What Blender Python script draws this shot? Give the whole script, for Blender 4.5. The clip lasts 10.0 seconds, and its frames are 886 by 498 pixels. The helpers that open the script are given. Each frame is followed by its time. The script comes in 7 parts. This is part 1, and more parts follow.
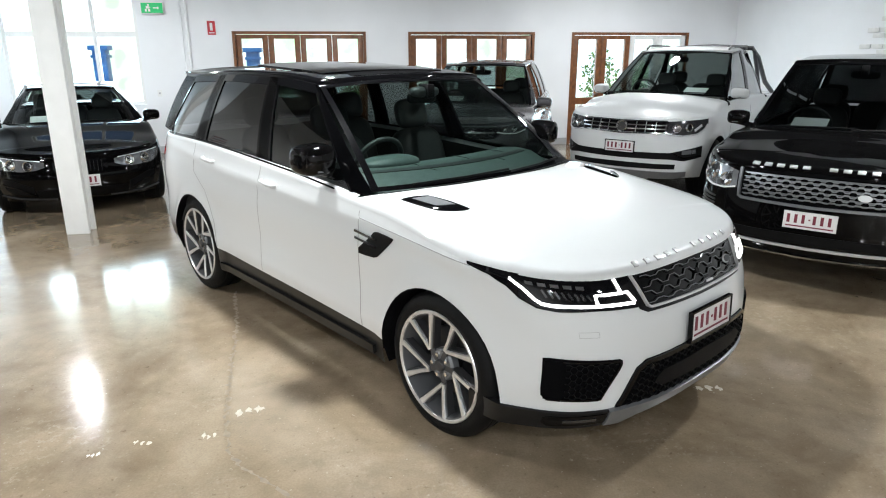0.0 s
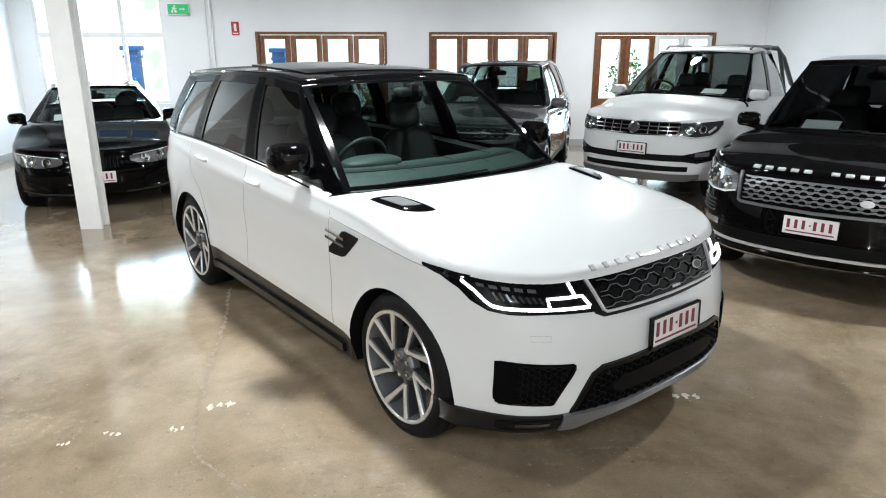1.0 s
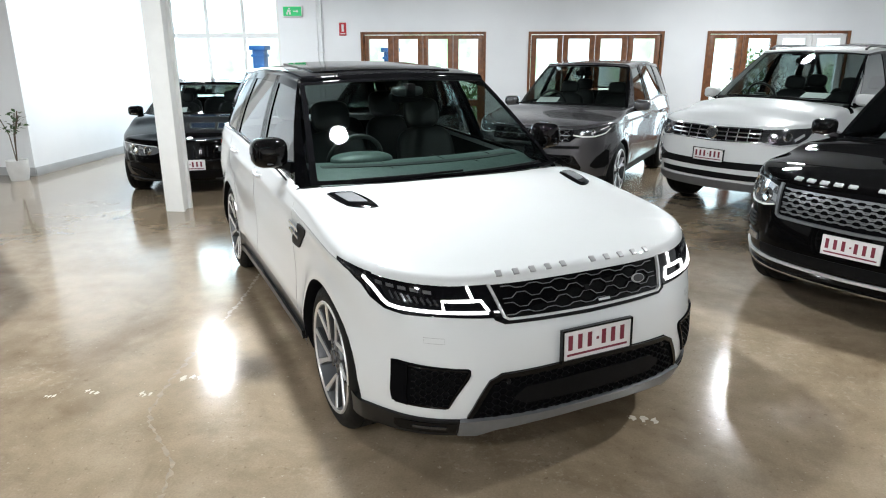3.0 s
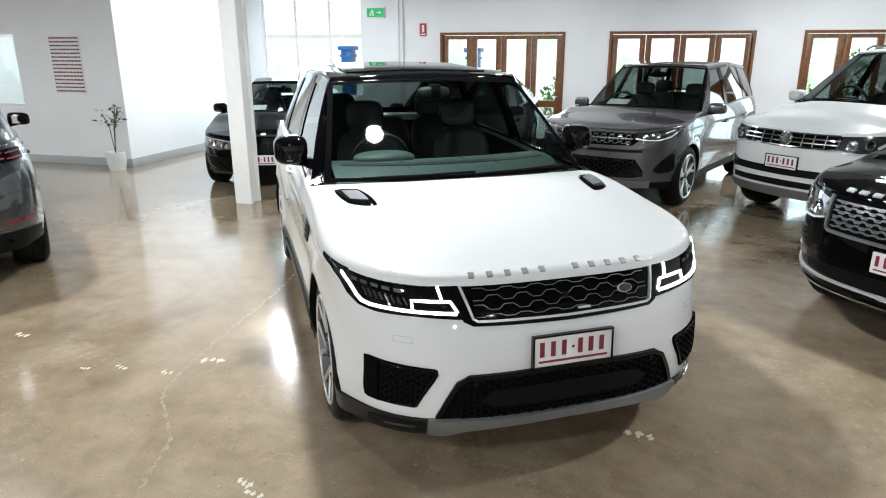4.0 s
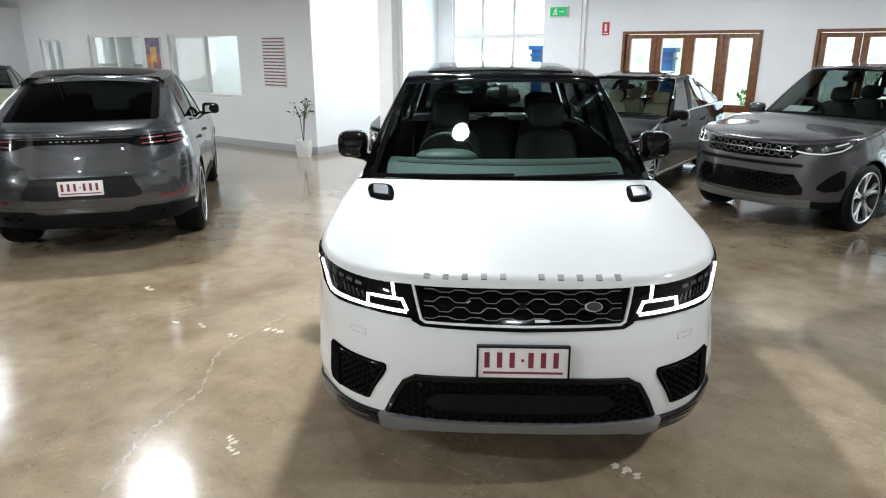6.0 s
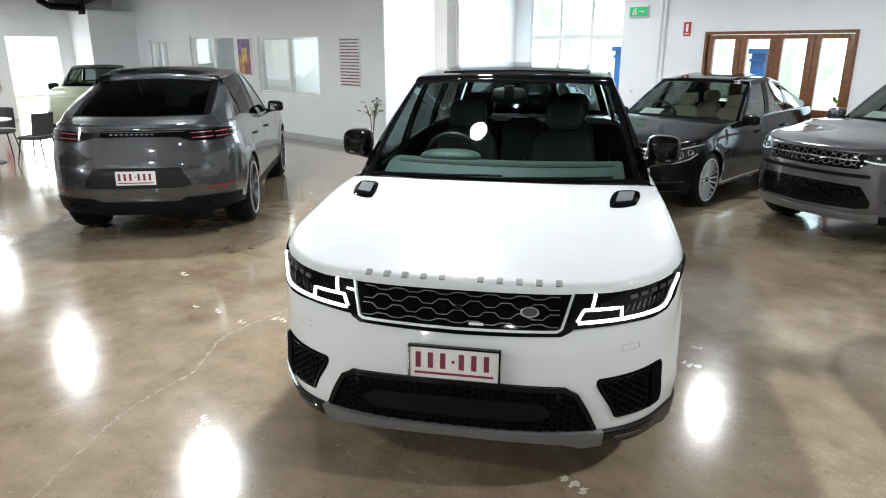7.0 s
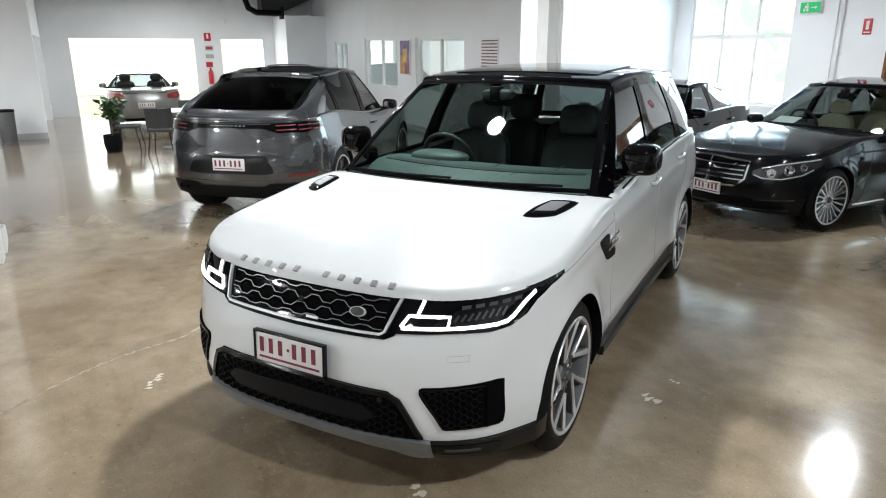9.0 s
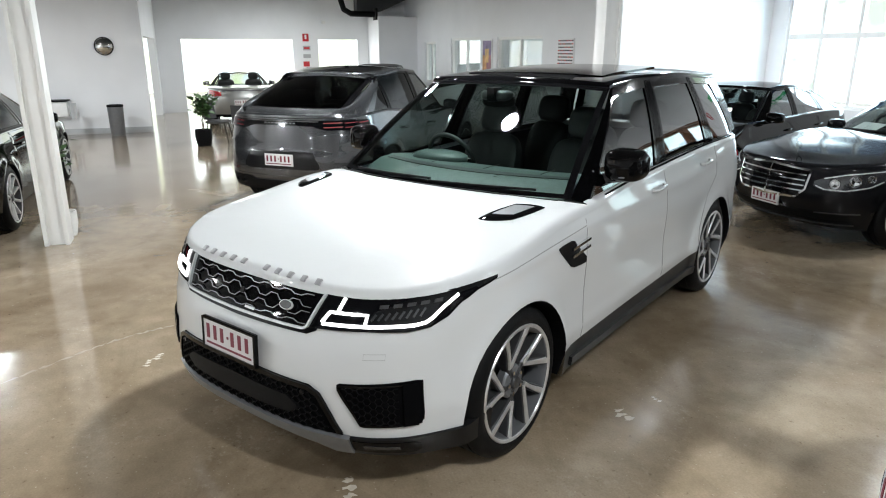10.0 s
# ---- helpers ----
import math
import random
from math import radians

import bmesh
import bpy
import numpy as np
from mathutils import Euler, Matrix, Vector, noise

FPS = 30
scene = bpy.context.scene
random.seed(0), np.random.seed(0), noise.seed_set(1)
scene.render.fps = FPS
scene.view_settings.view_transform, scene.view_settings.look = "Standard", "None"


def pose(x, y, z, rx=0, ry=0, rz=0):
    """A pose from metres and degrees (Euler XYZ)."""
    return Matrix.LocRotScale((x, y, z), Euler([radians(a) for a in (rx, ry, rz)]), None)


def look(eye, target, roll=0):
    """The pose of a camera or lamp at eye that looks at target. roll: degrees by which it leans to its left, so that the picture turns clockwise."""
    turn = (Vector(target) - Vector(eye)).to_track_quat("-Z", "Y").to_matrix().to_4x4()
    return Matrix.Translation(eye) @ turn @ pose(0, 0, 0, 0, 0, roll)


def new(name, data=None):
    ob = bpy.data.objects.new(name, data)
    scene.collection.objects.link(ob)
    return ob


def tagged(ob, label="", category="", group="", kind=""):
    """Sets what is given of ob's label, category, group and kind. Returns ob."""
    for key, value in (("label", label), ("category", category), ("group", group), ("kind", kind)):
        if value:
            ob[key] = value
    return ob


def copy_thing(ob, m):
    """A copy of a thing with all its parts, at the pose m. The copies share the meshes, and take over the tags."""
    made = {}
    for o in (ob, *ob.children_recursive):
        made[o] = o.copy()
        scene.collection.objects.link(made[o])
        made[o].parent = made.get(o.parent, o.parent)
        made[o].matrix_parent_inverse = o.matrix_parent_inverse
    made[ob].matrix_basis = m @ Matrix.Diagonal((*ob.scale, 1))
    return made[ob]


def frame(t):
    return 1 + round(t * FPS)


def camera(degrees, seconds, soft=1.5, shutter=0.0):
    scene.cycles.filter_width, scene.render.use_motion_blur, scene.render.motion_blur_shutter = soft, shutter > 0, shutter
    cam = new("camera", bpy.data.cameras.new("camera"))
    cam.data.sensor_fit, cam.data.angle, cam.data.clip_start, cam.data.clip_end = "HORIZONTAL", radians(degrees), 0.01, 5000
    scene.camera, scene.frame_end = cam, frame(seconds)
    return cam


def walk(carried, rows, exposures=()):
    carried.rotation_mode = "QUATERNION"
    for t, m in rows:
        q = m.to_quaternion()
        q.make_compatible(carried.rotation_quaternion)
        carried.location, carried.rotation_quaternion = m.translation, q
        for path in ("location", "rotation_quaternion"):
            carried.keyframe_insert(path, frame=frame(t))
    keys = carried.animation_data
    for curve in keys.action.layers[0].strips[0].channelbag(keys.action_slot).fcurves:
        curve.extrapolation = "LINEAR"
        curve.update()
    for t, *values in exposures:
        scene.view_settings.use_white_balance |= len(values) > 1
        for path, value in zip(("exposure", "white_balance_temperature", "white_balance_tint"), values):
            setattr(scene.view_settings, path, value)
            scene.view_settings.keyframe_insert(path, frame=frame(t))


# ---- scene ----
cam = camera(67.3, 10.0, soft=1.1)
METRES, EYE, TILT, LEAN, TURN = 5.92, 1.9, 0.0, 0.0, -8.9
ROWS = [
    (0.0, 0.0, 0.0, 0.0, -0.01, -16.83, 0.02),
    (0.5, 0.0276, 0.001, 0.0, 1.34, -16.83, 0.03),
    (1.0, 0.0613, 0.0028, -0.0, 3.26, -16.81, 0.03),
    (1.5, 0.1009, 0.0061, -0.0004, 5.95, -16.8, 0.03),
    (2.0, 0.1438, 0.0111, -0.0004, 9.02, -16.8, 0.03),
    (3.5, 0.2756, 0.0399, 0.0006, 19.88, -16.84, 0.03),
    (4.0, 0.3175, 0.0557, 0.0012, 24.53, -16.83, 0.05),
    (4.5, 0.358, 0.075, 0.002, 29.36, -16.86, 0.06),
    (5.0, 0.3965, 0.0982, 0.0019, 34.26, -16.88, 0.05),
    (5.5, 0.4338, 0.1247, 0.0021, 39.14, -16.89, 0.05),
    (7.0, 0.5491, 0.2415, 0.0004, 52.67, -16.76, -0.01),
    (7.5, 0.5854, 0.2914, -0.0006, 57.03, -16.69, 0.02),
    (8.0, 0.6187, 0.345, -0.0002, 61.22, -16.69, -0.01),
    (8.5, 0.647, 0.4022, -0.0002, 65.86, -16.69, -0.01),
    (9.0, 0.6703, 0.4614, -0.0004, 70.51, -16.67, 0.01),
    (9.5, 0.6895, 0.5212, -0.0002, 75.16, -16.66, 0.03),
    (10.0, 0.7029, 0.5806, 0.0004, 79.77, -16.68, 0.02),
]
walk(cam, [(t, pose(0, 0, EYE, TILT, LEAN, TURN) @ pose(METRES * x, METRES * y, METRES * z, 90 + pitch, roll, yaw)) for t, x, y, z, yaw, pitch, roll in ROWS])

# ---- light ----
world = bpy.data.worlds.new("sky")
scene.world = world
world.use_nodes = True
_n = world.node_tree.nodes
_sky = _n.new("ShaderNodeTexSky")
_sky.sky_type = "NISHITA"
_sky.sun_disc = False
_sky.sun_elevation = radians(55)
_sky.sun_rotation = radians(188)
world.node_tree.links.new(_sky.outputs[0], _n["Background"].inputs[0])
_n["Background"].inputs[1].default_value = 0.15
EXPOSURE = -0.26
scene.view_settings.exposure = EXPOSURE


def area_light(name, m, power, sx, sy=None, colour=(1, 1, 1), shape="RECTANGLE"):
    d = bpy.data.lights.new(name, "AREA")
    d.energy, d.color, d.shape, d.size = power, colour, shape, sx
    if sy:
        d.size_y = sy
    ob = new(name, d)
    ob.matrix_world = m
    return ob


_sun = bpy.data.lights.new("sun", "SUN")
_sun.energy, _sun.angle, _sun.color = 5.0, radians(0.5), (1, 0.95, 0.88)
_sun_ob = new("sun", _sun)
_sun_ob.matrix_world = look((0, 0, 20), (0.6, 4.0, 8))

LAMP_Z = 3.5
# row y = -7.4 and lamp (-9.2, -1.6) are unseen, added as fill
LAMPS = ((-4.05, -7.4, 455), (0.0, -7.4, 410), (5.0, -7.4, 240), (-4.05, -1.6, 185), (0.0, -1.6, 155), (5.0, -1.6, 80),
         (-4.05, 4.3, 215), (0.0, 4.3, 245), (5.0, 4.3, 185), (-4.05, 10.4, 180), (0.0, 10.4, 120), (5.0, 10.4, 200),
         (-9.2, 4.3, 165), (-15.3, 4.7, 165), (-9.2, -1.6, 165))
for lx, ly, power in LAMPS:
    area_light("high_bay_light", look((lx, ly, LAMP_Z), (lx, ly, 0)), power, 0.27, shape="DISK", colour=(0.94, 0.985, 1.0))
# daylight that comes in by the glazed doors and windows
for x0, x1, z0, z1, p in ((-5.7, -3.45, 0.9, 2.9, 200), (-1.75, 0.5, 0.1, 2.05, 60), (1.5, 3.8, 0.1, 2.05, 60), (4.75, 7.0, 0.1, 2.05, 60)):
    area_light("daylight", look(((x0 + x1) / 2, 13.45, (z0 + z1) / 2), ((x0 + x1) / 2, 0, (z0 + z1) / 2)), p, x1 - x0, z1 - z0, (0.66, 0.86, 1.0))
for y0, y1 in ((2.2, 5.5), (6.4, 7.65)):
    area_light("daylight", look((-18.6, (y0 + y1) / 2, 1.2), (0, (y0 + y1) / 2, 1.2)), 50, y1 - y0, 2.0, (0.9, 0.97, 1.0))


# ---- materials ----
def material(name, colour, rough=0.5, metal=0.0, coat=0.0, **extra):
    m = bpy.data.materials.new(name)
    m.use_nodes = True
    b = m.node_tree.nodes["Principled BSDF"]
    b.inputs["Base Color"].default_value = (*colour, 1)
    b.inputs["Roughness"].default_value = rough
    b.inputs["Metallic"].default_value = metal
    b.inputs["Coat Weight"].default_value = coat
    b.inputs["Coat Roughness"].default_value = 0.03
    for k, v in extra.items():
        b.inputs[k.replace("_", " ")].default_value = v
    return m


def vary(m, scale=8.0, amount=0.12, bump=0.0, bump_scale=60.0, rough=0.0, detail=5.0):
    """Two scales of variation in colour, gloss and relief, in object metres."""
    t = m.node_tree
    b = t.nodes["Principled BSDF"]
    geo = t.nodes.new("ShaderNodeTexCoord")
    n1 = t.nodes.new("ShaderNodeTexNoise")
    n1.inputs["Scale"].default_value, n1.inputs["Detail"].default_value = scale, detail
    t.links.new(geo.outputs["Object"], n1.inputs["Vector"])
    mix = t.nodes.new("ShaderNodeMix")
    mix.data_type, mix.blend_type = "RGBA", "MULTIPLY"
    mix.inputs["Factor"].default_value = 1.0
    c = b.inputs["Base Color"].default_value[:]
    mix.inputs["A"].default_value = c
    ramp = t.nodes.new("ShaderNodeMapRange")
    ramp.inputs["From Min"].default_value, ramp.inputs["From Max"].default_value = 0.3, 0.7
    ramp.inputs["To Min"].default_value, ramp.inputs["To Max"].default_value = 1 - amount, 1 + amount
    t.links.new(n1.outputs["Fac"], ramp.inputs["Value"])
    t.links.new(ramp.outputs[0], mix.inputs["B"])
    t.links.new(mix.outputs["Result"], b.inputs["Base Color"])
    if rough:
        r2 = t.nodes.new("ShaderNodeMapRange")
        r = b.inputs["Roughness"].default_value
        r2.inputs["To Min"].default_value, r2.inputs["To Max"].default_value = max(0.02, r - rough), r + rough
        t.links.new(n1.outputs["Fac"], r2.inputs["Value"])
        t.links.new(r2.outputs[0], b.inputs["Roughness"])
    if bump:
        n2 = t.nodes.new("ShaderNodeTexNoise")
        n2.inputs["Scale"].default_value, n2.inputs["Detail"].default_value = bump_scale, 4
        t.links.new(geo.outputs["Object"], n2.inputs["Vector"])
        bp = t.nodes.new("ShaderNodeBump")
        bp.inputs["Strength"].default_value, bp.inputs["Distance"].default_value = bump, 0.004
        t.links.new(n2.outputs["Fac"], bp.inputs["Height"])
        t.links.new(bp.outputs[0], b.inputs["Normal"])
    return m


def glass(name, tint, gloss=1.45):
    m = bpy.data.materials.new(name)
    m.use_nodes = True
    t = m.node_tree
    t.nodes.clear()
    out = t.nodes.new("ShaderNodeOutputMaterial")
    mix = t.nodes.new("ShaderNodeMixShader")
    lw = t.nodes.new("ShaderNodeLayerWeight")
    pw = t.nodes.new("ShaderNodeMath")
    pw.operation, pw.inputs[1].default_value = "POWER", 3.1 if gloss > 1.6 else 5.0
    fr = t.nodes.new("ShaderNodeMapRange")
    r0 = ((gloss - 1) / (gloss + 1)) ** 2
    fr.inputs["To Min"].default_value, fr.inputs["To Max"].default_value = r0, 1.0
    t.links.new(lw.outputs["Facing"], pw.inputs[0])
    t.links.new(pw.outputs[0], fr.inputs["Value"])
    tr = t.nodes.new("ShaderNodeBsdfTransparent")
    tr.inputs[0].default_value = (*tint, 1)
    gl = t.nodes.new("ShaderNodeBsdfGlossy")
    gl.inputs["Roughness"].default_value = 0.02
    t.links.new(fr.outputs[0], mix.inputs[0])
    t.links.new(tr.outputs[0], mix.inputs[1])
    t.links.new(gl.outputs[0], mix.inputs[2])
    t.links.new(mix.outputs[0], out.inputs[0])
    return m


def glow(name, colour, strength):
    m = bpy.data.materials.new(name)
    m.use_nodes = True
    b = m.node_tree.nodes["Principled BSDF"]
    b.inputs["Base Color"].default_value = (*colour, 1)
    b.inputs["Emission Color"].default_value = (*colour, 1)
    b.inputs["Emission Strength"].default_value = strength
    return m


def concrete():
    """Polished, sealed concrete: mottled brown-grey with fine aggregate, worn paths and hairline stains."""
    m = material("polished_concrete", (0.3, 0.24, 0.17), 0.2)
    t = m.node_tree
    b = t.nodes["Principled BSDF"]
    L = t.links.new
    co = t.nodes.new("ShaderNodeTexCoord")

    def tex(scale, detail, rough=0.55, warp=0.0):
        n = t.nodes.new("ShaderNodeTexNoise")
        n.inputs["Scale"].default_value, n.inputs["Detail"].default_value = scale, detail
        n.inputs["Roughness"].default_value, n.inputs["Distortion"].default_value = rough, warp
        L(co.outputs["Object"], n.inputs["Vector"])
        return n.outputs["Fac"]

    def ramp(src, stops):
        r = t.nodes.new("ShaderNodeValToRGB")
        e = r.color_ramp.elements
        e[0].position, e[0].color = stops[0][0], (*stops[0][1], 1)
        e[1].position, e[1].color = stops[-1][0], (*stops[-1][1], 1)
        for p, c in stops[1:-1]:
            e.new(p).color = (*c, 1)
        L(src, r.inputs[0])
        return r.outputs[0]

    def mixed(a, bb, fac, mode="MIX"):
        x = t.nodes.new("ShaderNodeMix")
        x.data_type, x.blend_type = "RGBA", mode
        if isinstance(fac, float):
            x.inputs["Factor"].default_value = fac
        else:
            L(fac, x.inputs["Factor"])
        L(a, x.inputs["A"])
        L(bb, x.inputs["B"])
        return x.outputs["Result"]

    base = ramp(tex(0.55, 6, 0.6, 0.8), [(0.3, (0.2, 0.147, 0.095)), (0.5, (0.302, 0.235, 0.164)), (0.7, (0.392, 0.319, 0.239))])
    fine = ramp(tex(4.5, 7, 0.6), [(0.3, (0.72, 0.7, 0.66)), (0.7, (1.15, 1.15, 1.15))])
    grain = ramp(tex(90, 3, 0.6), [(0.35, (0.88, 0.88, 0.88)), (0.65, (1.08, 1.08, 1.08))])
    swirl = ramp(tex(1.3, 6, 0.65, 1.6), [(0.36, (0.74, 0.71, 0.66)), (0.5, (1, 1, 1)), (0.66, (1.1, 1.1, 1.1))])
    c = mixed(mixed(mixed(base, fine, 0.62, "MULTIPLY"), grain, 0.7, "MULTIPLY"), swirl, 0.5, "MULTIPLY")
    v = t.nodes.new("ShaderNodeTexVoronoi")
    v.inputs["Scale"].default_value = 14
    L(co.outputs["Object"], v.inputs["Vector"])
    spots = ramp(v.outputs["Distance"], [(0.05, (0.25, 0.25, 0.25)), (0.11, (0, 0, 0))])
    pale = t.nodes.new("ShaderNodeRGB")
    pale.outputs[0].default_value = (0.46, 0.4, 0.32, 1)
    c = mixed(c, pale.outputs[0], spots)
    flecks = ramp(tex(38, 2, 0.5), [(0.695, (0, 0, 0)), (0.735, (0.55, 0.55, 0.55))])
    c = mixed(c, pale.outputs[0], flecks)
    # crusts of old sealer in loose patches, and dark pits
    patch = ramp(tex(1.1, 4, 0.6, 0.4), [(0.52, (0, 0, 0)), (0.66, (1, 1, 1))])
    crust = ramp(tex(21, 6, 0.7), [(0.52, (0, 0, 0)), (0.64, (0.42, 0.42, 0.42))])
    c = mixed(c, pale.outputs[0], mixed(crust, patch, 1.0, "MULTIPLY"))
    pits = ramp(tex(27, 3, 0.6), [(0.27, (0.62, 0.58, 0.53)), (0.36, (1, 1, 1))])
    c = mixed(c, pits, 0.8, "MULTIPLY")
    L(c, b.inputs["Base Color"])
    r = t.nodes.new("ShaderNodeMapRange")
    r.inputs["To Min"].default_value, r.inputs["To Max"].default_value = 0.08, 0.24
    L(tex(1.6, 7, 0.6, 0.5), r.inputs["Value"])
    L(r.outputs[0], b.inputs["Roughness"])
    bp = t.nodes.new("ShaderNodeBump")
    bp.inputs["Strength"].default_value, bp.inputs["Distance"].default_value = 0.05, 0.01
    L(tex(5, 3), bp.inputs["Height"])
    L(bp.outputs[0], b.inputs["Normal"])
    b.inputs["Coat Weight"].default_value = 0.5
    b.inputs["Coat Roughness"].default_value = 0.09
    return m


M_FLOOR = concrete()
M_WALL = vary(material("painted_plaster", (0.82, 0.83, 0.85), 0.6), 1.2, 0.03, 0.15, 40)
M_CEIL = vary(material("ceiling_paint", (0.05, 0.052, 0.056), 0.7), 2, 0.1)
M_WHITE = vary(material("white_gloss_paint", (0.8, 0.8, 0.79), 0.35), 6, 0.03)
M_TIMBER = vary(material("stained_timber", (0.17, 0.062, 0.02), 0.35), 14, 0.35, 0.2, 90)
M_SKIRT = vary(material("grey_skirting", (0.42, 0.43, 0.44), 0.5), 6, 0.05)
M_BLACK = vary(material("black_plastic", (0.0045, 0.0045, 0.005), 0.5, Specular_IOR_Level=0.1), 30, 0.2, 0.1, 300)
M_GLOSSBLACK = material("gloss_black", (0.003, 0.003, 0.0035), 0.08, coat=0.45, Coat_IOR=1.35, Specular_IOR_Level=0.1)
M_RUBBER = vary(material("tyre_rubber", (0.0042, 0.0042, 0.0045), 0.55, Specular_IOR_Level=0.14), 40, 0.25, 0.3, 200, 0.1)
M_CHROME = material("chrome", (0.75, 0.76, 0.77), 0.1, 1.0)
M_SILVER = vary(material("satin_silver", (0.19, 0.195, 0.205), 0.35, 0.6), 20, 0.06)
M_ALLOY = vary(material("machined_alloy", (0.66, 0.66, 0.67), 0.28, 0.75), 30, 0.08)
M_DARKALLOY = material("dark_grey_alloy", (0.06, 0.06, 0.063), 0.35, 0.5)
M_MIDALLOY = material("grey_painted_alloy", (0.16, 0.165, 0.175), 0.35, 0.5)
M_SATIN = material("bright_satin_trim", (0.55, 0.56, 0.57), 0.35, 0.35)
M_LETTER = material("satin_letter", (0.36, 0.36, 0.365), 0.35, 0.3)
M_STEEL = vary(material("brake_steel", (0.3, 0.3, 0.3), 0.35, 1.0), 30, 0.1)
M_WHITEPAINT = material("white_car_paint", (0.625, 0.635, 0.64), 0.3, coat=1.0, Coat_IOR=1.5, Specular_IOR_Level=0.1)
M_BLACKPAINT = material("black_car_paint", (0.0026, 0.0025, 0.0026), 0.15, coat=1.0, Coat_IOR=1.27, Specular_IOR_Level=0.0)
M_NAVYPAINT = material("dark_grey_car_paint", (0.007, 0.0072, 0.0085), 0.3, 0.0, coat=0.9, Coat_IOR=1.3, Specular_IOR_Level=0.0)
M_NAVYPAINT.node_tree.nodes["Principled BSDF"].inputs["Coat Roughness"].default_value = 0.1
M_GREYPAINT = material("grey_metallic_paint", (0.048, 0.05, 0.054), 0.24, 0.45, coat=1.0)
M_LIGHTGREY = material("silver_grey_metallic_paint", (0.12, 0.117, 0.125), 0.26, 0.6, coat=1.0, Coat_IOR=1.4)
M_SILVERPAINT = material("silver_car_paint", (0.26, 0.26, 0.25), 0.3, 0.6, coat=1.0)
M_GLASS = glass("windscreen_glass", (0.62, 0.72, 0.69), 1.4)
M_TINT = glass("tinted_glass", (0.42, 0.47, 0.46), 1.7)
M_SIDETINT = glass("side_window_glass", (0.24, 0.27, 0.265), 1.7)
M_SCREEN = glass("parked_car_windscreen", (0.52, 0.58, 0.56), 1.4)
M_DEEPSCREEN = glass("shaded_windscreen_glass", (0.3, 0.33, 0.325), 1.4)
M_DARKGLASS = glass("privacy_glass", (0.15, 0.165, 0.165), 1.8)
M_BLACKGLASS = glass("black_privacy_glass", (0.03, 0.032, 0.034))
M_CLEAR = glass("clear_glass", (0.95, 0.97, 0.97))
M_LENS = material("smoked_lens", (0.004, 0.004, 0.005), 0.06, coat=0.65, Coat_IOR=1.4, Specular_IOR_Level=0.1)
M_CLEARLENS = material("clear_lamp_lens", (0.36, 0.37, 0.39), 0.06, 0.7, coat=1.0)
M_DARKRED = material("smoked_red_lens", (0.12, 0.004, 0.006), 0.1, coat=1.0)
M_SMOKERED = material("pink_grey_lamp_strip", (0.22, 0.045, 0.05), 0.15, coat=1.0)
M_RED = material("red_lamp_lens", (0.35, 0.008, 0.012), 0.1, coat=1.0)
M_DRL = glow("lit_running_light", (1, 1, 1), 4.0)
M_LEATHER = vary(material("black_leather", (0.01, 0.0105, 0.011), 0.55), 25, 0.2, 0.2, 250)
M_CREAM = vary(material("cream_leather", (0.5, 0.43, 0.32), 0.5), 25, 0.1, 0.2, 250)
M_DASH = vary(material("soft_grey_dash", (0.042, 0.06, 0.057), 0.55), 30, 0.15, 0.2, 300)
M_PLATE = material("plate_white", (0.7, 0.68, 0.68), 0.4)
M_MAROON = material("plate_maroon", (0.16, 0.012, 0.03), 0.5)
M_SEAM = material("panel_gap", (0.03, 0.03, 0.03), 0.8)
M_PALESEAM = material("pale_panel_gap", (0.3, 0.3, 0.3), 0.8)
M_PLASTICGREY = vary(material("light_grey_plastic", (0.42, 0.42, 0.43), 0.4), 20, 0.08)
M_DARKPLASTIC = vary(material("dark_grey_plastic", (0.028, 0.028, 0.03), 0.5), 30, 0.15)
M_SKID = vary(material("brushed_silver_plate", (0.21, 0.215, 0.225), 0.35, 0.5), 20, 0.06)
M_TRIM = vary(material("satin_black_trim", (0.007, 0.007, 0.0075), 0.28, Specular_IOR_Level=0.25), 30, 0.15)
M_SMOKE = material("grey_lamp_housing", (0.07, 0.072, 0.078), 0.12, 0.6, coat=1.0)
# near-black: shade painted into intake, grille and sunroof sheets; also the intake blade
M_BLACKSHADE = material("matt_black_and_shade", (0.0025, 0.0025, 0.003), 0.8, Specular_IOR_Level=0.03)
M_PAPER = material("paper", (0.8, 0.8, 0.8), 0.7)


# ---- mesh helpers ----
def thing(name, label, category, m=None, group=""):
    ob = new(name)
    ob.empty_display_size = 0.2
    if m is not None:
        ob.matrix_world = m
    return tagged(ob, label, category, group)


def finish(bm, name, mat, sharp=35):
    me = bpy.data.meshes.new(name)
    bm.normal_update()
    bm.to_mesh(me)
    bm.free()
    me.materials.append(mat)
    me.polygons.foreach_set("use_smooth", [True] * len(me.polygons))
    me.set_sharp_from_angle(angle=radians(sharp))
    return me


def part(name, bm, mat, parent, label="", sharp=35):
    ob = new(name, finish(bm, name, mat, sharp))
    ob.parent = parent
    if label:
        ob["label"] = label
    return ob


def solo(name, bm, mat, label, category, m=None, kind="", group=""):
    ob = new(name, finish(bm, name, mat))
    if m is not None:
        ob.matrix_world = m
    return tagged(ob, label, category, group, kind)


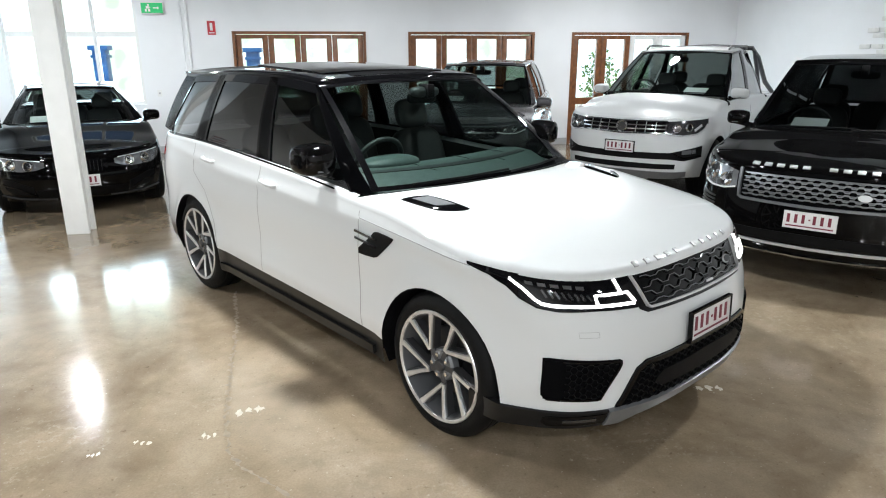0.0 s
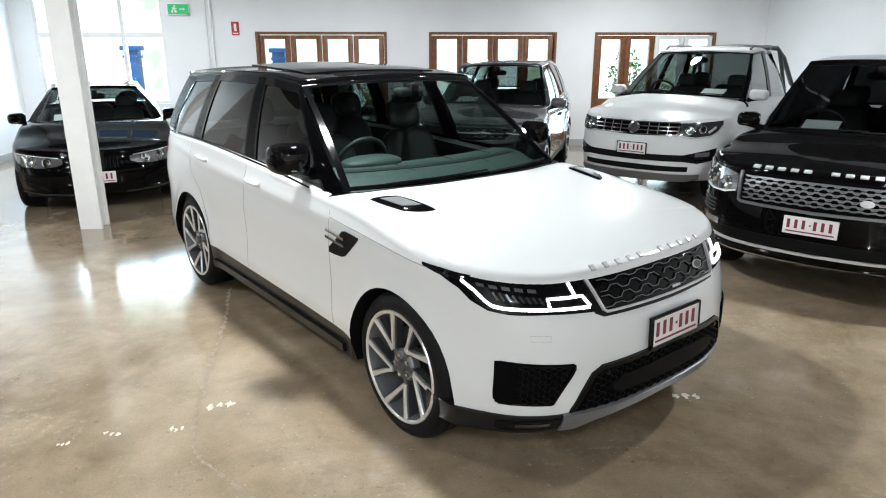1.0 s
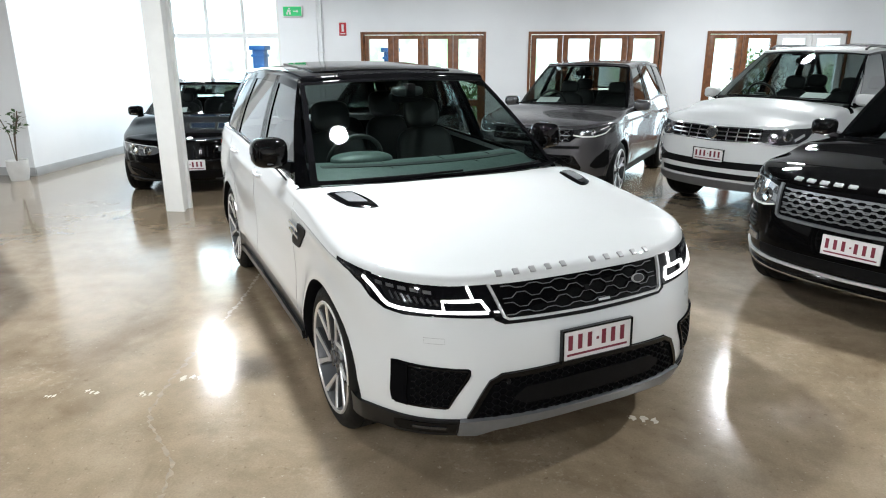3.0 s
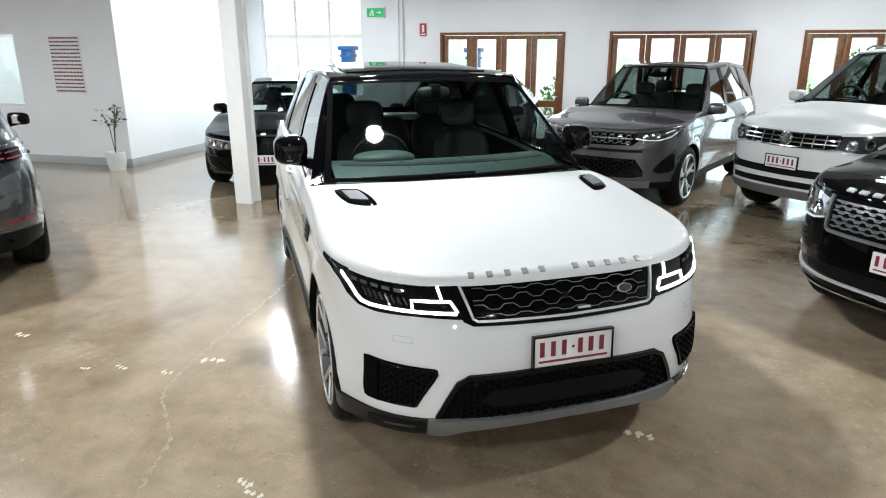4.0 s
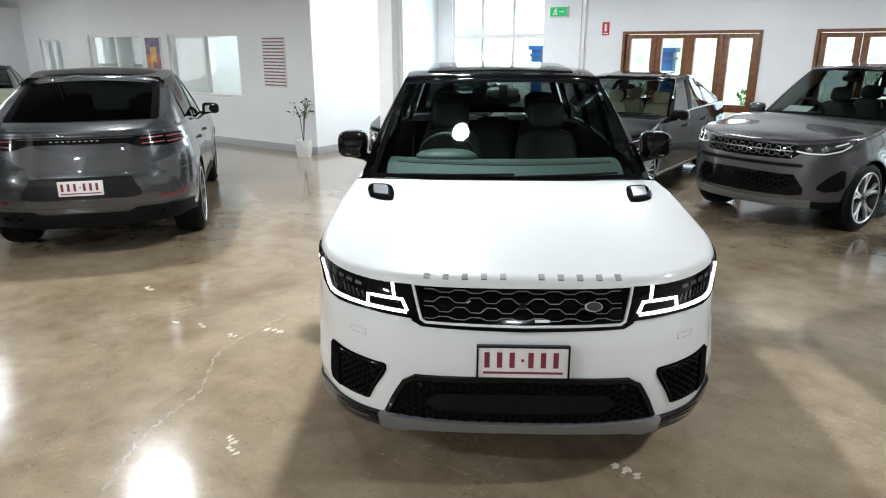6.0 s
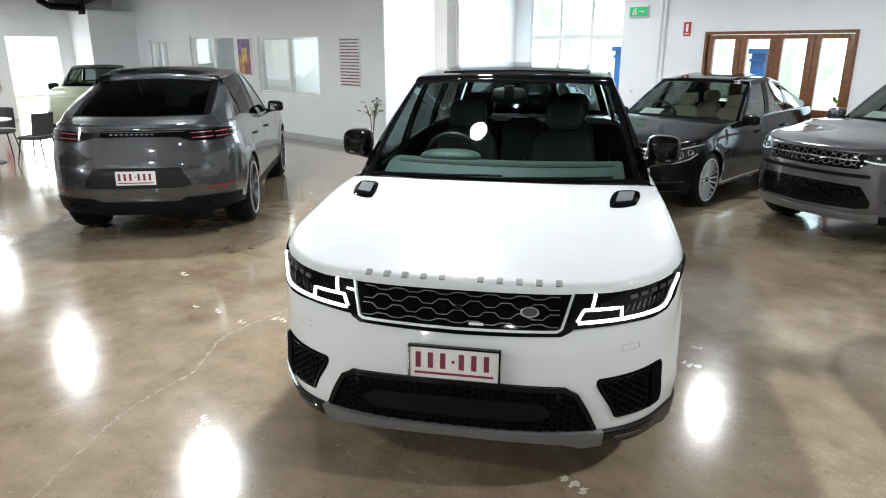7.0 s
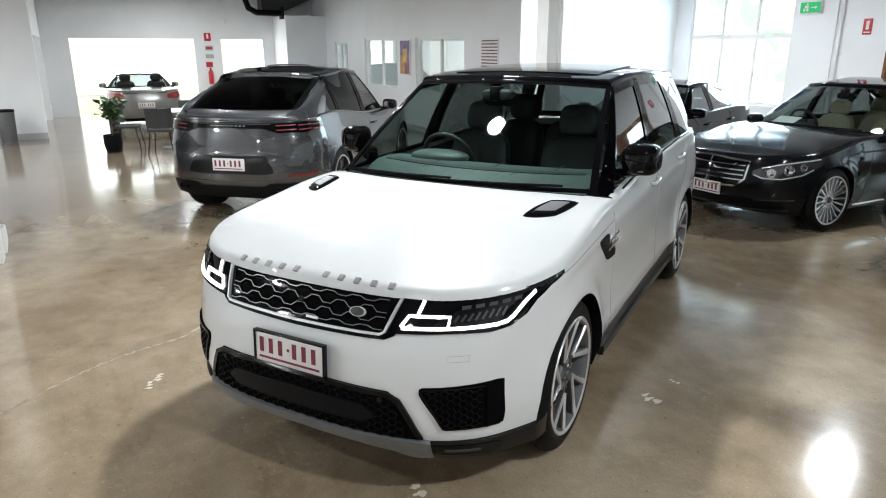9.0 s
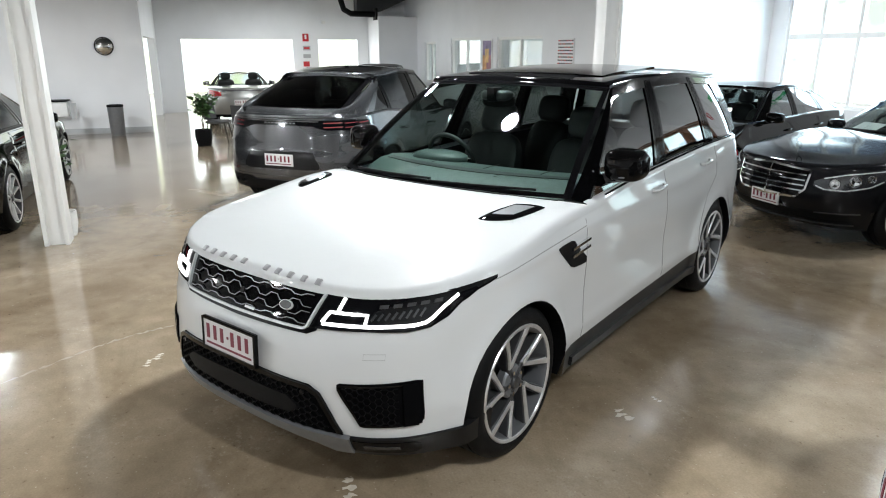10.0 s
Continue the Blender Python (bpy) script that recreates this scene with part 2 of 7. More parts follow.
def box(bm, x0, x1, y0, y1, z0, z1, m=None, bevel=0.0):
    b2 = bmesh.new()
    bmesh.ops.create_cube(b2, size=1)
    bmesh.ops.transform(b2, verts=b2.verts, matrix=Matrix.Translation(((x0 + x1) / 2, (y0 + y1) / 2, (z0 + z1) / 2)) @ Matrix.Diagonal((x1 - x0, y1 - y0, z1 - z0, 1)))
    if bevel:
        bmesh.ops.bevel(b2, geom=b2.edges[:], offset=bevel, segments=2, affect="EDGES", profile=0.6)
    if m is not None:
        b2.transform(m)
    merge(bm, b2)
    return bm


def merge(bm, b2):
    vs = [bm.verts.new(v.co) for v in b2.verts]
    b2.verts.index_update()
    for f in b2.faces:
        bm.faces.new([vs[v.index] for v in f.verts])
    b2.free()


def boxed(*a, **k):
    return box(bmesh.new(), *a, **k)


def cyl(bm, p0, p1, r0, r1=None, n=16):
    p0, p1 = Vector(p0), Vector(p1)
    r1 = r0 if r1 is None else r1
    q = (p1 - p0).to_track_quat("Z", "Y")
    ra, rb = [], []
    for i in range(n):
        a = 2 * math.pi * i / n
        d = q @ Vector((math.cos(a), math.sin(a), 0))
        ra.append(bm.verts.new(p0 + d * r0))
        rb.append(bm.verts.new(p1 + d * r1))
    for i in range(n):
        j = (i + 1) % n
        bm.faces.new((ra[i], ra[j], rb[j], rb[i]))
    bm.faces.new(ra[::-1])
    bm.faces.new(rb)
    return bm


def tube(bm, pts, r, n=8):
    """A round bar along a line of points."""
    pts = [Vector(p) for p in pts]
    rings = []
    for i, p in enumerate(pts):
        d = (pts[min(i + 1, len(pts) - 1)] - pts[max(i - 1, 0)]).normalized()
        q = d.to_track_quat("Z", "Y")
        rings.append([bm.verts.new(p + q @ Vector((r * math.cos(2 * math.pi * k / n), r * math.sin(2 * math.pi * k / n), 0))) for k in range(n)])
    for a, b in zip(rings, rings[1:]):
        for k in range(n):
            bm.faces.new((a[k], a[(k + 1) % n], b[(k + 1) % n], b[k]))
    bm.faces.new(rings[0][::-1])
    bm.faces.new(rings[-1])
    return bm


def lathe(bm, prof, n=40, m=None, closed=False):
    """Turns a profile of (radius, along) round the y axis."""
    rings = []
    for r, y in prof:
        rings.append([bm.verts.new((r * math.cos(2 * math.pi * k / n), y, r * math.sin(2 * math.pi * k / n))) for k in range(n)])
    pairs = list(zip(rings, rings[1:])) + ([(rings[-1], rings[0])] if closed else [])
    for a, b in pairs:
        for k in range(n):
            bm.faces.new((a[k], b[k], b[(k + 1) % n], a[(k + 1) % n]))
    if m is not None:
        bm.transform(m)
    return bm


def blob(bm, c, r, p=2.6, nu=20, nv=12, m=None):
    """A rounded box-like body (superellipsoid)."""
    e = 2 / p

    def sp(v):
        return math.copysign(abs(v) ** e, v)

    rows = []
    for j in range(1, nv):
        a = math.pi * (j / nv - 0.5)
        rows.append([bm.verts.new((c[0] + r[0] * sp(math.cos(a)) * sp(math.cos(2 * math.pi * i / nu)), c[1] + r[1] * sp(math.cos(a)) * sp(math.sin(2 * math.pi * i / nu)), c[2] + r[2] * sp(math.sin(a)))) for i in range(nu)])
    for a, b in zip(rows, rows[1:]):
        for i in range(nu):
            bm.faces.new((a[i], a[(i + 1) % nu], b[(i + 1) % nu], b[i]))
    bm.faces.new(rows[0][::-1])
    bm.faces.new(rows[-1])
    if m is not None:
        bm.transform(m)
    return bm


def grid(bm, pts, flip=False):
    """Quads over rows of points; None leaves a hole."""
    vs = [[None if p is None else bm.verts.new(p) for p in row] for row in pts]
    for a, b in zip(vs, vs[1:]):
        for i in range(len(a) - 1):
            q = (a[i], a[i + 1], b[i + 1], b[i])
            if None not in q:
                bm.faces.new(q[::-1] if flip else q)
    return vs


def sheet(pts, thick=0.0, direction=None, flip=False):
    """A grid with a thickness: front skin, back skin and rim."""
    bm = bmesh.new()
    grid(bm, pts, flip)
    if thick:
        n, mcount = len(pts), len(pts[0])
        back = [[Vector(p) - Vector(direction(p) if callable(direction) else direction) * thick for p in row] for row in pts]
        vs = grid(bm, back, not flip)
        bm.verts.ensure_lookup_table()
        rim = [(0, j) for j in range(mcount)] + [(i, mcount - 1) for i in range(1, n)] + [(n - 1, j) for j in range(mcount - 2, -1, -1)] + [(i, 0) for i in range(n - 2, 0, -1)]
        f = [bm.verts[i * mcount + j] for i, j in rim]
        k = [vs[i][j] for i, j in rim]
        for a in range(len(rim)):
            b = (a + 1) % len(rim)
            q = (f[a], k[a], k[b], f[b])
            bm.faces.new(q[::-1] if flip else q)
    return bm


def curve(*pts):
    """A smooth line through points (x, value), flat beyond its ends."""
    xs = [p[0] for p in pts]
    ys = [p[1] for p in pts]
    n = len(xs)
    d = [(ys[i + 1] - ys[i]) / (xs[i + 1] - xs[i]) for i in range(n - 1)]
    s = [d[0] if n > 1 else 0] + [0 if d[i - 1] * d[i] <= 0 else 2 * d[i - 1] * d[i] / (d[i - 1] + d[i]) for i in range(1, n - 1)] + [d[-1] if n > 1 else 0]

    def f(x):
        if x <= xs[0]:
            return ys[0]
        if x >= xs[-1]:
            return ys[-1]
        i = 0
        while x > xs[i + 1]:
            i += 1
        h = xs[i + 1] - xs[i]
        u = (x - xs[i]) / h
        return ys[i] * (1 + 2 * u) * (1 - u) ** 2 + ys[i + 1] * u * u * (3 - 2 * u) + h * (s[i] * u * (1 - u) ** 2 + s[i + 1] * u * u * (u - 1))

    return f


def lerp(a, b, t):
    return a + (b - a) * t


# ---- motor cars: x ahead from the front axle, y to the car's left, z up ----
class Car:
    def __init__(s, name, label, m, paint, *, wb, W, wheel_r, arch, xr, xF, xR, wz, wx, sill, ztop, zc, cowl, cowl_bow, spine0, windscreen, rear_window, rear_margin, yroof, zroof_e, zroof, segments,
                 nF=2.4, nR=3.2, xc=0.1, edge=0.05, clad=None, clad_mat=None, flare=0.02, pillar_mat=None, rear_frame=None, roof_mat=None, glass_front=None, glass_back=None, seat_mat=None, boot=None, spine1=-3.0, ws_frame=None, group="", ax=0.0, ridges=(), rows=14, glass_top=0.955):
        s.wb, s.W, s.wheel_r, s.arch, s.xr, s.xF = wb, W, wheel_r, arch, xr, xF
        s.xR, s.wz, s.wx, s.sill, s.ztop, s.zc = xR, wz, wx, sill, ztop, zc
        s.cowl, s.cowl_bow, s.spine0, s.windscreen, s.rear_window, s.rear_margin = cowl, cowl_bow, spine0, windscreen, rear_window, rear_margin
        s.yroof, s.zroof_e, s.zroof, s.segments, s.nF, s.nR = yroof, zroof_e, zroof, segments, nF, nR
        s.xc, s.edge, s.clad, s.clad_mat, s.flare, s.pillar_mat = xc, edge, clad, clad_mat, flare, pillar_mat
        s.roof_mat, s.glass_front, s.glass_back, s.seat_mat, s.boot, s.spine1 = roof_mat, glass_front, glass_back, seat_mat, boot, spine1
        s.ws_frame, s.group = ws_frame, group
        s.ax, s.ridges, s.rows, s.glass_top = ax, ridges, rows, glass_top
        s.rear_frame = rear_frame or M_GLOSSBLACK
        s.paint = paint
        s.clad_mat = clad_mat or M_BLACK
        s.pillar_mat = pillar_mat or paint
        s.roof_mat = roof_mat or paint
        s.glass_front = glass_front or M_GLASS
        s.glass_back = glass_back or M_DARKGLASS
        s.seat_mat = seat_mat or M_LEATHER
        s.ws_frame = ws_frame or M_GLOSSBLACK
        s.root = thing(name, label, "car", m, group)
        s.shell()
        s.greenhouse()

    # the outer skin, in closed form
    def half(s, x, z):
        f = 0.0
        for xw in (s.ax, s.ax - s.wb):
            d = math.hypot(x - xw, z - s.wheel_r) - s.arch
            f += s.flare * math.exp(-(d / 0.07) ** 2)
        for zf, amp, w in s.ridges:
            f += amp * math.exp(-((z - zf(x)) / w) ** 2)
        return s.W * s.wz(z) * s.wx(x) + f

    def Y(s, x, z):
        h = s.half(x, z)
        if x > s.xc:
            r = min(1.0, (x - s.xc) / (s.xF(z) - s.xc))
            return h * (1 - r ** s.nF) ** (1 / s.nF)
        if x < s.xr:
            r = min(1.0, (s.xr - x) / (s.xr - s.xR(z)))
            return h * (1 - r ** s.nR) ** (1 / s.nR)
        return h

    def fpoint(s, th, z):
        x = s.xc + (s.xF(z) - s.xc) * max(0.0, math.cos(th)) ** (2 / s.nF)
        return Vector((x, s.half(x, z) * math.sin(th) ** (2 / s.nF), z))

    def rpoint(s, th, z):
        x = s.xr - (s.xr - s.xR(z)) * max(0.0, math.cos(th)) ** (2 / s.nR)
        return Vector((x, s.half(x, z) * math.sin(th) ** (2 / s.nR), z))

    def arcs(s):
        s.tab = []
        for f in (s.fpoint, s.rpoint):
            q, last, tab = 0.0, f(0.0, 0.75), [(0.0, 0.0)]
            for i in range(1, 121):
                th = math.pi / 2 * (i / 120) ** 1.4
                p = f(th, 0.75)
                q += (p - last).length
                last = p
                tab.append((q, th))
            s.tab.append((np.array([a for a, _ in tab]), np.array([b for _, b in tab])))

    def front(s, q, z):
        """The skin by the way q round the front from its middle (positive to the car's left)."""
        Q, T = s.tab[0]
        a = abs(q)
        if a <= Q[-1]:
            p = s.fpoint(float(np.interp(a, Q, T)), z)
        else:
            x = s.xc - (a - Q[-1])
            p = Vector((x, s.Y(x, z), z))
        return Vector((p.x, math.copysign(p.y, q), z))

    def rear(s, q, z):
        Q, T = s.tab[1]
        a = abs(q)
        if a <= Q[-1]:
            p = s.rpoint(float(np.interp(a, Q, T)), z)
        else:
            x = s.xr + (a - Q[-1])
            p = Vector((x, s.Y(x, z), z))
        return Vector((p.x, math.copysign(p.y, q), z))

    def side(s, sg):
        return lambda x, z: Vector((x, sg * s.Y(x, z), z))

    def out(s, f, u, z):
        """The outward normal of a skin."""
        e = 0.004
        n = (f(u + e, z) - f(u - e, z)).cross(f(u, z + e) - f(u, z - e))
        if n.length < 1e-9:
            return Vector((1, 0, 0))
        n.normalize()
        p = f(u, z)
        c = Vector((min(max(p.x, -s.wb), 0), 0, p.z))
        return n if n.dot(p - c) > 0 else -n

    def patch(s, name, f, keys, mat, off=0.004, thick=0.02, parent=None, label="", nu=14, nz=5, inset=0.0):
        """A panel laid on the skin: keys are (u, low z, high z)."""
        keys = sorted(keys)
        lo = [(k[0], k[1]) for k in keys]
        hi = [(k[0], k[2]) for k in keys]
        us = np.linspace(keys[0][0], keys[-1][0], nu + 1)
        us = sorted(set(list(us) + [k[0] for k in keys]))
        rows = []
        for u in us:
            a = float(np.interp(u, [p[0] for p in lo], [p[1] for p in lo]))
            b = float(np.interp(u, [p[0] for p in hi], [p[1] for p in hi]))
            row = []
            for j in range(nz + 1):
                z = lerp(a, b, j / nz)
                row.append(f(u, z) + s.out(f, u, z) * off)
            rows.append(row)
        nrm = {}
        for u, row in zip(us, rows):
            for p in row:
                nrm[tuple(p)] = s.out(f, u, p.z)
        bm = sheet(rows, thick, lambda p: nrm[tuple(p)])
        bmesh.ops.recalc_face_normals(bm, faces=bm.faces)
        return part(name, bm, mat, parent or s.root, label)

    def ribbon(s, bm, f, pts, width, off=0.01, thick=0.012, step=0.04, closed=False):
        """A raised strip along a line of (u, z) on the skin."""
        line = []
        pts = list(pts) + ([pts[0]] if closed else [])
        for (u0, z0), (u1, z1) in zip(pts, pts[1:]):
            n = max(1, int(math.hypot(u1 - u0, z1 - z0) / step))
            line += [(lerp(u0, u1, i / n), lerp(z0, z1, i / n)) for i in range(n)]
        line.append(pts[-1])
        rings = []
        for i, (u, z) in enumerate(line):
            a, b = line[max(0, i - 1)], line[min(len(line) - 1, i + 1)]
            if closed and i in (0, len(line) - 1):
                a, b = line[-2], line[1]
            d = math.hypot(b[0] - a[0], b[1] - a[1]) or 1
            nu, nz = -(b[1] - a[1]) / d * width / 2, (b[0] - a[0]) / d * width / 2
            n = s.out(f, u, z)
            A, B = f(u + nu, z + nz), f(u - nu, z - nz)
            rings.append([bm.verts.new(p) for p in (A + n * (off - thick), A + n * off, B + n * off, B + n * (off - thick))])
        for a, b in zip(rings, rings[1:]):
            for k in range(4):
                bm.faces.new((a[k], a[(k + 1) % 4], b[(k + 1) % 4], b[k]))
        if not closed:
            bm.faces.new(rings[0])
            bm.faces.new(rings[-1][::-1])
        return bm

    def strips(s, name, f, lines, width, mat, off=0.01, thick=0.012, parent=None, label="", closed=False, step=0.04):
        bm = bmesh.new()
        for l in lines:
            s.ribbon(bm, f, l, width, off, thick, step, closed)
        bmesh.ops.recalc_face_normals(bm, faces=bm.faces)
        return part(name, bm, mat, parent or s.root, label)

    def shell(s):
        s.arcs()
        R, zw = s.arch, s.wheel_r
        zlist = np.linspace(s.sill(0.6), s.ztop(0.5), 9)
        amin = min(s.xF(z) - s.xc for z in zlist)
        ratio = min(0.97, (s.ax + R + 0.012 - s.xc) / amin)
        the = math.acos(max(0.02, ratio) ** (s.nF / 2))
        rmin = min(s.xr - s.xR(z) for z in np.linspace(s.sill(-s.wb - 0.6), s.ztop(-s.wb - 0.6), 9))
        ratio = min(0.97, (s.wb - s.ax + R + 0.012 + s.xr) / rmin)
        thr = math.acos(max(0.02, ratio) ** (s.nR / 2))
        cols = [("f", the * i / 22) for i in range(23)]
        for xw in (s.ax, s.ax - s.wb):
            cols.append(("x", xw + R + 0.001))
            cols += [("a", xw + R * math.cos(math.pi * i / 20), xw) for i in range(21)]
            cols.append(("x", xw - R - 0.001))
            if xw == s.ax:
                n = 22
                cols += [("x", s.ax + lerp(-R - 0.001, -s.wb + R + 0.001, i / n)) for i in range(1, n)]
        cols += [("r", thr * (1 - i / 16)) for i in range(17)]
        lower, body, tops, arches = [], [], [], ([], [])
        NL, NB = 3, s.rows
        for c in cols:
            if c[0] == "f":
                f = lambda z, c=c: s.fpoint(c[1], z)
                xr = f(0.85).x
            elif c[0] == "r":
                f = lambda z, c=c: s.rpoint(c[1], z)
                xr = f(0.95).x
            else:
                f = lambda z, c=c: Vector((c[1], s.Y(c[1], z), z))
                xr = c[1]
            zt = s.ztop(xr)
            zb = s.sill(xr)
            if c[0] == "a":
                zb = zw + math.sqrt(max(0, R * R - (c[1] - c[2]) ** 2)) * 0.985
                arches[0 if c[2] == s.ax else 1].append(f(zb))
            zs = max(zb, s.clad(xr)) if s.clad else zb
            lower.append([f(lerp(zb, zs, i / NL)) if zs > zb + 0.002 else None for i in range(NL + 1)])
            body.append([f(lerp(zs, zt, i / NB)) for i in range(NB + 1)])
            tops.append((f(zt), xr))
        mir = lambda rows: [[None if p is None else Vector((p.x, -p.y, p.z)) for p in r] for r in rows]
        bm = bmesh.new()
        grid(bm, body, True)
        grid(bm, mir(body))
        bmesh.ops.remove_doubles(bm, verts=bm.verts, dist=0.0004)
        part("body", bm, s.paint, s.root)
        if s.clad:
            bm = bmesh.new()
            grid(bm, lower, True)
            grid(bm, mir(lower))
            bmesh.ops.remove_doubles(bm, verts=bm.verts, dist=0.0004)
            part("lower_cladding", bm, s.clad_mat, s.root)
        # wheel housings
        for a in arches:
            for sg in (1, -1):
                ring = [Vector((p.x, sg * p.y, p.z)) for p in a]
                inner = [Vector((p.x, sg * 0.5, p.z)) for p in a]
                low = [[Vector((r[i].x, r[i].y - (sg * 0.04 if r is ring else 0), s.sill(0))) for r in (ring, inner)] for i in (0, -1)]
                bm = bmesh.new()
                lip = [Vector((p.x, p.y - sg * 0.012, p.z)) for p in ring]
                grid(bm, [[low[0][0]] + ring + [low[1][0]], [low[0][1]] + inner + [low[1][1]]])
                xw = (a[0].x + a[-1].x) / 2
                box(bm, xw - R, xw + R, min(sg * 0.5, sg * 0.48), max(sg * 0.5, sg * 0.48), s.sill(0), zw + R)
                part("wheel_housing", bm, M_BLACK, s.root)
        # trim inside the doors
        for sg in (1, -1):
            xs_ = np.linspace(s.cowl - 0.5, s.xR(0.9) + 0.25, 15)
            rows = [[Vector((x, sg * (s.Y(x, z) - 0.05), z)) for z in np.linspace(0.5, s.ztop(x) - 0.01, 4)] for x in xs_]
            bm = bmesh.new()
            grid(bm, rows)
            part("door_card", bm, M_LEATHER if s.seat_mat is M_LEATHER else M_CREAM, s.root)
        rows = [[s.rear(q, z) + Vector((0.07, 0, 0)) for z in np.linspace(0.45, s.ztop(s.xR(0.9) + 0.1) - 0.02, 4)] for q in np.linspace(-0.85, 0.85, 13)]
        bm = bmesh.new()
        grid(bm, rows)
        part("tailgate_trim", bm, M_BLACK, s.root)
        # floor pan
        lo = s.sill(-1.0)
        bm = boxed(s.xR(0.5) + 0.26, s.xF(0.5) - 0.25, -0.5, 0.5, lo, lo + 0.14)
        box(bm, -s.wb + R, -R, -s.W + 0.12, s.W - 0.12, lo + 0.005, lo + 0.135)
        box(bm, s.xR(0.5) + 0.22, -s.wb - R, -s.W + 0.38, s.W - 0.38, s.sill(-s.wb - 0.6), s.sill(-s.wb - 0.6) + 0.1)
        box(bm, R, s.xF(0.4) - 0.25, -s.W + 0.4, s.W - 0.4, lo + 0.02, lo + 0.16)
        part("floor_pan", bm, M_BLACK, s.root)
        s.tops = tops
        s.caps()

    def cap_rows(s, tops, spine, zc, r, limit=None, ledge=False, nt=10):
        rows = []
        for T, xr in tops:
            S = Vector((spine(xr), 0, 0))
            v = Vector((S.x - T.x, -T.y, 0))
            D = v.length
            ds = [r * (1 - math.cos(math.pi / 2 * i / 4)) for i in range(5)]
            tm = 1.0
            if limit:
                tm = 1 - min(0.98, limit(xr) / max(T.y, 1e-6)) if T.y > 0.05 else 1.0
            if not ledge:
                ds += [r + (D * tm - r) * (i / nt) for i in range(1, nt + 1)]
            row = []
            for d in ds:
                d = min(d, D * tm) if not ledge else d
                t = min(1.0, d / D)
                k = 1 - min(d, r) / r
                z = T.z + r * math.sqrt(max(0, 1 - k * k)) + (zc(T.x + v.x * t) - T.z - r) * (1 - (1 - t) ** s.crown)
                row.append(Vector((T.x + v.x * t, T.y + v.y * t, z)))
            rows.append(row)
        return rows

    crown = 2.4

    def caps(s):
        mir = lambda rows: [[Vector((p.x, -p.y, p.z)) for p in r] for r in rows]
        r = s.edge

        def cowl(x):
            d = s.cowl - x
            return 0 if d <= 0 else s.W * math.sqrt(d / s.cowl_bow)

        xe = s.cowl - s.cowl_bow * 0.93
        bon = [t for t in s.tops if t[1] >= xe]
        x0 = s.spine0
        sp = lambda x: min(x, lerp(x0, x, 0.12)) if x > x0 else x
        rows = s.cap_rows(bon, sp, s.zc, r, cowl)
        s.bonnet_rows = rows
        bm = bmesh.new()
        grid(bm, rows, True)
        grid(bm, mir(rows))
        bmesh.ops.remove_doubles(bm, verts=bm.verts, dist=0.0004)
        part("bonnet", bm, s.paint, s.root)
        end = s.boot if s.boot is not None else -99
        led = [t for t in s.tops if end <= t[1] <= xe + 0.06]
        rows = s.cap_rows(led, lambda x: x, s.zc, r, ledge=True)
        for sg in (1, -1):
            bm = bmesh.new()
            grid(bm, rows if sg > 0 else mir(rows), sg > 0)
            part("window_ledge", bm, s.paint, s.root)
        if s.boot is not None:
            bt = [t for t in s.tops if t[1] <= end + 0.05]
            x1 = s.spine1
            sp = lambda x: max(x, lerp(x1, x, 0.12)) if x < x1 else x
            rows = s.cap_rows(bt, sp, s.zc, r)
            bm = bmesh.new()
            grid(bm, rows, True)
            grid(bm, mir(rows))
            bmesh.ops.remove_doubles(bm, verts=bm.verts, dist=0.0004)
            part("boot_lid", bm, s.paint, s.root)
        # scuttle under the windscreen
        rows = []
        for i in range(21):
            y = lerp(-0.8, 0.8, i / 20) * s.W
            x = s.cowl - s.cowl_bow * (y / s.W) ** 2
            z = s.hood(x, y)
            rows.append([Vector((x + 0.012, y, z + 0.004)), Vector((x - 0.03, y, z - 0.004)), Vector((x - 0.16, y, z - 0.05))])
        part("scuttle", sheet(rows, 0.01, (0, 0, 1)), M_BLACK, s.root)

    def hood(s, x, y):
        T = s.Y(x, s.ztop(x))
        t = 1 - min(1, abs(y) / T)
        r = s.edge
        zt = s.ztop(x)
        return zt + r + (s.zc(x) - zt - r) * (1 - (1 - t) ** s.crown)

    # the glazed upper part
    def wsline(s, w, u):
        (xb, zb, yb, bb, db), (xt, zt, yt, bt, dt) = w
        return Vector((xb - bb * u * u, yb * u, zb - db * u * u)), Vector((xt - bt * u * u, yt * u, zt - dt * u * u))

    def station(s, xb, xt):
        zb = s.ztop(xb) + 0.03
        return Vector((xb, s.Y(xb, s.ztop(xb)) - 0.034, zb)), Vector((xt, s.yroof(xt), s.zroof_e(xt)))

    bulge = 0.018

    def line_pt(s, pb, pt, v, way):
        return pb.lerp(pt, v) + way * (s.bulge * 4 * v * (1 - v))

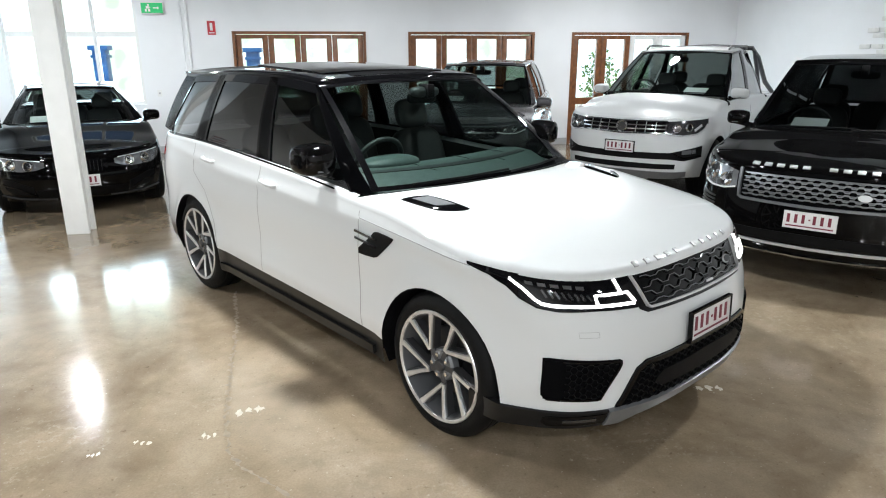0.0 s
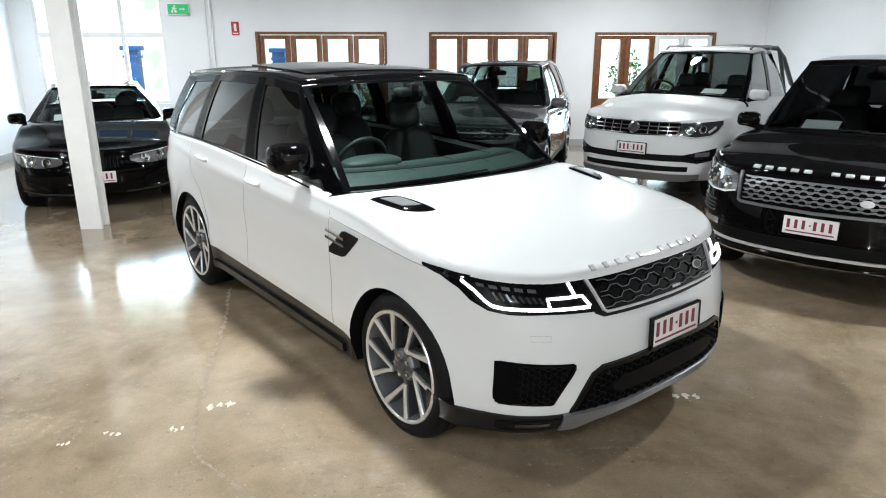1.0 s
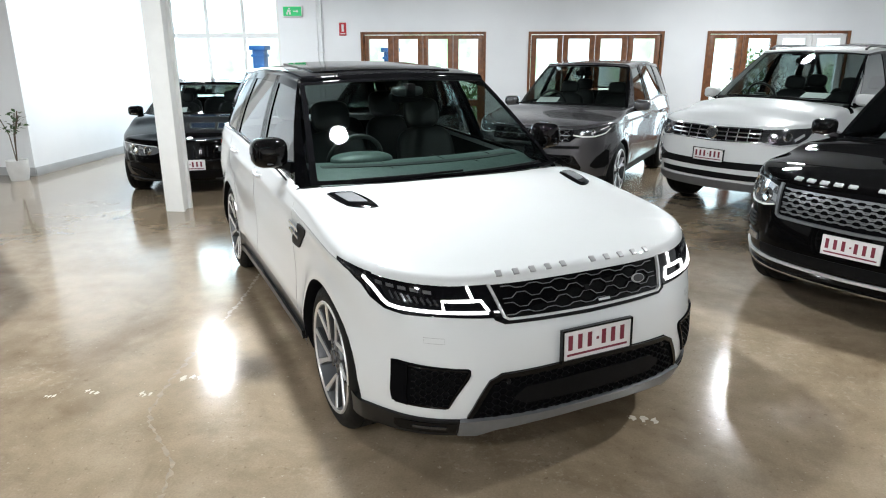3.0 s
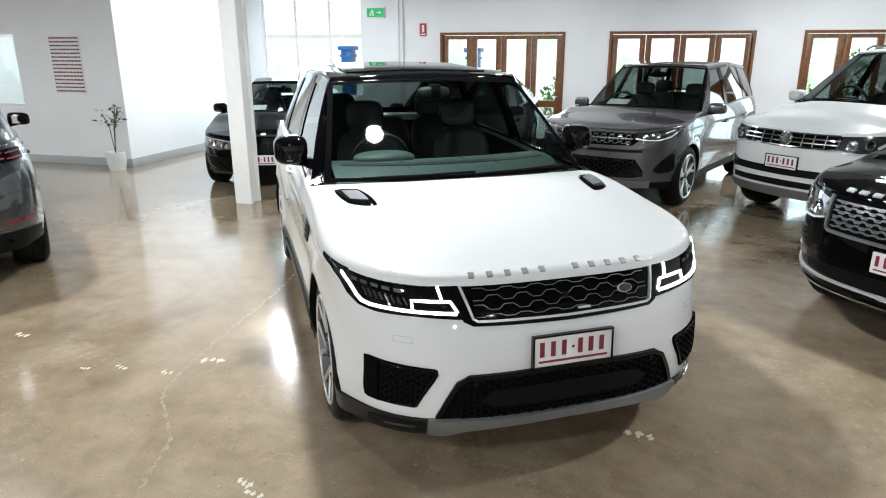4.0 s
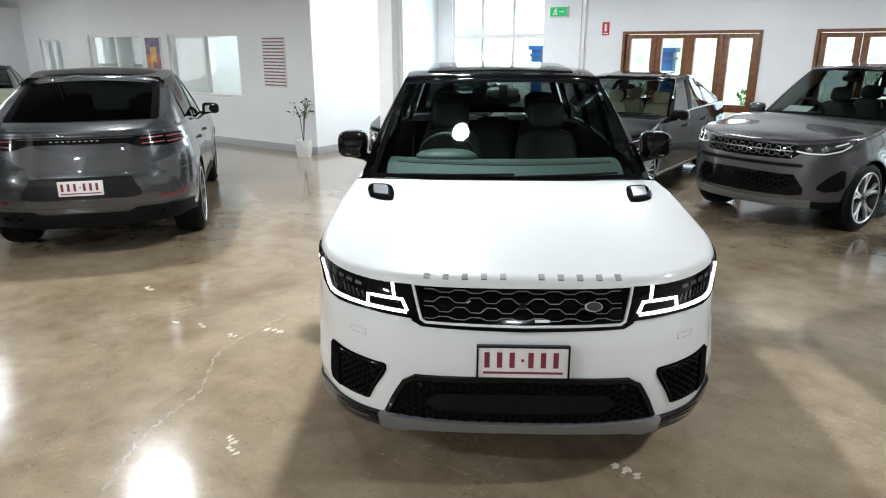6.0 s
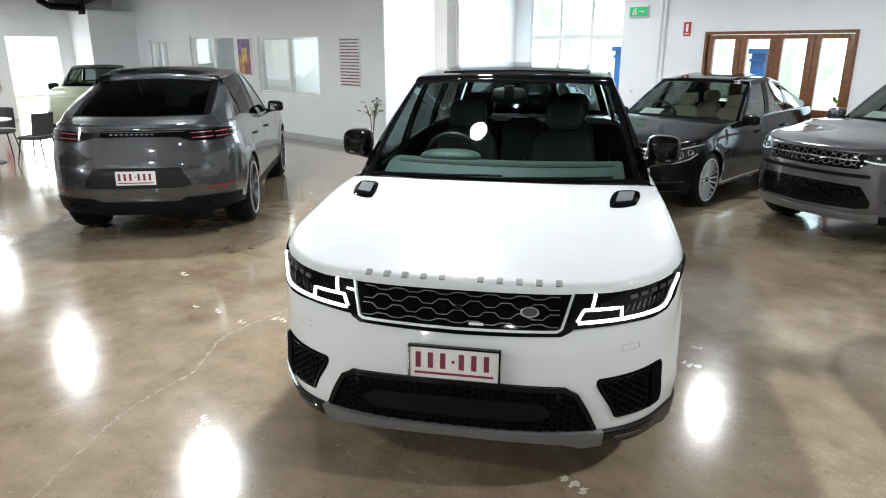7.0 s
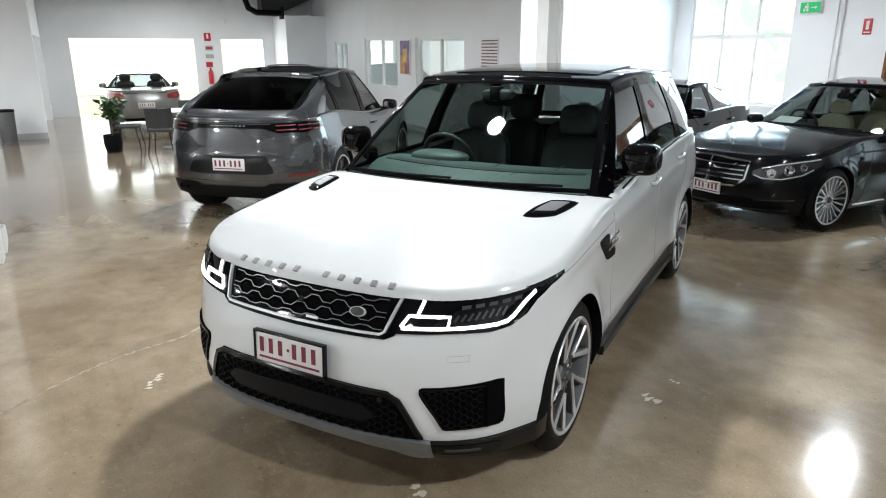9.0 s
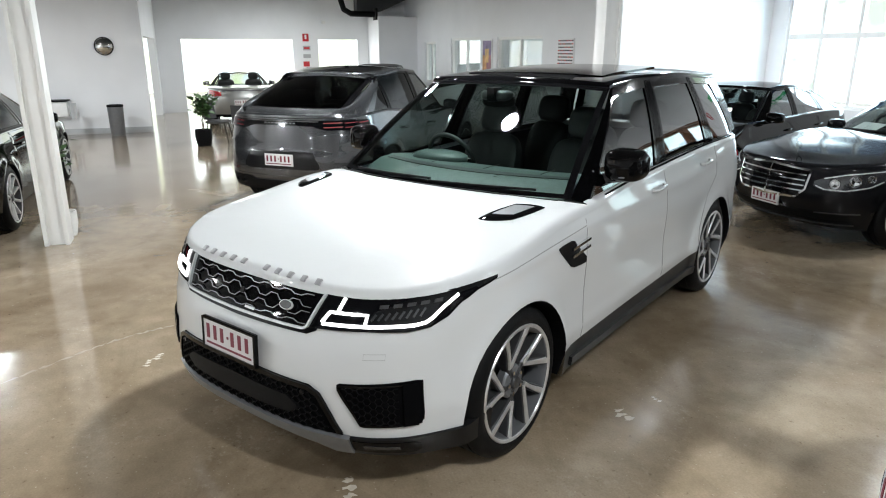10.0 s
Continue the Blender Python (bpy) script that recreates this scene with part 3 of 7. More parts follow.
    def greenhouse(s):
        ws, rw = s.windscreen, s.rear_window
        fr = [s.wsline(ws, u) for u in list(np.linspace(0, 0.955, 12)) + [1.0]]
        s.ws_half = fr
        stations = [fr[-1]]
        segs = []
        for nm, gl, fm, a, b, n in s.segments:
            A = stations[-1] if a is None else s.station(*a)
            if b == "rear":
                B = s.wsline(rw, 1.0)
            else:
                B = s.station(*b)
            cols = []
            ts = [i / n for i in range(n + 1)]
            if gl is not None:
                mg = 0.028 / abs(a[0] - b[0])
                ts = [0.0] + [lerp(mg, 1 - mg, i / n) for i in range(n + 1)] + [1.0]
            for t in ts:
                if a is None or b == "rear":
                    cols.append((A[0].lerp(B[0], t), A[1].lerp(B[1], t)))
                else:
                    cols.append(s.station(lerp(a[0], b[0], t), lerp(a[1], b[1], t)))
            segs.append((nm, gl, fm, cols))
            stations.append(B)
        rr = [s.wsline(rw, u) for u in np.linspace(1, 0, 11)]
        edge = [c[1] for c in fr]
        for _, _, _, c in segs:
            edge += [x[1] for x in c[1:]]
        edge += [c[1] for c in rr[1:]]
        s.roof_edge = edge
        up = Vector((0, 0, 1))
        # windscreen and rear window, whole width
        for nm, cs, gl, fm, way, mg in (("windscreen", fr, s.glass_front, s.ws_frame, Vector((0.7, 0, 0.7)), (0.035, 0.045)), ("rear_window", rr[::-1], s.glass_back, s.rear_frame, Vector((-0.8, 0, 0.5)), s.rear_margin)):
            full = [(Vector((p.x, -p.y, p.z)), Vector((q.x, -q.y, q.z))) for p, q in cs[:0:-1]] + list(cs)
            n = len(full) - 1
            vs = [0, mg[0], 0.2, 0.35, 0.5, 0.65, 0.8, 1 - mg[0], 1.0]
            rows = [[s.line_pt(p, q, v, way) for v in vs] for p, q in full]
            k = 1
            gbm = bmesh.new()
            grid(gbm, [r[1:-1] for r in rows[k:-k]])
            g = part(nm, gbm, gl, s.root)
            fbm = bmesh.new()
            grid(fbm, [r[:2] for r in rows])
            grid(fbm, [r[-2:] for r in rows])
            grid(fbm, [r[1:-1] for r in rows[:k + 1]])
            grid(fbm, [r[1:-1] for r in rows[-k - 1:]])
            part(nm + "_surround", fbm, fm, s.root)
        for sg in (1, -1):
            for nm, gl, fm, cols in segs:
                vs = [0, 0.035, 0.2, 0.4, 0.6, 0.8, s.glass_top, 1.0]
                rows = [[s.line_pt(p, q, v, Vector((0, 1, 0))) for v in vs] for p, q in cols]
                rows = [[Vector((p.x, sg * p.y, p.z)) for p in r] for r in rows]
                if gl is None:
                    bm = bmesh.new()
                    grid(bm, rows, sg > 0)
                    bmesh.ops.solidify(bm, geom=bm.faces[:], thickness=0.03)
                    part(nm, bm, fm, s.root)
                else:
                    gbm, fbm = bmesh.new(), bmesh.new()
                    ins = Vector((0, -sg * 0.008, 0))
                    grid(gbm, [[p + ins for p in r[1:-1]] for r in rows[1:-1]], sg > 0)
                    part(nm, gbm, gl, s.root)
                    grid(fbm, [r[:2] for r in rows], sg > 0)
                    grid(fbm, [r[-2:] for r in rows], sg > 0)
                    grid(fbm, [r[1:-1] for r in rows[:2]], sg > 0)
                    grid(fbm, [r[1:-1] for r in rows[-2:]], sg > 0)
                    bmesh.ops.remove_doubles(fbm, verts=fbm.verts, dist=0.0004)
                    bmesh.ops.solidify(fbm, geom=fbm.faces[:], thickness=0.02)
                    part(nm + "_frame", fbm, fm, s.root)
        # roof
        xs = [p.x for p in edge]
        x0, x1 = max(xs) - 0.3, min(xs) + 0.3
        sp = lambda x: lerp(x0, x, 0.2) if x > x0 else (lerp(x1, x, 0.2) if x < x1 else x)
        old = s.crown
        s.crown = 2.2
        rows = s.cap_rows([(p, p.x) for p in edge], sp, s.zroof, 0.035, nt=8)
        s.crown = old
        mir = [[Vector((p.x, -p.y, p.z)) for p in r] for r in rows]
        bm = bmesh.new()
        grid(bm, rows, True)
        grid(bm, mir)
        bmesh.ops.remove_doubles(bm, verts=bm.verts, dist=0.0004)
        part("roof", bm, s.roof_mat, s.root)
        # headlining
        bm = bmesh.new()
        grid(bm, [[p - up * 0.05 for p in r[4:]] for r in rows])
        grid(bm, [[p - up * 0.05 for p in r[4:]] for r in mir])
        part("headlining", bm, M_LEATHER if s.seat_mat is M_LEATHER else M_CREAM, s.root)

    # ---- wheels ----
    def wheels(s, design, width=0.27, track=None, rim=0.285):
        track = track or s.W - 0.02
        for xw in (s.ax, s.ax - s.wb):
            for sg in (1, -1):
                s.wheel(xw, sg, design, width, track, rim)

    def wheel(s, xw, sg, design, width, y, rim):
        R = s.wheel_r
        m = pose(xw, sg * y, R) @ Matrix.Diagonal((-sg if design == "twist" else 1, sg, 1, 1))
        hub = new("wheel")
        hub.parent = s.root
        w = width

        def put(nm, bm, mat, label=""):
            bm.transform(m)
            bmesh.ops.recalc_face_normals(bm, faces=bm.faces)
            return part(nm, bm, mat, hub, label)

        prof = [(rim - 0.005, -0.015), (rim + 0.012, -0.004), (rim + 0.035, 0.0), (R - 0.05, -0.002), (R - 0.02, -0.016), (R - 0.006, -0.035), (R, -0.05), (R, -0.062), (R - 0.007, -0.064), (R - 0.007, -0.072), (R, -0.074), (R, -w / 2 + 0.01), (R - 0.008, -w / 2 + 0.008), (R - 0.008, -w / 2 - 0.008), (R, -w / 2 - 0.01), (R, -w + 0.05), (R - 0.02, -w + 0.01), (rim + 0.03, -w), (rim - 0.005, -w)]
        tb = lathe(bmesh.new(), prof, 56)
        put("tyre", tb, M_RUBBER)
        put("rim_barrel", lathe(bmesh.new(), [(rim + 0.012, -0.006), (rim + 0.006, 0.0), (rim - 0.012, -0.006), (rim - 0.02, -0.04), (rim - 0.03, -0.16), (rim - 0.03, -0.22)], 56), M_MIDALLOY if design == "twist" else M_DARKALLOY)
        put("rim_lip", lathe(bmesh.new(), [(rim + 0.013, -0.005), (rim + 0.008, 0.002), (rim - 0.004, 0.0), (rim - 0.01, -0.008)], 56), M_ALLOY)
        # twist wheels: a darker disc colour stands in for shade between spokes
        put("brake_disc", lathe(bmesh.new(), [(0.03, -0.12), (0.18, -0.12), (0.185, -0.13), (0.18, -0.145), (0.03, -0.145)], 32), M_DARKALLOY if design == "twist" else M_STEEL)
        put("brake_backing", lathe(bmesh.new(), [(0.001, -0.19), (rim - 0.03, -0.19), (rim - 0.03, -0.2)], 32), M_BLACK)
        cb = bmesh.new()
        box(cb, 0.09, 0.2, -0.16, -0.09, -0.09, 0.09, bevel=0.02)
        put("brake_caliper", cb, M_BLACK)
        put("hub_cap", lathe(bmesh.new(), [(0.001, -0.012), (0.028, -0.014), (0.033, -0.02), (0.036, -0.05)], 24), M_DARKALLOY)
        nutm = lathe(bmesh.new(), [(0.034, -0.03), (0.075, -0.034), (0.085, -0.045), (0.085, -0.08)], 32)
        put("hub", nutm, M_ALLOY if design == "multi" else M_MIDALLOY if design == "twist" else M_DARKALLOY)
        for i in range(5):
            a = 2 * math.pi * (i + 0.5) / 5
            c = Vector((0.056 * math.cos(a), -0.02, 0.056 * math.sin(a)))
            put("wheel_nut", cyl(bmesh.new(), c, c - Vector((0, 0.025, 0)), 0.011, n=6), M_CHROME)

        def blade(bm, line, widths, y0, y1, depth=0.035):
            """A spoke along (radius, angle) stations, in the wheel's plane, bent in depth."""
            L, Rr = [], []
            P = [Vector((r * math.cos(a), 0, r * math.sin(a))) for r, a in line]
            for i, p in enumerate(P):
                d = (P[min(i + 1, len(P) - 1)] - P[max(i - 1, 0)]).normalized()
                nn = Vector((-d.z, 0, d.x)) * widths[i] / 2
                yy = lerp(y0, y1, i / (len(P) - 1))
                L.append(p + nn + Vector((0, yy, 0)))
                Rr.append(p - nn + Vector((0, yy, 0)))
            dn = Vector((0, -depth, 0))
            rings = []
            for a, b in zip(L, Rr):
                c = a.lerp(b, 0.14)
                e = a.lerp(b, 0.86)
                rings.append([bm.verts.new(v) for v in (a + dn, a - Vector((0, 0.006, 0)), c, e, b - Vector((0, 0.006, 0)), b + dn)])
            for a, b in zip(rings, rings[1:]):
                for k in range(6):
                    bm.faces.new((a[k], a[(k + 1) % 6], b[(k + 1) % 6], b[k]))
            bm.faces.new(rings[0])
            bm.faces.new(rings[-1][::-1])

        n = {"twist": 5, "multi": 20, "five": 5, "ten": 10, "split": 5}[design]
        for i in range(n):
            a = 2 * math.pi * i / n + 0.3
            if design == "twist":
                # a straight leg and a swept one that part from a short grey arm, each a bright face on a wider grey web
                a += -0.86 if sg > 0 else -0.44
                end = rim - 0.004
                x0, z0, x1, z1 = 0.1 * math.cos(a), 0.1 * math.sin(a), end * math.cos(a - 0.64), end * math.sin(a - 0.64)
                swept = [(math.hypot(lerp(x0, x1, q), lerp(z0, z1, q)), a + (math.atan2(lerp(z0, z1, q), lerp(x0, x1, q)) - a + math.pi) % (2 * math.pi) - math.pi) for q in (0, 0.33, 0.66, 1)]
                straight = [(0.098, a + 0.1), (0.16, a + 0.03), (0.21, a + 0.02), (end, a + 0.02)]
                bm = bmesh.new()
                blade(bm, straight, [0.022, 0.022, 0.025, 0.034], -0.022, -0.003, 0.02)
                blade(bm, swept, [0.02, 0.023, 0.027, 0.036], -0.022, -0.003, 0.02)
                put("spoke", bm, M_ALLOY)
                bm = bmesh.new()
                blade(bm, straight, [0.03, 0.032, 0.037, 0.048], -0.03, -0.009, 0.05)
                blade(bm, swept, [0.03, 0.035, 0.04, 0.052], -0.03, -0.009, 0.05)
                # web darkened in colour so the gaps read as shaded
                put("spoke_web", bm, M_DARKALLOY)
                bm = bmesh.new()
                blade(bm, [(0.03, a + 0.1), (0.08, a + 0.06), (0.125, a - 0.02)], [0.04, 0.036, 0.03], -0.03, -0.032, 0.04)
                put("spoke_arm", bm, M_DARKALLOY)
            else:
                bm = bmesh.new()
                if design == "multi":
                    blade(bm, [(0.06, a), (0.17, a), (rim - 0.006, a)], [0.014, 0.014, 0.02], -0.03, -0.006)
                elif design == "ten":
                    blade(bm, [(0.05, a), (0.16, a), (rim - 0.006, a)], [0.026, 0.024, 0.034], -0.03, -0.006)
                else:
                    blade(bm, [(0.05, a + 0.12), (0.17, a + 0.1), (rim - 0.006, a + 0.2)], [0.035, 0.032, 0.04], -0.03, -0.006)
                    blade(bm, [(0.05, a - 0.12), (0.17, a - 0.1), (rim - 0.006, a - 0.2)], [0.035, 0.032, 0.04], -0.03, -0.006)
                put("spoke", bm, M_ALLOY if design != "five" else M_DARKALLOY)

    # ---- smaller parts ----
    def mirrors(s, x, z, y, mat, size=(0.085, 0.125, 0.085), cap_mat=None):
        for sg in (1, -1):
            bm = blob(bmesh.new(), (x, sg * (y + size[1]), z), size, 3.3, 28, 16)
            for v in bm.verts:
                k = (abs(v.co.y) - y) / (2 * size[1])
                v.co.x -= 0.05 * max(0, k) ** 2
                v.co.z += 0.012 * (1 - k)
            arm = part("door_mirror", bm, mat, s.root)
            bm = bmesh.new()
            # a tapered foot from the door's corner up to the housing
            ends = []
            for yy, za, zb, h in ((y - 0.05, z - size[2] - 0.06, z - size[2] + 0.03, 0.06), (y + 0.03, z - size[2] - 0.01, z - size[2] + 0.045, 0.05), (y + 0.12, z - size[2] + 0.008, z - size[2] + 0.05, 0.042)):
                ends.append([bm.verts.new((x + dx, sg * yy, zz)) for dx, zz in ((-h, za + 0.01), (-h * 0.7, za), (h * 0.7, za), (h, za + 0.01), (h * 0.8, zb), (-h * 0.8, zb))])
            for a, b in zip(ends, ends[1:]):
                for k in range(6):
                    bm.faces.new((a[k], a[(k + 1) % 6], b[(k + 1) % 6], b[k]))
            bm.faces.new(ends[0])
            bm.faces.new(ends[-1][::-1])
            bmesh.ops.recalc_face_normals(bm, faces=bm.faces)
            part("mirror_arm", bm, M_GLOSSBLACK, arm)
            bm = bmesh.new()
            rows = [[Vector((x - size[0] * (0.75) - 0.03, sg * (y + size[1] * (1 + 0.62 * u)), z + size[2] * 0.58 * v)) for v in (-1, 0, 1)] for u in (-1, 0, 1)]
            grid(bm, rows)
            part("mirror_glass", bm, M_CHROME, arm)
            bm = bmesh.new()
            box(bm, x + 0.01, x + size[0] * 0.8, min(sg * (y + 0.07), sg * (y + 2 * size[1] - 0.07)), max(sg * (y + 0.07), sg * (y + 2 * size[1] - 0.07)), z - size[2] * 0.62, z - size[2] * 0.52, bevel=0.003)
            part("mirror_strip", bm, cap_mat or M_CHROME, arm)

    def handle(s, x, z, mat=None, length=0.2):
        for sg in (1, -1):
            f = s.side(sg)
            bm = bmesh.new()
            p0, p1 = f(x, z), f(x - length, z + 0.008)
            o = Vector((0, sg * 0.03, 0))
            tube(bm, [p0, p0 + o * 0.8 - Vector((0.02, 0, 0)), p0.lerp(p1, 0.5) + o, p1 + o * 0.8 + Vector((0.02, 0, 0)), p1], 0.013, 10)
            h = part("door_handle", bm, mat or s.paint, s.root)

    def seams(s, lines, mat=None):
        """Shut lines on both flanks, lines of (x, z)."""
        for sg in (1, -1):
            for l in lines:
                s.strips("panel_gap", s.side(sg), [l], 0.005, mat or M_SEAM, 0.0012, 0.004)

    def seats(s, xs=(-1.45, -2.4), z0=0.62, head=(0.135, 0.095)):
        for row, x in enumerate(xs):
            for sg in (1, -1) if row == 0 else (1, 0, -1):
                y = sg * (0.37 if row == 0 else 0.42)
                w = 0.24 if row == 0 else 0.2
                seat = new("front_seat" if row == 0 else "rear_seat")
                seat.parent = s.root
                bm = blob(bmesh.new(), (x + 0.12, y, z0), (0.27, w, 0.09), 4)
                part("cushion", bm, s.seat_mat, seat)
                bm = blob(bmesh.new(), (0, 0, 0.3), (0.08, w, 0.33), 4, m=pose(x - 0.14, y, z0 + 0.02, 0, -16, 0))
                part("seat_back", bm, s.seat_mat, seat)
                if sg or row == 0:
                    bm = blob(bmesh.new(), (0, 0, 0.625 + head[1]), (0.05, head[0], head[1]), 3.4, m=pose(x - 0.14, y, z0 + 0.02, 0, -16, 0))
                    part("headrest", bm, s.seat_mat, seat)

    def dashboard(s, x, z, mat=None, drive=-1, wheel_mat=M_LEATHER, wx=-0.33, wz=0.03, deep=1.0):
        """The dash under the windscreen, x at its front, and the steering wheel on the driver's side."""
        mat = mat or M_DASH
        rows = []
        for i in range(17):
            y = lerp(-0.84, 0.84, i / 16) * s.W * 0.9
            b = s.cowl_bow * (y / s.W) ** 2
            k = [(0.0, -0.05), (-0.14, -0.01), (-0.3, 0.0), (-0.42, -0.015), (-0.46, -0.05), (-0.47, -0.14), (-0.44, -0.3)]
            rows.append([Vector((x - b * (1 if j < 2 else 0.6) + dx * deep, y, z + dz * (1.6 if j == 0 else 1))) for j, (dx, dz) in enumerate(k)])
        d = part("dashboard", sheet(rows, 0.02, (0, 0, 1), True), mat, s.root)
        bm = blob(bmesh.new(), (x - 0.42 * deep, drive * 0.38, z + 0.0), (0.13, 0.21, 0.05), 2.4)
        part("instrument_hood", bm, mat, d)

        def top(dx, y):
            """A place just above the dash, dx behind its front edge."""
            f = min(1.0, max(0.0, (-0.14 - dx) / 0.16))
            return Vector((x - s.cowl_bow * (y / s.W) ** 2 * lerp(1, 0.6, f) + dx * deep, y, z + 0.004 - 0.01 * (1 - f)))

        rows = [[top(lerp(-0.18, -0.235, j / 3), lerp(-0.7, 0.7, i / 24)) for j in range(4)] for i in range(25)]
        part("dash_slot", sheet(rows, 0.004, (0, 0, 1), True), M_LEATHER, d)
        for yy, d0, d1 in ((-0.3, -0.26, -0.38), (0.12, -0.26, -0.4), (0.5, -0.26, -0.4), (0.3, -0.12, -0.17), (-0.3, -0.12, -0.17)):
            rows = [[top(lerp(d0, d1, j / 4), yy + w) for j in range(5)] for w in (-0.0025, 0.0025)]
            part("dash_seam", sheet(rows, 0.003, (0, 0, 1)), M_LEATHER, d)
        m = pose(x - 0.4 + wx + 0.22, drive * 0.38, z + wz, 0, -64, 0)
        bm = bmesh.new()
        ring = [(0.185 * math.cos(2 * math.pi * i / 32), 0.185 * math.sin(2 * math.pi * i / 32), 0) for i in range(33)]
        tube(bm, ring, 0.016, 10)
        box(bm, -0.06, 0.06, -0.07, 0.07, -0.05, -0.005, bevel=0.015)
        box(bm, -0.02, 0.02, -0.18, 0.18, -0.02, -0.005, bevel=0.005)
        box(bm, -0.18, 0.0, -0.02, 0.02, -0.02, -0.005, bevel=0.005)
        bm.transform(m)
        part("steering_wheel", bm, wheel_mat, s.root)

    def inner_mirror(s, x, z):
        bm = blob(bmesh.new(), (x, 0, z), (0.02, 0.125, 0.04), 3.5)
        box(bm, x, x + 0.1, -0.03, 0.03, z + 0.0, z + 0.09, bevel=0.01)
        part("rear_view_mirror", bm, M_BLACK, s.root)

    def plate(s, f, q, z, tall=0.134, wide=0.372, frame=True, bars=6, ink=None, off=0.02, tilt=0.0):
        """A number plate: raised frame, white field and a bar for each character."""
        p = f(q, z)
        n = s.out(f, q, z)
        n = Vector((n.x, n.y, n.z * 0.3 + tilt)).normalized()
        side_ = Vector((0, 0, 1)).cross(n).normalized()
        up = n.cross(side_)
        m = Matrix.Translation(p + n * off) @ Matrix((side_, up, n)).transposed().to_4x4()
        base = part("number_plate", boxed(-wide / 2, wide / 2, -tall / 2, tall / 2, -0.012, 0.003, m, 0.002), M_PLATE, s.root, "pressed white number plate with dark red characters")
        if frame:
            fb = bmesh.new()
            t = 0.008
            box(fb, -wide / 2 - t, wide / 2 + t, tall / 2, tall / 2 + t, -0.014, 0.008, m)
            box(fb, -wide / 2 - t, wide / 2 + t, -tall / 2 - t * 1.6, -tall / 2, -0.014, 0.008, m)
            box(fb, -wide / 2 - t, -wide / 2, -tall / 2, tall / 2, -0.014, 0.008, m)
            box(fb, wide / 2, wide / 2 + t, -tall / 2, tall / 2, -0.014, 0.008, m)
            part("plate_frame", fb, M_GLOSSBLACK, base)
        bb = bmesh.new()
        for i in range(bars):
            c = -wide / 2 + 0.036 + i * 0.052 + (0.026 if i >= 3 else 0)
            box(bb, c - 0.011, c + 0.011, -0.022, 0.046, 0.002, 0.0055, m)
        box(bb, -0.008, 0.004, 0.005, 0.017, 0.002, 0.0055, m)
        box(bb, -wide / 2 + 0.02, wide / 2 - 0.02, -0.05, -0.04, 0.002, 0.0045, m)
        part("plate_marking", bb, ink or M_MAROON, base)

    def lip_point(s, y, f):
        """A place just behind the bonnet's rounded front edge, with the ways across and along."""
        P = [r[3].lerp(r[4], f) for r in s.bonnet_rows]
        for k in range(len(P) - 1):
            if P[k].y <= abs(y) <= P[k + 1].y:
                t = (abs(y) - P[k].y) / (P[k + 1].y - P[k].y)
                p, a, b = P[k].lerp(P[k + 1], t), P[k + 1] - P[k], s.bonnet_rows[k][4] - s.bonnet_rows[k][2]
                sg = 1 if y >= 0 else -1
                return Vector((p.x, sg * p.y, p.z)), Vector((sg * a.x, a.y, sg * a.z)).normalized(), Vector((b.x, sg * b.y, b.z)).normalized()

    def onto(s, x, y):
        """A place on the bonnet from above."""
        return Vector((x, y, s.hood(x, y)))

    def wipers(s, lines):
        for l in lines:
            bm = tube(bmesh.new(), l, 0.008, 6)
            part("wiper", bm, M_BLACK, s.root)

    def ws_point(s, u, v, off=0.0):
        p, q = s.wsline(s.windscreen, abs(u))
        r = s.line_pt(p, q, v, Vector((0.7, 0, 0.7)))
        return Vector((r.x + off * 0.6, math.copysign(r.y, u) if u else 0, r.z + off * 0.8))

    def paper(s, u, v):
        """A price sheet lying on the dash behind the windscreen."""
        p = s.ws_point(u, v)
        bm = boxed(-0.1, 0.1, -0.15, 0.15, 0, 0.002, pose(p.x - 0.22, p.y, p.z + 0.035, 0, 20, 0))
        part("price_sheet", bm, M_PAPER, s.root, "white paper price sheet on the dash")


def hexmesh(s, name, f, u0, u1, z0, z1, du, dz, width, mat, off, edge=None, thick=0.012, parent=None, amp=0.47):
    """Rows of kinked bars that make a honeycomb; edge(z) trims the ends."""
    bm = bmesh.new()
    n = max(1, round((z1 - z0) / dz))
    for k in range(n + 1):
        z = lerp(z0, z1, k / n)
        a, b = (u0, u1) if edge is None else edge(z)
        pts, u, i = [], math.ceil(a / du) * du, math.ceil(a / du)
        while u < b:
            sg = 1 if (i + k) % 2 else -1
            for e in (-0.3, 0.3):
                uu = u + e * du
                if a <= uu <= b:
                    pts.append((uu, min(max(z + sg * dz * amp, z0), z1)))
            u += du
            i += 1
        if len(pts) > 1:
            s.ribbon(bm, f, pts, width, off, thick, 0.2)
    # short uprights between the rows
    bmesh.ops.recalc_face_normals(bm, faces=bm.faces)
    return part(name, bm, mat, parent or s.root)


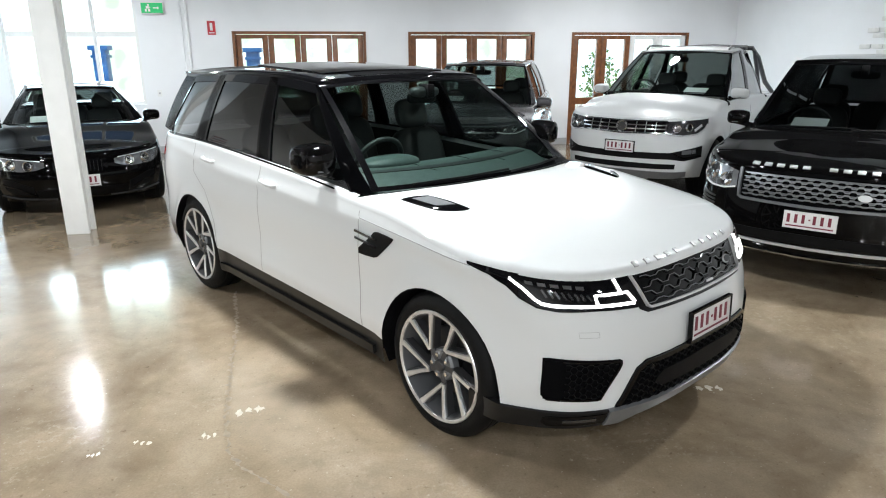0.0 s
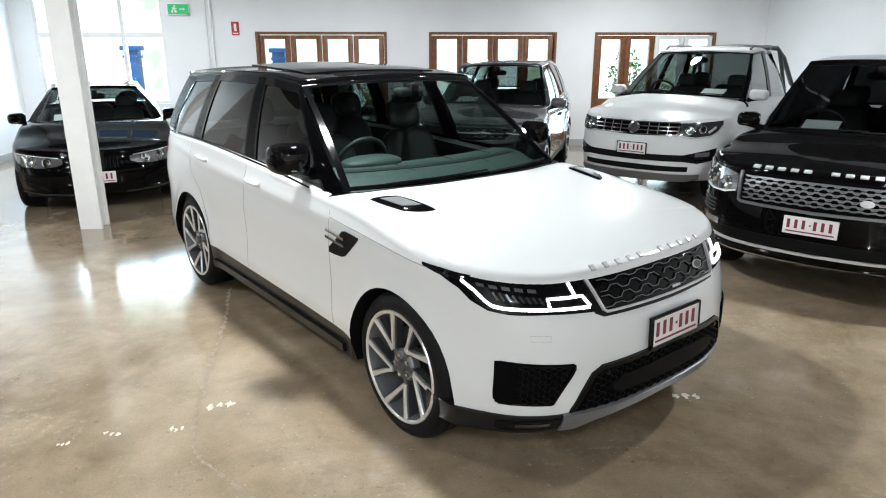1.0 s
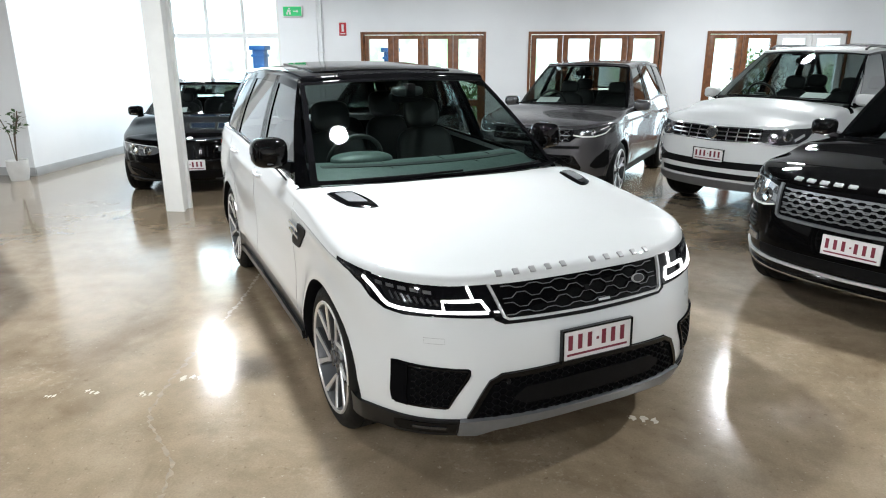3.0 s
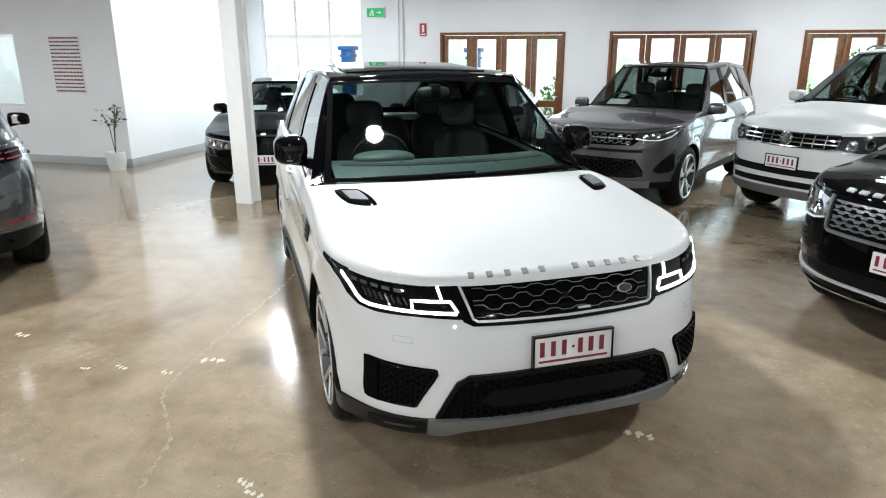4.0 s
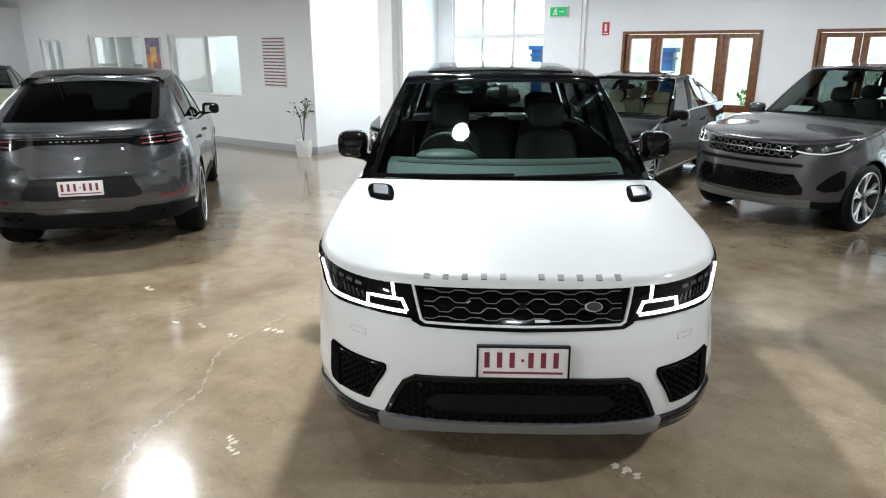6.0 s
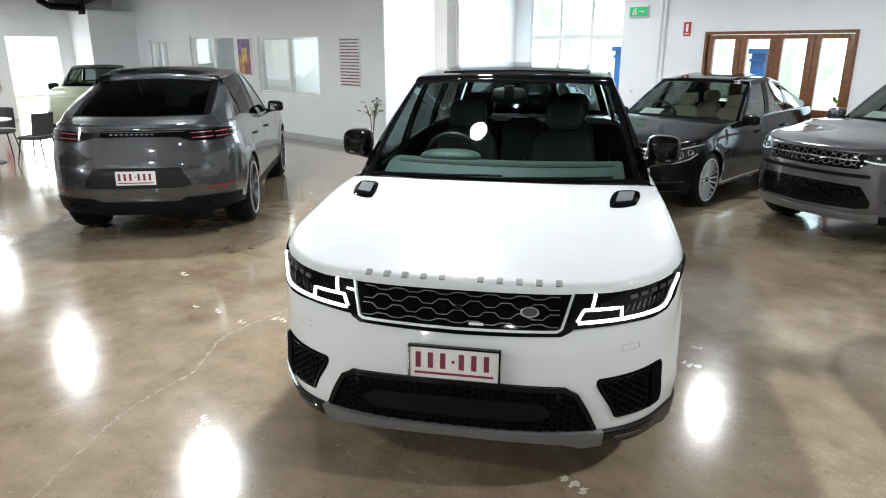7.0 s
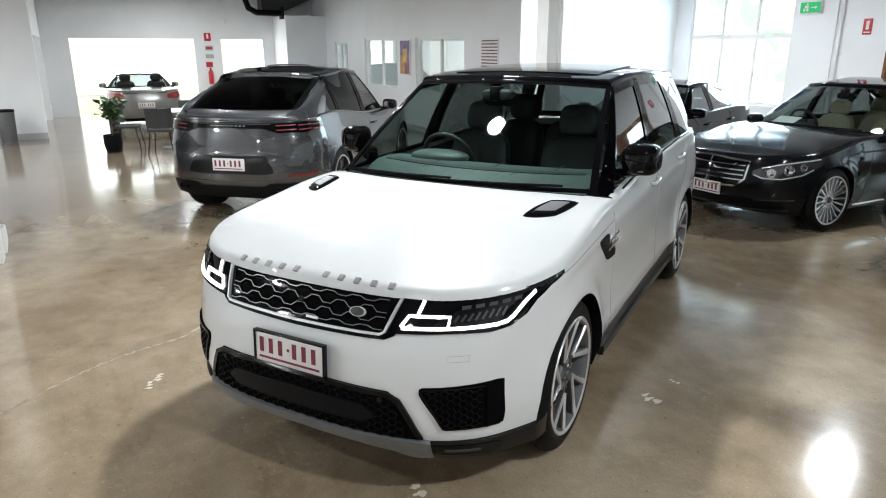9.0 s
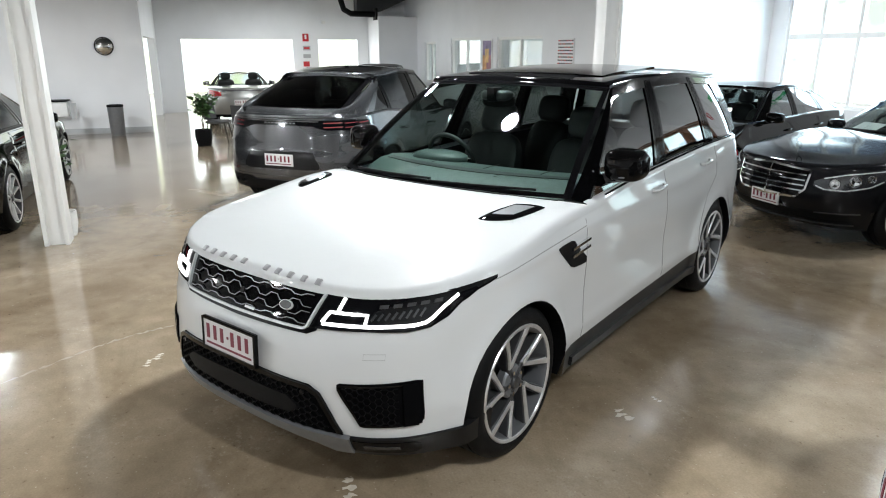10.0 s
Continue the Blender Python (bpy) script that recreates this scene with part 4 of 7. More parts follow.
# ---- the hall ----
def wall(name, along, at, a, b, top, holes=(), thick=0.2, out=1, mat=None, bottom=0.0):
    """A wall along x or y at a plane, with holes (from, to, low, high); its thickness goes to out."""
    bm = bmesh.new()
    c0, c1 = (at, at + thick) if out > 0 else (at - thick, at)
    us = sorted({a, b, *[h[0] for h in holes], *[h[1] for h in holes]})
    zs = sorted({bottom, top, *[max(bottom, h[2]) for h in holes], *[h[3] for h in holes]})
    solid = lambda i, k: 0 <= i < len(us) - 1 and 0 <= k < len(zs) - 1 and not any(h[0] < (us[i] + us[i + 1]) / 2 < h[1] and h[2] < (zs[k] + zs[k + 1]) / 2 < h[3] for h in holes)
    made = {}

    def corner(i, k, c):
        if (i, k, c) not in made:
            made[i, k, c] = bm.verts.new((us[i], (c0, c1)[c], zs[k]) if along == "x" else ((c0, c1)[c], us[i], zs[k]))
        return made[i, k, c]

    for i in range(len(us) - 1):
        for k in range(len(zs) - 1):
            if not solid(i, k):
                continue
            for c in (0, 1):
                bm.faces.new([corner(i + p, k + q, c) for p, q in ((0, 0), (1, 0), (1, 1), (0, 1))])
            for di, dk, e in ((-1, 0, ((0, 0), (0, 1))), (1, 0, ((1, 0), (1, 1))), (0, -1, ((0, 0), (1, 0))), (0, 1, ((0, 1), (1, 1)))):
                if not solid(i + di, k + dk):
                    (p, q), (r, t) = e
                    bm.faces.new([corner(i + p, k + q, 0), corner(i + r, k + t, 0), corner(i + r, k + t, 1), corner(i + p, k + q, 1)])
    bmesh.ops.recalc_face_normals(bm, faces=bm.faces)
    return solo(name, bm, mat or M_WALL, "painted plaster showroom wall", "wall", kind="structure")


CEIL = 4.6
NY, EX, WX = 13.2, 8.14, -18.3
BX, BY = -6.1, 9.32  # corner of the office block
floor = solo("floor", boxed(WX - 8, EX + 0.2, -10.7, NY + 0.2, -0.2, 0.0), M_FLOOR, "glossy brown polished concrete floor", "floor", kind="structure")
solo("ceiling", boxed(WX - 0.2, EX + 0.2, -10.7, NY + 0.2, CEIL, CEIL + 0.2), M_CEIL, "grey painted hall ceiling", "ceiling", kind="structure")
DOORS = ((-1.78, 0.55), (1.45, 3.83), (4.69, 7.05))
WIN = (-5.72, -3.45)
wall("wall_north", "x", NY, BX, EX, CEIL, [(WIN[0], WIN[1], 0.9, 3.6)] + [(a, b, 0.0, 2.14) for a, b in DOORS])
wall("wall_east", "y", EX, -10.5, NY + 0.2, CEIL)
wall("wall_south", "x", -10.5, WX, EX, CEIL, out=-1)
wall("wall_block_east", "y", BX, BY + 0.2, NY + 0.2, CEIL, out=-1)
OFFICE = ((-10.42, -8.12, 0.93, 2.18), (-13.62, -11.45, 0.93, 2.2), (-16.0, -14.95, 0.93, 2.13))
wall("wall_block_south", "x", BY, WX, BX, CEIL, OFFICE)
wall("wall_west", "y", WX, 1.45, BY, CEIL, [(2.15, 5.56, 0, 2.22), (6.37, 7.68, 0, 2.22)], out=-1)
wall("wall_corridor", "x", 1.45, WX, -13.0, CEIL, [(-17.6, -13.3, 0, 2.22)], out=-1)
wall("wall_clock", "y", -13.0, -10.5, 1.25, CEIL, out=-1)
# offices behind the windows
wall("wall_office_back", "x", NY, WX, BX - 0.2, CEIL)
wall("wall_office_west", "y", WX, BY + 0.2, NY, CEIL, out=-1)


def skirting(along, at, a, b, sg):
    bm = bmesh.new()
    c0, c1 = sorted((at, at + sg * 0.014))
    if along == "x":
        box(bm, a, b, c0, c1, 0, 0.13, bevel=0.003)
    else:
        box(bm, c0, c1, a, b, 0, 0.13, bevel=0.003)
    return solo("baseboard", bm, M_SKIRT, "grey painted skirting board", "skirting", kind="structure")


skirting("y", BX, BY, NY, 1)
skirting("x", BY, WX, BX, -1)
skirting("y", -13.0, -10.5, 1.45, 1)
for a, b in ((BX, DOORS[0][0] - 0.06), (DOORS[0][1] + 0.06, DOORS[1][0] - 0.06), (DOORS[1][1] + 0.06, DOORS[2][0] - 0.06), (DOORS[2][1] + 0.06, EX)):
    skirting("x", NY, a, b, -1)


def pillar(x, y):
    """A boxed column with rebated corners."""
    ob = thing("pillar", "white painted square steel column with rebated corners", "pillar", pose(x, y, 0), "columns of the hall")
    bm = boxed(-0.075, 0.075, -0.115, 0.115, 0, CEIL, bevel=0.006)
    part("web", bm, M_WHITE, ob)
    for sg in (1, -1):
        a, b = sorted((sg * 0.075, sg * 0.115))
        bm = boxed(-0.115, 0.115, a + 0.002, b + 0.002, 0, CEIL, bevel=0.006)
        part("flange", bm, M_WHITE, ob)
    return ob


pillar(-2.78, 7.46)
pillar(-2.86, 1.18)


def french_doors(k, a, b, white_from=99):
    """Four glazed timber leaves in a frame."""
    ob = tagged(new("door_%d" % k), "glazed folding doors in stained timber frames", "door", "doors of the hall", "structure")
    ob.matrix_world = pose(a, NY, 0)
    w = b - a
    y0, y1 = 0.02, 0.1
    fb = bmesh.new()
    box(fb, -0.05, 0, -0.02, 0.16, 0, 2.14)
    box(fb, w, w + 0.05, -0.02, 0.16, 0, 2.14)
    box(fb, -0.05, w + 0.05, -0.02, 0.16, 2.14, 2.19)
    part("door_frame", fb, M_TIMBER, ob)
    n = 4
    for i in range(n):
        mat = M_WHITE if i >= white_from else M_TIMBER
        x0, x1 = i * w / n + 0.004, (i + 1) * w / n - 0.004
        s = 0.1
        bm = bmesh.new()
        box(bm, x0, x0 + s, y0, y1, 0.01, 2.13, bevel=0.004)
        box(bm, x1 - s, x1, y0, y1, 0.01, 2.13, bevel=0.004)
        box(bm, x0 + s, x1 - s, y0 + 0.003, y1 - 0.003, 2.06, 2.13)
        box(bm, x0 + s, x1 - s, y0 + 0.003, y1 - 0.003, 0.8, 0.93)
        box(bm, x0 + s, x1 - s, y0 + 0.003, y1 - 0.003, 0.01, 0.2)
        leaf = part("door_leaf", bm, mat, ob)
        for z0, z1 in ((0.93, 2.06), (0.2, 0.8)):
            p = part("pane", boxed(x0 + s, x1 - s, 0.05, 0.056, z0, z1), M_CLEAR, leaf)
            p.visible_shadow = False
        h = bmesh.new()
        tube(h, [(x1 - 0.05, y0, 1.0), (x1 - 0.05, y0 - 0.05, 1.0), (x1 - 0.15, y0 - 0.05, 1.0)], 0.009)
        part("door_handle", h, M_SILVER, leaf)


french_doors(1, *DOORS[0])
french_doors(2, *DOORS[1])
french_doors(3, *DOORS[2], white_from=2)


def window(k, along, at, a, b, z0, z1, cols, transom=None, depth=0.2, mat=None, out=1):
    ob = tagged(new("window_%d" % k), "fixed window in a white painted frame", "window", "", "structure")
    m = pose(a, at, 0) if along == "x" else pose(at, a, 0, 0, 0, 90)
    ob.matrix_world = m
    w = b - a
    y0, y1 = (0.06, 0.13) if out > 0 else (-0.13, -0.06)
    mat = mat or M_WHITE
    bm = bmesh.new()
    box(bm, 0, w, y0 - 0.02, y1 + 0.02, z0, z0 + 0.06)
    box(bm, 0, w, y0 - 0.02, y1 + 0.02, z1 - 0.06, z1)
    box(bm, 0, 0.06, y0 - 0.02, y1 + 0.02, z0 + 0.06, z1 - 0.06)
    box(bm, w - 0.06, w, y0 - 0.02, y1 + 0.02, z0 + 0.06, z1 - 0.06)
    part("window_frame", bm, mat, ob)
    for i in range(1, cols):
        x = w * i / cols
        part("mullion", boxed(x - 0.035, x + 0.035, y0, y1, z0 + 0.06, z1 - 0.06), mat, ob)
    if transom:
        part("transom", boxed(0.06, w - 0.06, y0 - 0.01, y1 + 0.01, transom - 0.045, transom + 0.045), mat, ob)
    for i in range(cols):
        zs = [(z0 + 0.06, z1 - 0.06)] if not transom else [(z0 + 0.06, transom - 0.045), (transom + 0.045, z1 - 0.06)]
        for lo, hi in zs:
            p = part("pane", boxed(max(0.06, w * i / cols + 0.035), min(w - 0.06, w * (i + 1) / cols - 0.035), (y0 + y1) / 2 - 0.003, (y0 + y1) / 2 + 0.003, lo, hi), M_CLEAR, ob)
            p.visible_shadow = False
    return ob


window(1, "x", NY, WIN[0], WIN[1], 0.9, 3.6, 3, 2.13)
for i, (a, b, lo, hi) in enumerate(OFFICE):
    window(2 + i, "x", BY, a, b, lo, hi, 2 if b - a > 1 else 1)


# ---- the white luxury estate car in the middle ----
hero = Car(
    "suv", "white large luxury off-road estate with black roof and lit headlights", pose(1.232, 3.526, 0, 0, 0, -57.1), M_WHITEPAINT,
    wb=2.915, W=1.005, wheel_r=0.378, arch=0.416, xr=-3.25, ax=0.03, nF=2.85, rows=26, glass_top=0.91,
    ridges=((curve((-4.0, 1.17), (-3.1, 1.12), (-2.5, 1.06), (-1.74, 1.035), (-0.6, 1.005), (-0.2, 0.98), (0.3, 0.95)), 0.008, 0.035), (curve((-4, 0.7), (0.5, 0.66)), -0.009, 0.13), (curve((-3, 0.49), (0, 0.46)), 0.006, 0.04)),
    xF=curve((0.2, 0.8), (0.3, 0.875), (0.4, 0.905), (0.55, 0.908), (0.68, 0.895), (0.78, 0.865), (0.86, 0.825), (0.93, 0.78), (1.0, 0.7)),
    xR=curve((0.2, -3.75), (0.35, -3.9), (0.6, -3.96), (0.9, -3.95), (1.15, -3.9)),
    wz=curve((0.2, 0.96), (0.4, 0.978), (0.6, 0.985), (0.85, 0.985), (1.0, 0.972), (1.12, 0.945), (1.25, 0.91)),
    wx=curve((-4.0, 0.955), (-3.0, 0.99), (-1.5, 0.985), (0, 0.995), (0.6, 0.98)),
    sill=curve((-4.0, 0.36), (-3.4, 0.34), (-3.0, 0.27), (-0.4, 0.25), (0.5, 0.25), (0.9, 0.27)),
    clad=curve((-4.0, 0.48), (-3.4, 0.48), (-3.2, 0.44), (-2.6, 0.46), (-2.4, 0.435), (-0.5, 0.395), (0.4, 0.345), (0.9, 0.335)),
    ztop=curve((-4.0, 1.18), (-3.0, 1.18), (-1.5, 1.13), (-0.7, 1.08), (-0.4, 1.065), (0.0, 1.01), (0.4, 0.958), (0.75, 0.92)),
    zc=curve((-0.9, 1.17), (-0.4, 1.165), (0.1, 1.115), (0.45, 1.055), (0.65, 1.01), (0.9, 0.97)),
    edge=0.046, cowl=-0.4, cowl_bow=0.3, spine0=0.42,
    windscreen=((-0.44, 1.155, 0.848, 0.2, 0.015), (-1.25, 1.71, 0.69, 0.14, 0.035)),
    rear_window=((-3.93, 1.23, 0.8, -0.1, 0.0), (-3.74, 1.71, 0.63, -0.1, 0.04)),
    rear_margin=(0.12, 0.05),
    yroof=curve((-3.7, 0.64), (-2.2, 0.7), (-1.4, 0.69)), zroof_e=curve((-3.7, 1.65), (-2.4, 1.71), (-1.9, 1.71), (-1.4, 1.68)),
    zroof=curve((-3.8, 1.71), (-2.6, 1.75), (-1.9, 1.75), (-1.25, 1.712)),
    pillar_mat=M_GLOSSBLACK, roof_mat=M_GLOSSBLACK, clad_mat=M_TRIM,
    segments=[
        ("a_pillar", None, M_GLOSSBLACK, None, (-0.72, -1.43), 3),
        ("front_side_window", M_TINT, M_GLOSSBLACK, (-0.72, -1.43), (-1.74, -1.88), 8),
        ("b_pillar", None, M_GLOSSBLACK, (-1.74, -1.88), (-1.88, -1.99), 2),
        ("rear_side_window", M_DARKGLASS, M_GLOSSBLACK, (-1.88, -1.99), (-2.78, -2.72), 8),
        ("c_pillar", None, M_GLOSSBLACK, (-2.78, -2.72), (-2.92, -2.83), 2),
        ("quarter_window", M_DARKGLASS, M_GLOSSBLACK, (-2.92, -2.83), (-3.62, -3.36), 6),
        ("d_pillar", None, M_GLOSSBLACK, (-3.62, -3.36), "rear", 3),
    ],
)
hero.wheels("twist", 0.275, 0.975, 0.281)
F = hero.front
# front: black band, honeycomb grille with bright frame
band = hero.patch("grille_panel", F, [(-0.505, 0.86, 0.925), (-0.47, 0.79, 0.932), (-0.43, 0.771, 0.936), (0, 0.762, 0.945), (0.43, 0.771, 0.936), (0.47, 0.79, 0.932), (0.505, 0.86, 0.925)], M_GLOSSBLACK, 0.004, 0.02, nu=26)
trim_ = lambda z: (-0.42 - (z - 0.795) * 0.34, 0.42 + (z - 0.795) * 0.34)
# thin grey line over the black bars: edge glints put into colour
hexmesh(hero, "grille_mesh", F, -0.5, 0.5, 0.806, 0.914, 0.066, 0.031, 0.0032, M_MIDALLOY, 0.0125, trim_, parent=band, amp=0.3)
hexmesh(hero, "grille_mesh", F, -0.5, 0.5, 0.808, 0.912, 0.066, 0.031, 0.011, M_BLACKPAINT, 0.0095, trim_, parent=band, amp=0.3)
hero.strips("grille_frame", F, [[(-0.468, 0.926), (-0.428, 0.8), (-0.41, 0.79), (0, 0.784), (0.41, 0.79), (0.428, 0.8), (0.468, 0.926)]], 0.01, M_SATIN, 0.018, 0.016, band, "bright satin chrome grille frame")
hero.strips("grille_camera", F, [[(-0.012, 0.862), (0.012, 0.862)]], 0.022, M_BLACK, 0.018, 0.014, band)
hero.strips("grille_tag", F, [[(0.05, 0.806), (0.11, 0.806)]], 0.01, M_SATIN, 0.016, 0.006, band)
p = F(0.295, 0.858)
bm = bmesh.new()
cyl(bm, (0, 0, 0), (0, 0, 0.008), 0.03, 0.028, 24)
bm.transform(Matrix.Translation(p + hero.out(F, 0.295, 0.858) * 0.016) @ hero.out(F, 0.295, 0.858).to_track_quat("Z", "Y").to_matrix().to_4x4() @ Matrix.Diagonal((1.3, 0.72, 1, 1)))
badge_ = part("badge", bm, M_SATIN, band, "plain oval badge with dark field")
bm = cyl(bmesh.new(), (0, 0, 0.008), (0, 0, 0.0095), 0.025, 0.0245, 24)
bm.transform(Matrix.Translation(p + hero.out(F, 0.295, 0.858) * 0.016) @ hero.out(F, 0.295, 0.858).to_track_quat("Z", "Y").to_matrix().to_4x4() @ Matrix.Diagonal((1.3, 0.72, 1, 1)))
part("badge_field", bm, M_DARKALLOY, badge_)
for sg in (1, -1):
    lamp = hero.patch("headlight", F, [(sg * q, a, b) for q, a, b in ((0.47, 0.8, 0.928), (0.56, 0.808, 0.934), (0.7, 0.812, 0.941), (0.86, 0.814, 0.951), (0.95, 0.826, 0.96), (1.02, 0.862, 0.967), (1.07, 0.91, 0.971), (1.15, 0.95, 0.978), (1.29, 0.972, 0.984))], M_LENS, 0.005, 0.02, nu=22, label="smoked headlight with lit white signature strip")
    g = lambda pts: [(sg * q, z) for q, z in pts]
    hero.strips("running_light", F, [g([(1.045, 0.945), (0.995, 0.908), (0.95, 0.863), (0.925, 0.847), (0.88, 0.839), (0.7, 0.83), (0.495, 0.822)])], 0.0135, M_DRL, 0.013, 0.01, lamp, "lit white running-light strip")
    hero.strips("running_light", F, [g([(0.68, 0.834), (0.68, 0.872), (0.515, 0.868), (0.49, 0.826)]), g([(0.55, 0.872), (0.562, 0.925)])], 0.012, M_DRL, 0.013, 0.01, lamp, "lit white running-light strip")
    for i in range(8):
        hero.strips("lens_cell", F, [g([(0.7 + i * 0.028, 0.852 + i * 0.003), (0.715 + i * 0.028, 0.878 + i * 0.004)])], 0.011, M_SMOKE, 0.0085, 0.004, lamp)
    for i in range(5):
        hero.strips("lens_cell", F, [g([(0.72 + i * 0.055, 0.905 + i * 0.006), (0.755 + i * 0.055, 0.909 + i * 0.006)])], 0.014, M_DARKPLASTIC, 0.0085, 0.004, lamp)
    hero.strips("lens_rim", F, [g([(0.47, 0.802), (0.7, 0.814), (0.86, 0.816), (0.95, 0.829), (1.02, 0.864), (1.07, 0.911), (1.15, 0.95), (1.28, 0.973)])], 0.006, M_GLOSSBLACK, 0.009, 0.012, lamp)
    # side intakes: a near-black sheet painted as the shade inside, mesh laid over it
    ink = hero.patch("side_intake", F, [(sg * q, a, b) for q, a, b in ((0.593, 0.56, 0.583), (0.605, 0.535, 0.59), (0.685, 0.402, 0.594), (0.7, 0.397, 0.595), (0.92, 0.4, 0.607), (0.95, 0.425, 0.603))], M_BLACKSHADE, 0.004, 0.02, nu=18)
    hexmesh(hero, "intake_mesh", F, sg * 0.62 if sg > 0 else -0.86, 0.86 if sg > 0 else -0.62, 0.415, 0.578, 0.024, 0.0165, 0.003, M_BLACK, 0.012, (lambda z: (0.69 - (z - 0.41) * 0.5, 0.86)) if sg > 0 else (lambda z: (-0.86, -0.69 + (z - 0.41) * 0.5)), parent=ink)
    hero.patch("intake_blade", F, [(sg * q, a, b) for q, a, b in ((0.865, 0.404, 0.598), (0.94, 0.415, 0.598))], M_BLACKSHADE, 0.014, 0.02, ink)
    hero.strips("intake_edge", F, [g([(0.6, 0.573), (0.69, 0.408), (0.925, 0.408), (0.94, 0.595), (0.61, 0.583)])], 0.008, M_GLOSSBLACK, 0.011, 0.012, ink, closed=True)
    # corner lip, fog slot
    lip = hero.patch("corner_lip", F, [(sg * q, a, b) for q, a, b in ((0.62, 0.25, 0.342), (0.8, 0.25, 0.342), (1.1, 0.25, 0.345), (1.3, 0.245, 0.36))], M_TRIM, 0.014, 0.03, nu=18)
    hero.patch("fog_slot", F, [(sg * q, a, b) for q, a, b in ((0.645, 0.276, 0.33), (0.9, 0.27, 0.325), (0.93, 0.285, 0.315))], M_GLOSSBLACK, 0.017, 0.02, lip)
    hero.strips("fog_light", F, [g([(0.69, 0.303), (0.84, 0.299)])], 0.016, M_SMOKE, 0.02, 0.008, lip)
    # washer cover and parking sensors in the bumper
    hero.strips("washer_cover", F, [g([(0.7, 0.722), (0.79, 0.724), (0.79, 0.7), (0.7, 0.698)])], 0.0014, M_PALESEAM, 0.0012, 0.003, closed=True)
# the dark of the hollow is in this sheet's colour, not in depth
low = hero.patch("lower_intake", F, [(-0.605, 0.345, 0.36), (-0.51, 0.345, 0.53), (-0.46, 0.345, 0.562), (0, 0.345, 0.575), (0.46, 0.345, 0.562), (0.51, 0.345, 0.53), (0.605, 0.345, 0.36)], M_BLACKSHADE, 0.005, 0.02, nu=26)
hexmesh(hero, "lower_mesh", F, -0.5, 0.5, 0.358, 0.548, 0.03, 0.0165, 0.003, M_BLACK, 0.012, lambda z: (-0.57 + (z - 0.35) * 0.5, 0.57 - (z - 0.35) * 0.5), parent=low)
hero.patch("intake_bar", F, [(-0.4, 0.44, 0.45), (-0.35, 0.41, 0.49), (0, 0.405, 0.5), (0.35, 0.41, 0.49), (0.4, 0.44, 0.45)], M_BLACK, 0.018, 0.02, low)
hero.strips("intake_edge", F, [[(-0.595, 0.36), (-0.505, 0.525), (-0.455, 0.55), (0, 0.564), (0.455, 0.55), (0.505, 0.525), (0.595, 0.36)]], 0.022, M_GLOSSBLACK, 0.014, 0.015, low)
for q in (-0.43, 0.43):
    p, n = F(q, 0.525), hero.out(F, q, 0.525)
    part("parking_sensor", cyl(bmesh.new(), p + n * 0.01, p + n * 0.018, 0.011, 0.01, 16), M_TRIM, low)
hero.patch("skid_plate", F, [(-0.635, 0.262, 0.344), (-0.55, 0.255, 0.35), (-0.47, 0.286, 0.351), (-0.3, 0.298, 0.351), (0, 0.303, 0.351), (0.3, 0.298, 0.351), (0.47, 0.286, 0.351), (0.55, 0.255, 0.35), (0.635, 0.262, 0.344)], M_SKID, 0.024, 0.04, label="satin silver skid plate", nu=26)
hero.plate(F, 0, 0.652, off=0.035)
# a bar for each raised letter along the lip of the bonnet
for i in range(11):
    if i == 5:
        continue
    y = lerp(-0.41, 0.41, i / 10)
    c, across, along = hero.lip_point(y, 0.1)
    n = across.cross(along).normalized()
    n = n if n.z > 0 else -n
    m = Matrix.Translation(c) @ Matrix((across.cross(n), across, n)).transposed().to_4x4()
    part("bonnet_letter", boxed(-0.016, 0.014, -0.013, 0.013, -0.01, 0.007, m, 0.0015), M_LETTER, hero.root, "small satin silver letter block")
# bonnet vents
for sg in (1, -1):
    rows = []
    quad = [(-0.45, 0.83), (-0.37, 0.675), (-0.055, 0.63), (-0.16, 0.785)]

    def on(a, b, k=0.0):
        """A place on the vent, its corners drawn in to round ends."""
        a, b = 2 * a - 1, 2 * b - 1
        a, b = (1.04 * a * math.sqrt(1 - 0.3 * b * b) + 1) / 2, (1.04 * b * math.sqrt(1 - 0.3 * a * a) + 1) / 2
        x = lerp(lerp(quad[0][0], quad[1][0], b), lerp(quad[3][0], quad[2][0], b), a)
        y = lerp(lerp(quad[0][1], quad[1][1], b), lerp(quad[3][1], quad[2][1], b), a)
        return Vector((x, sg * y, hero.hood(x, y) + k))

    fr_ = sheet([[on(a / 12, b / 8, 0.003 if a in (0, 12) or b in (0, 8) else 0.011) for b in range(9)] for a in range(13)], 0.02, (0, 0, 1), sg > 0)
    bmesh.ops.recalc_face_normals(fr_, faces=fr_.faces)
    v_ = part("bonnet_vent", fr_, M_GLOSSBLACK, hero.root, "gloss black bonnet vent with silver grille insert")
    ins_ = sheet([[on(0.2 + 0.55 * a / 8, 0.22 + 0.56 * b / 6, 0.0135) for b in range(7)] for a in range(9)], 0.006, (0, 0, 1), sg > 0)
    bmesh.ops.recalc_face_normals(ins_, faces=ins_.faces)
    part("vent_insert", ins_, M_SKID, v_)
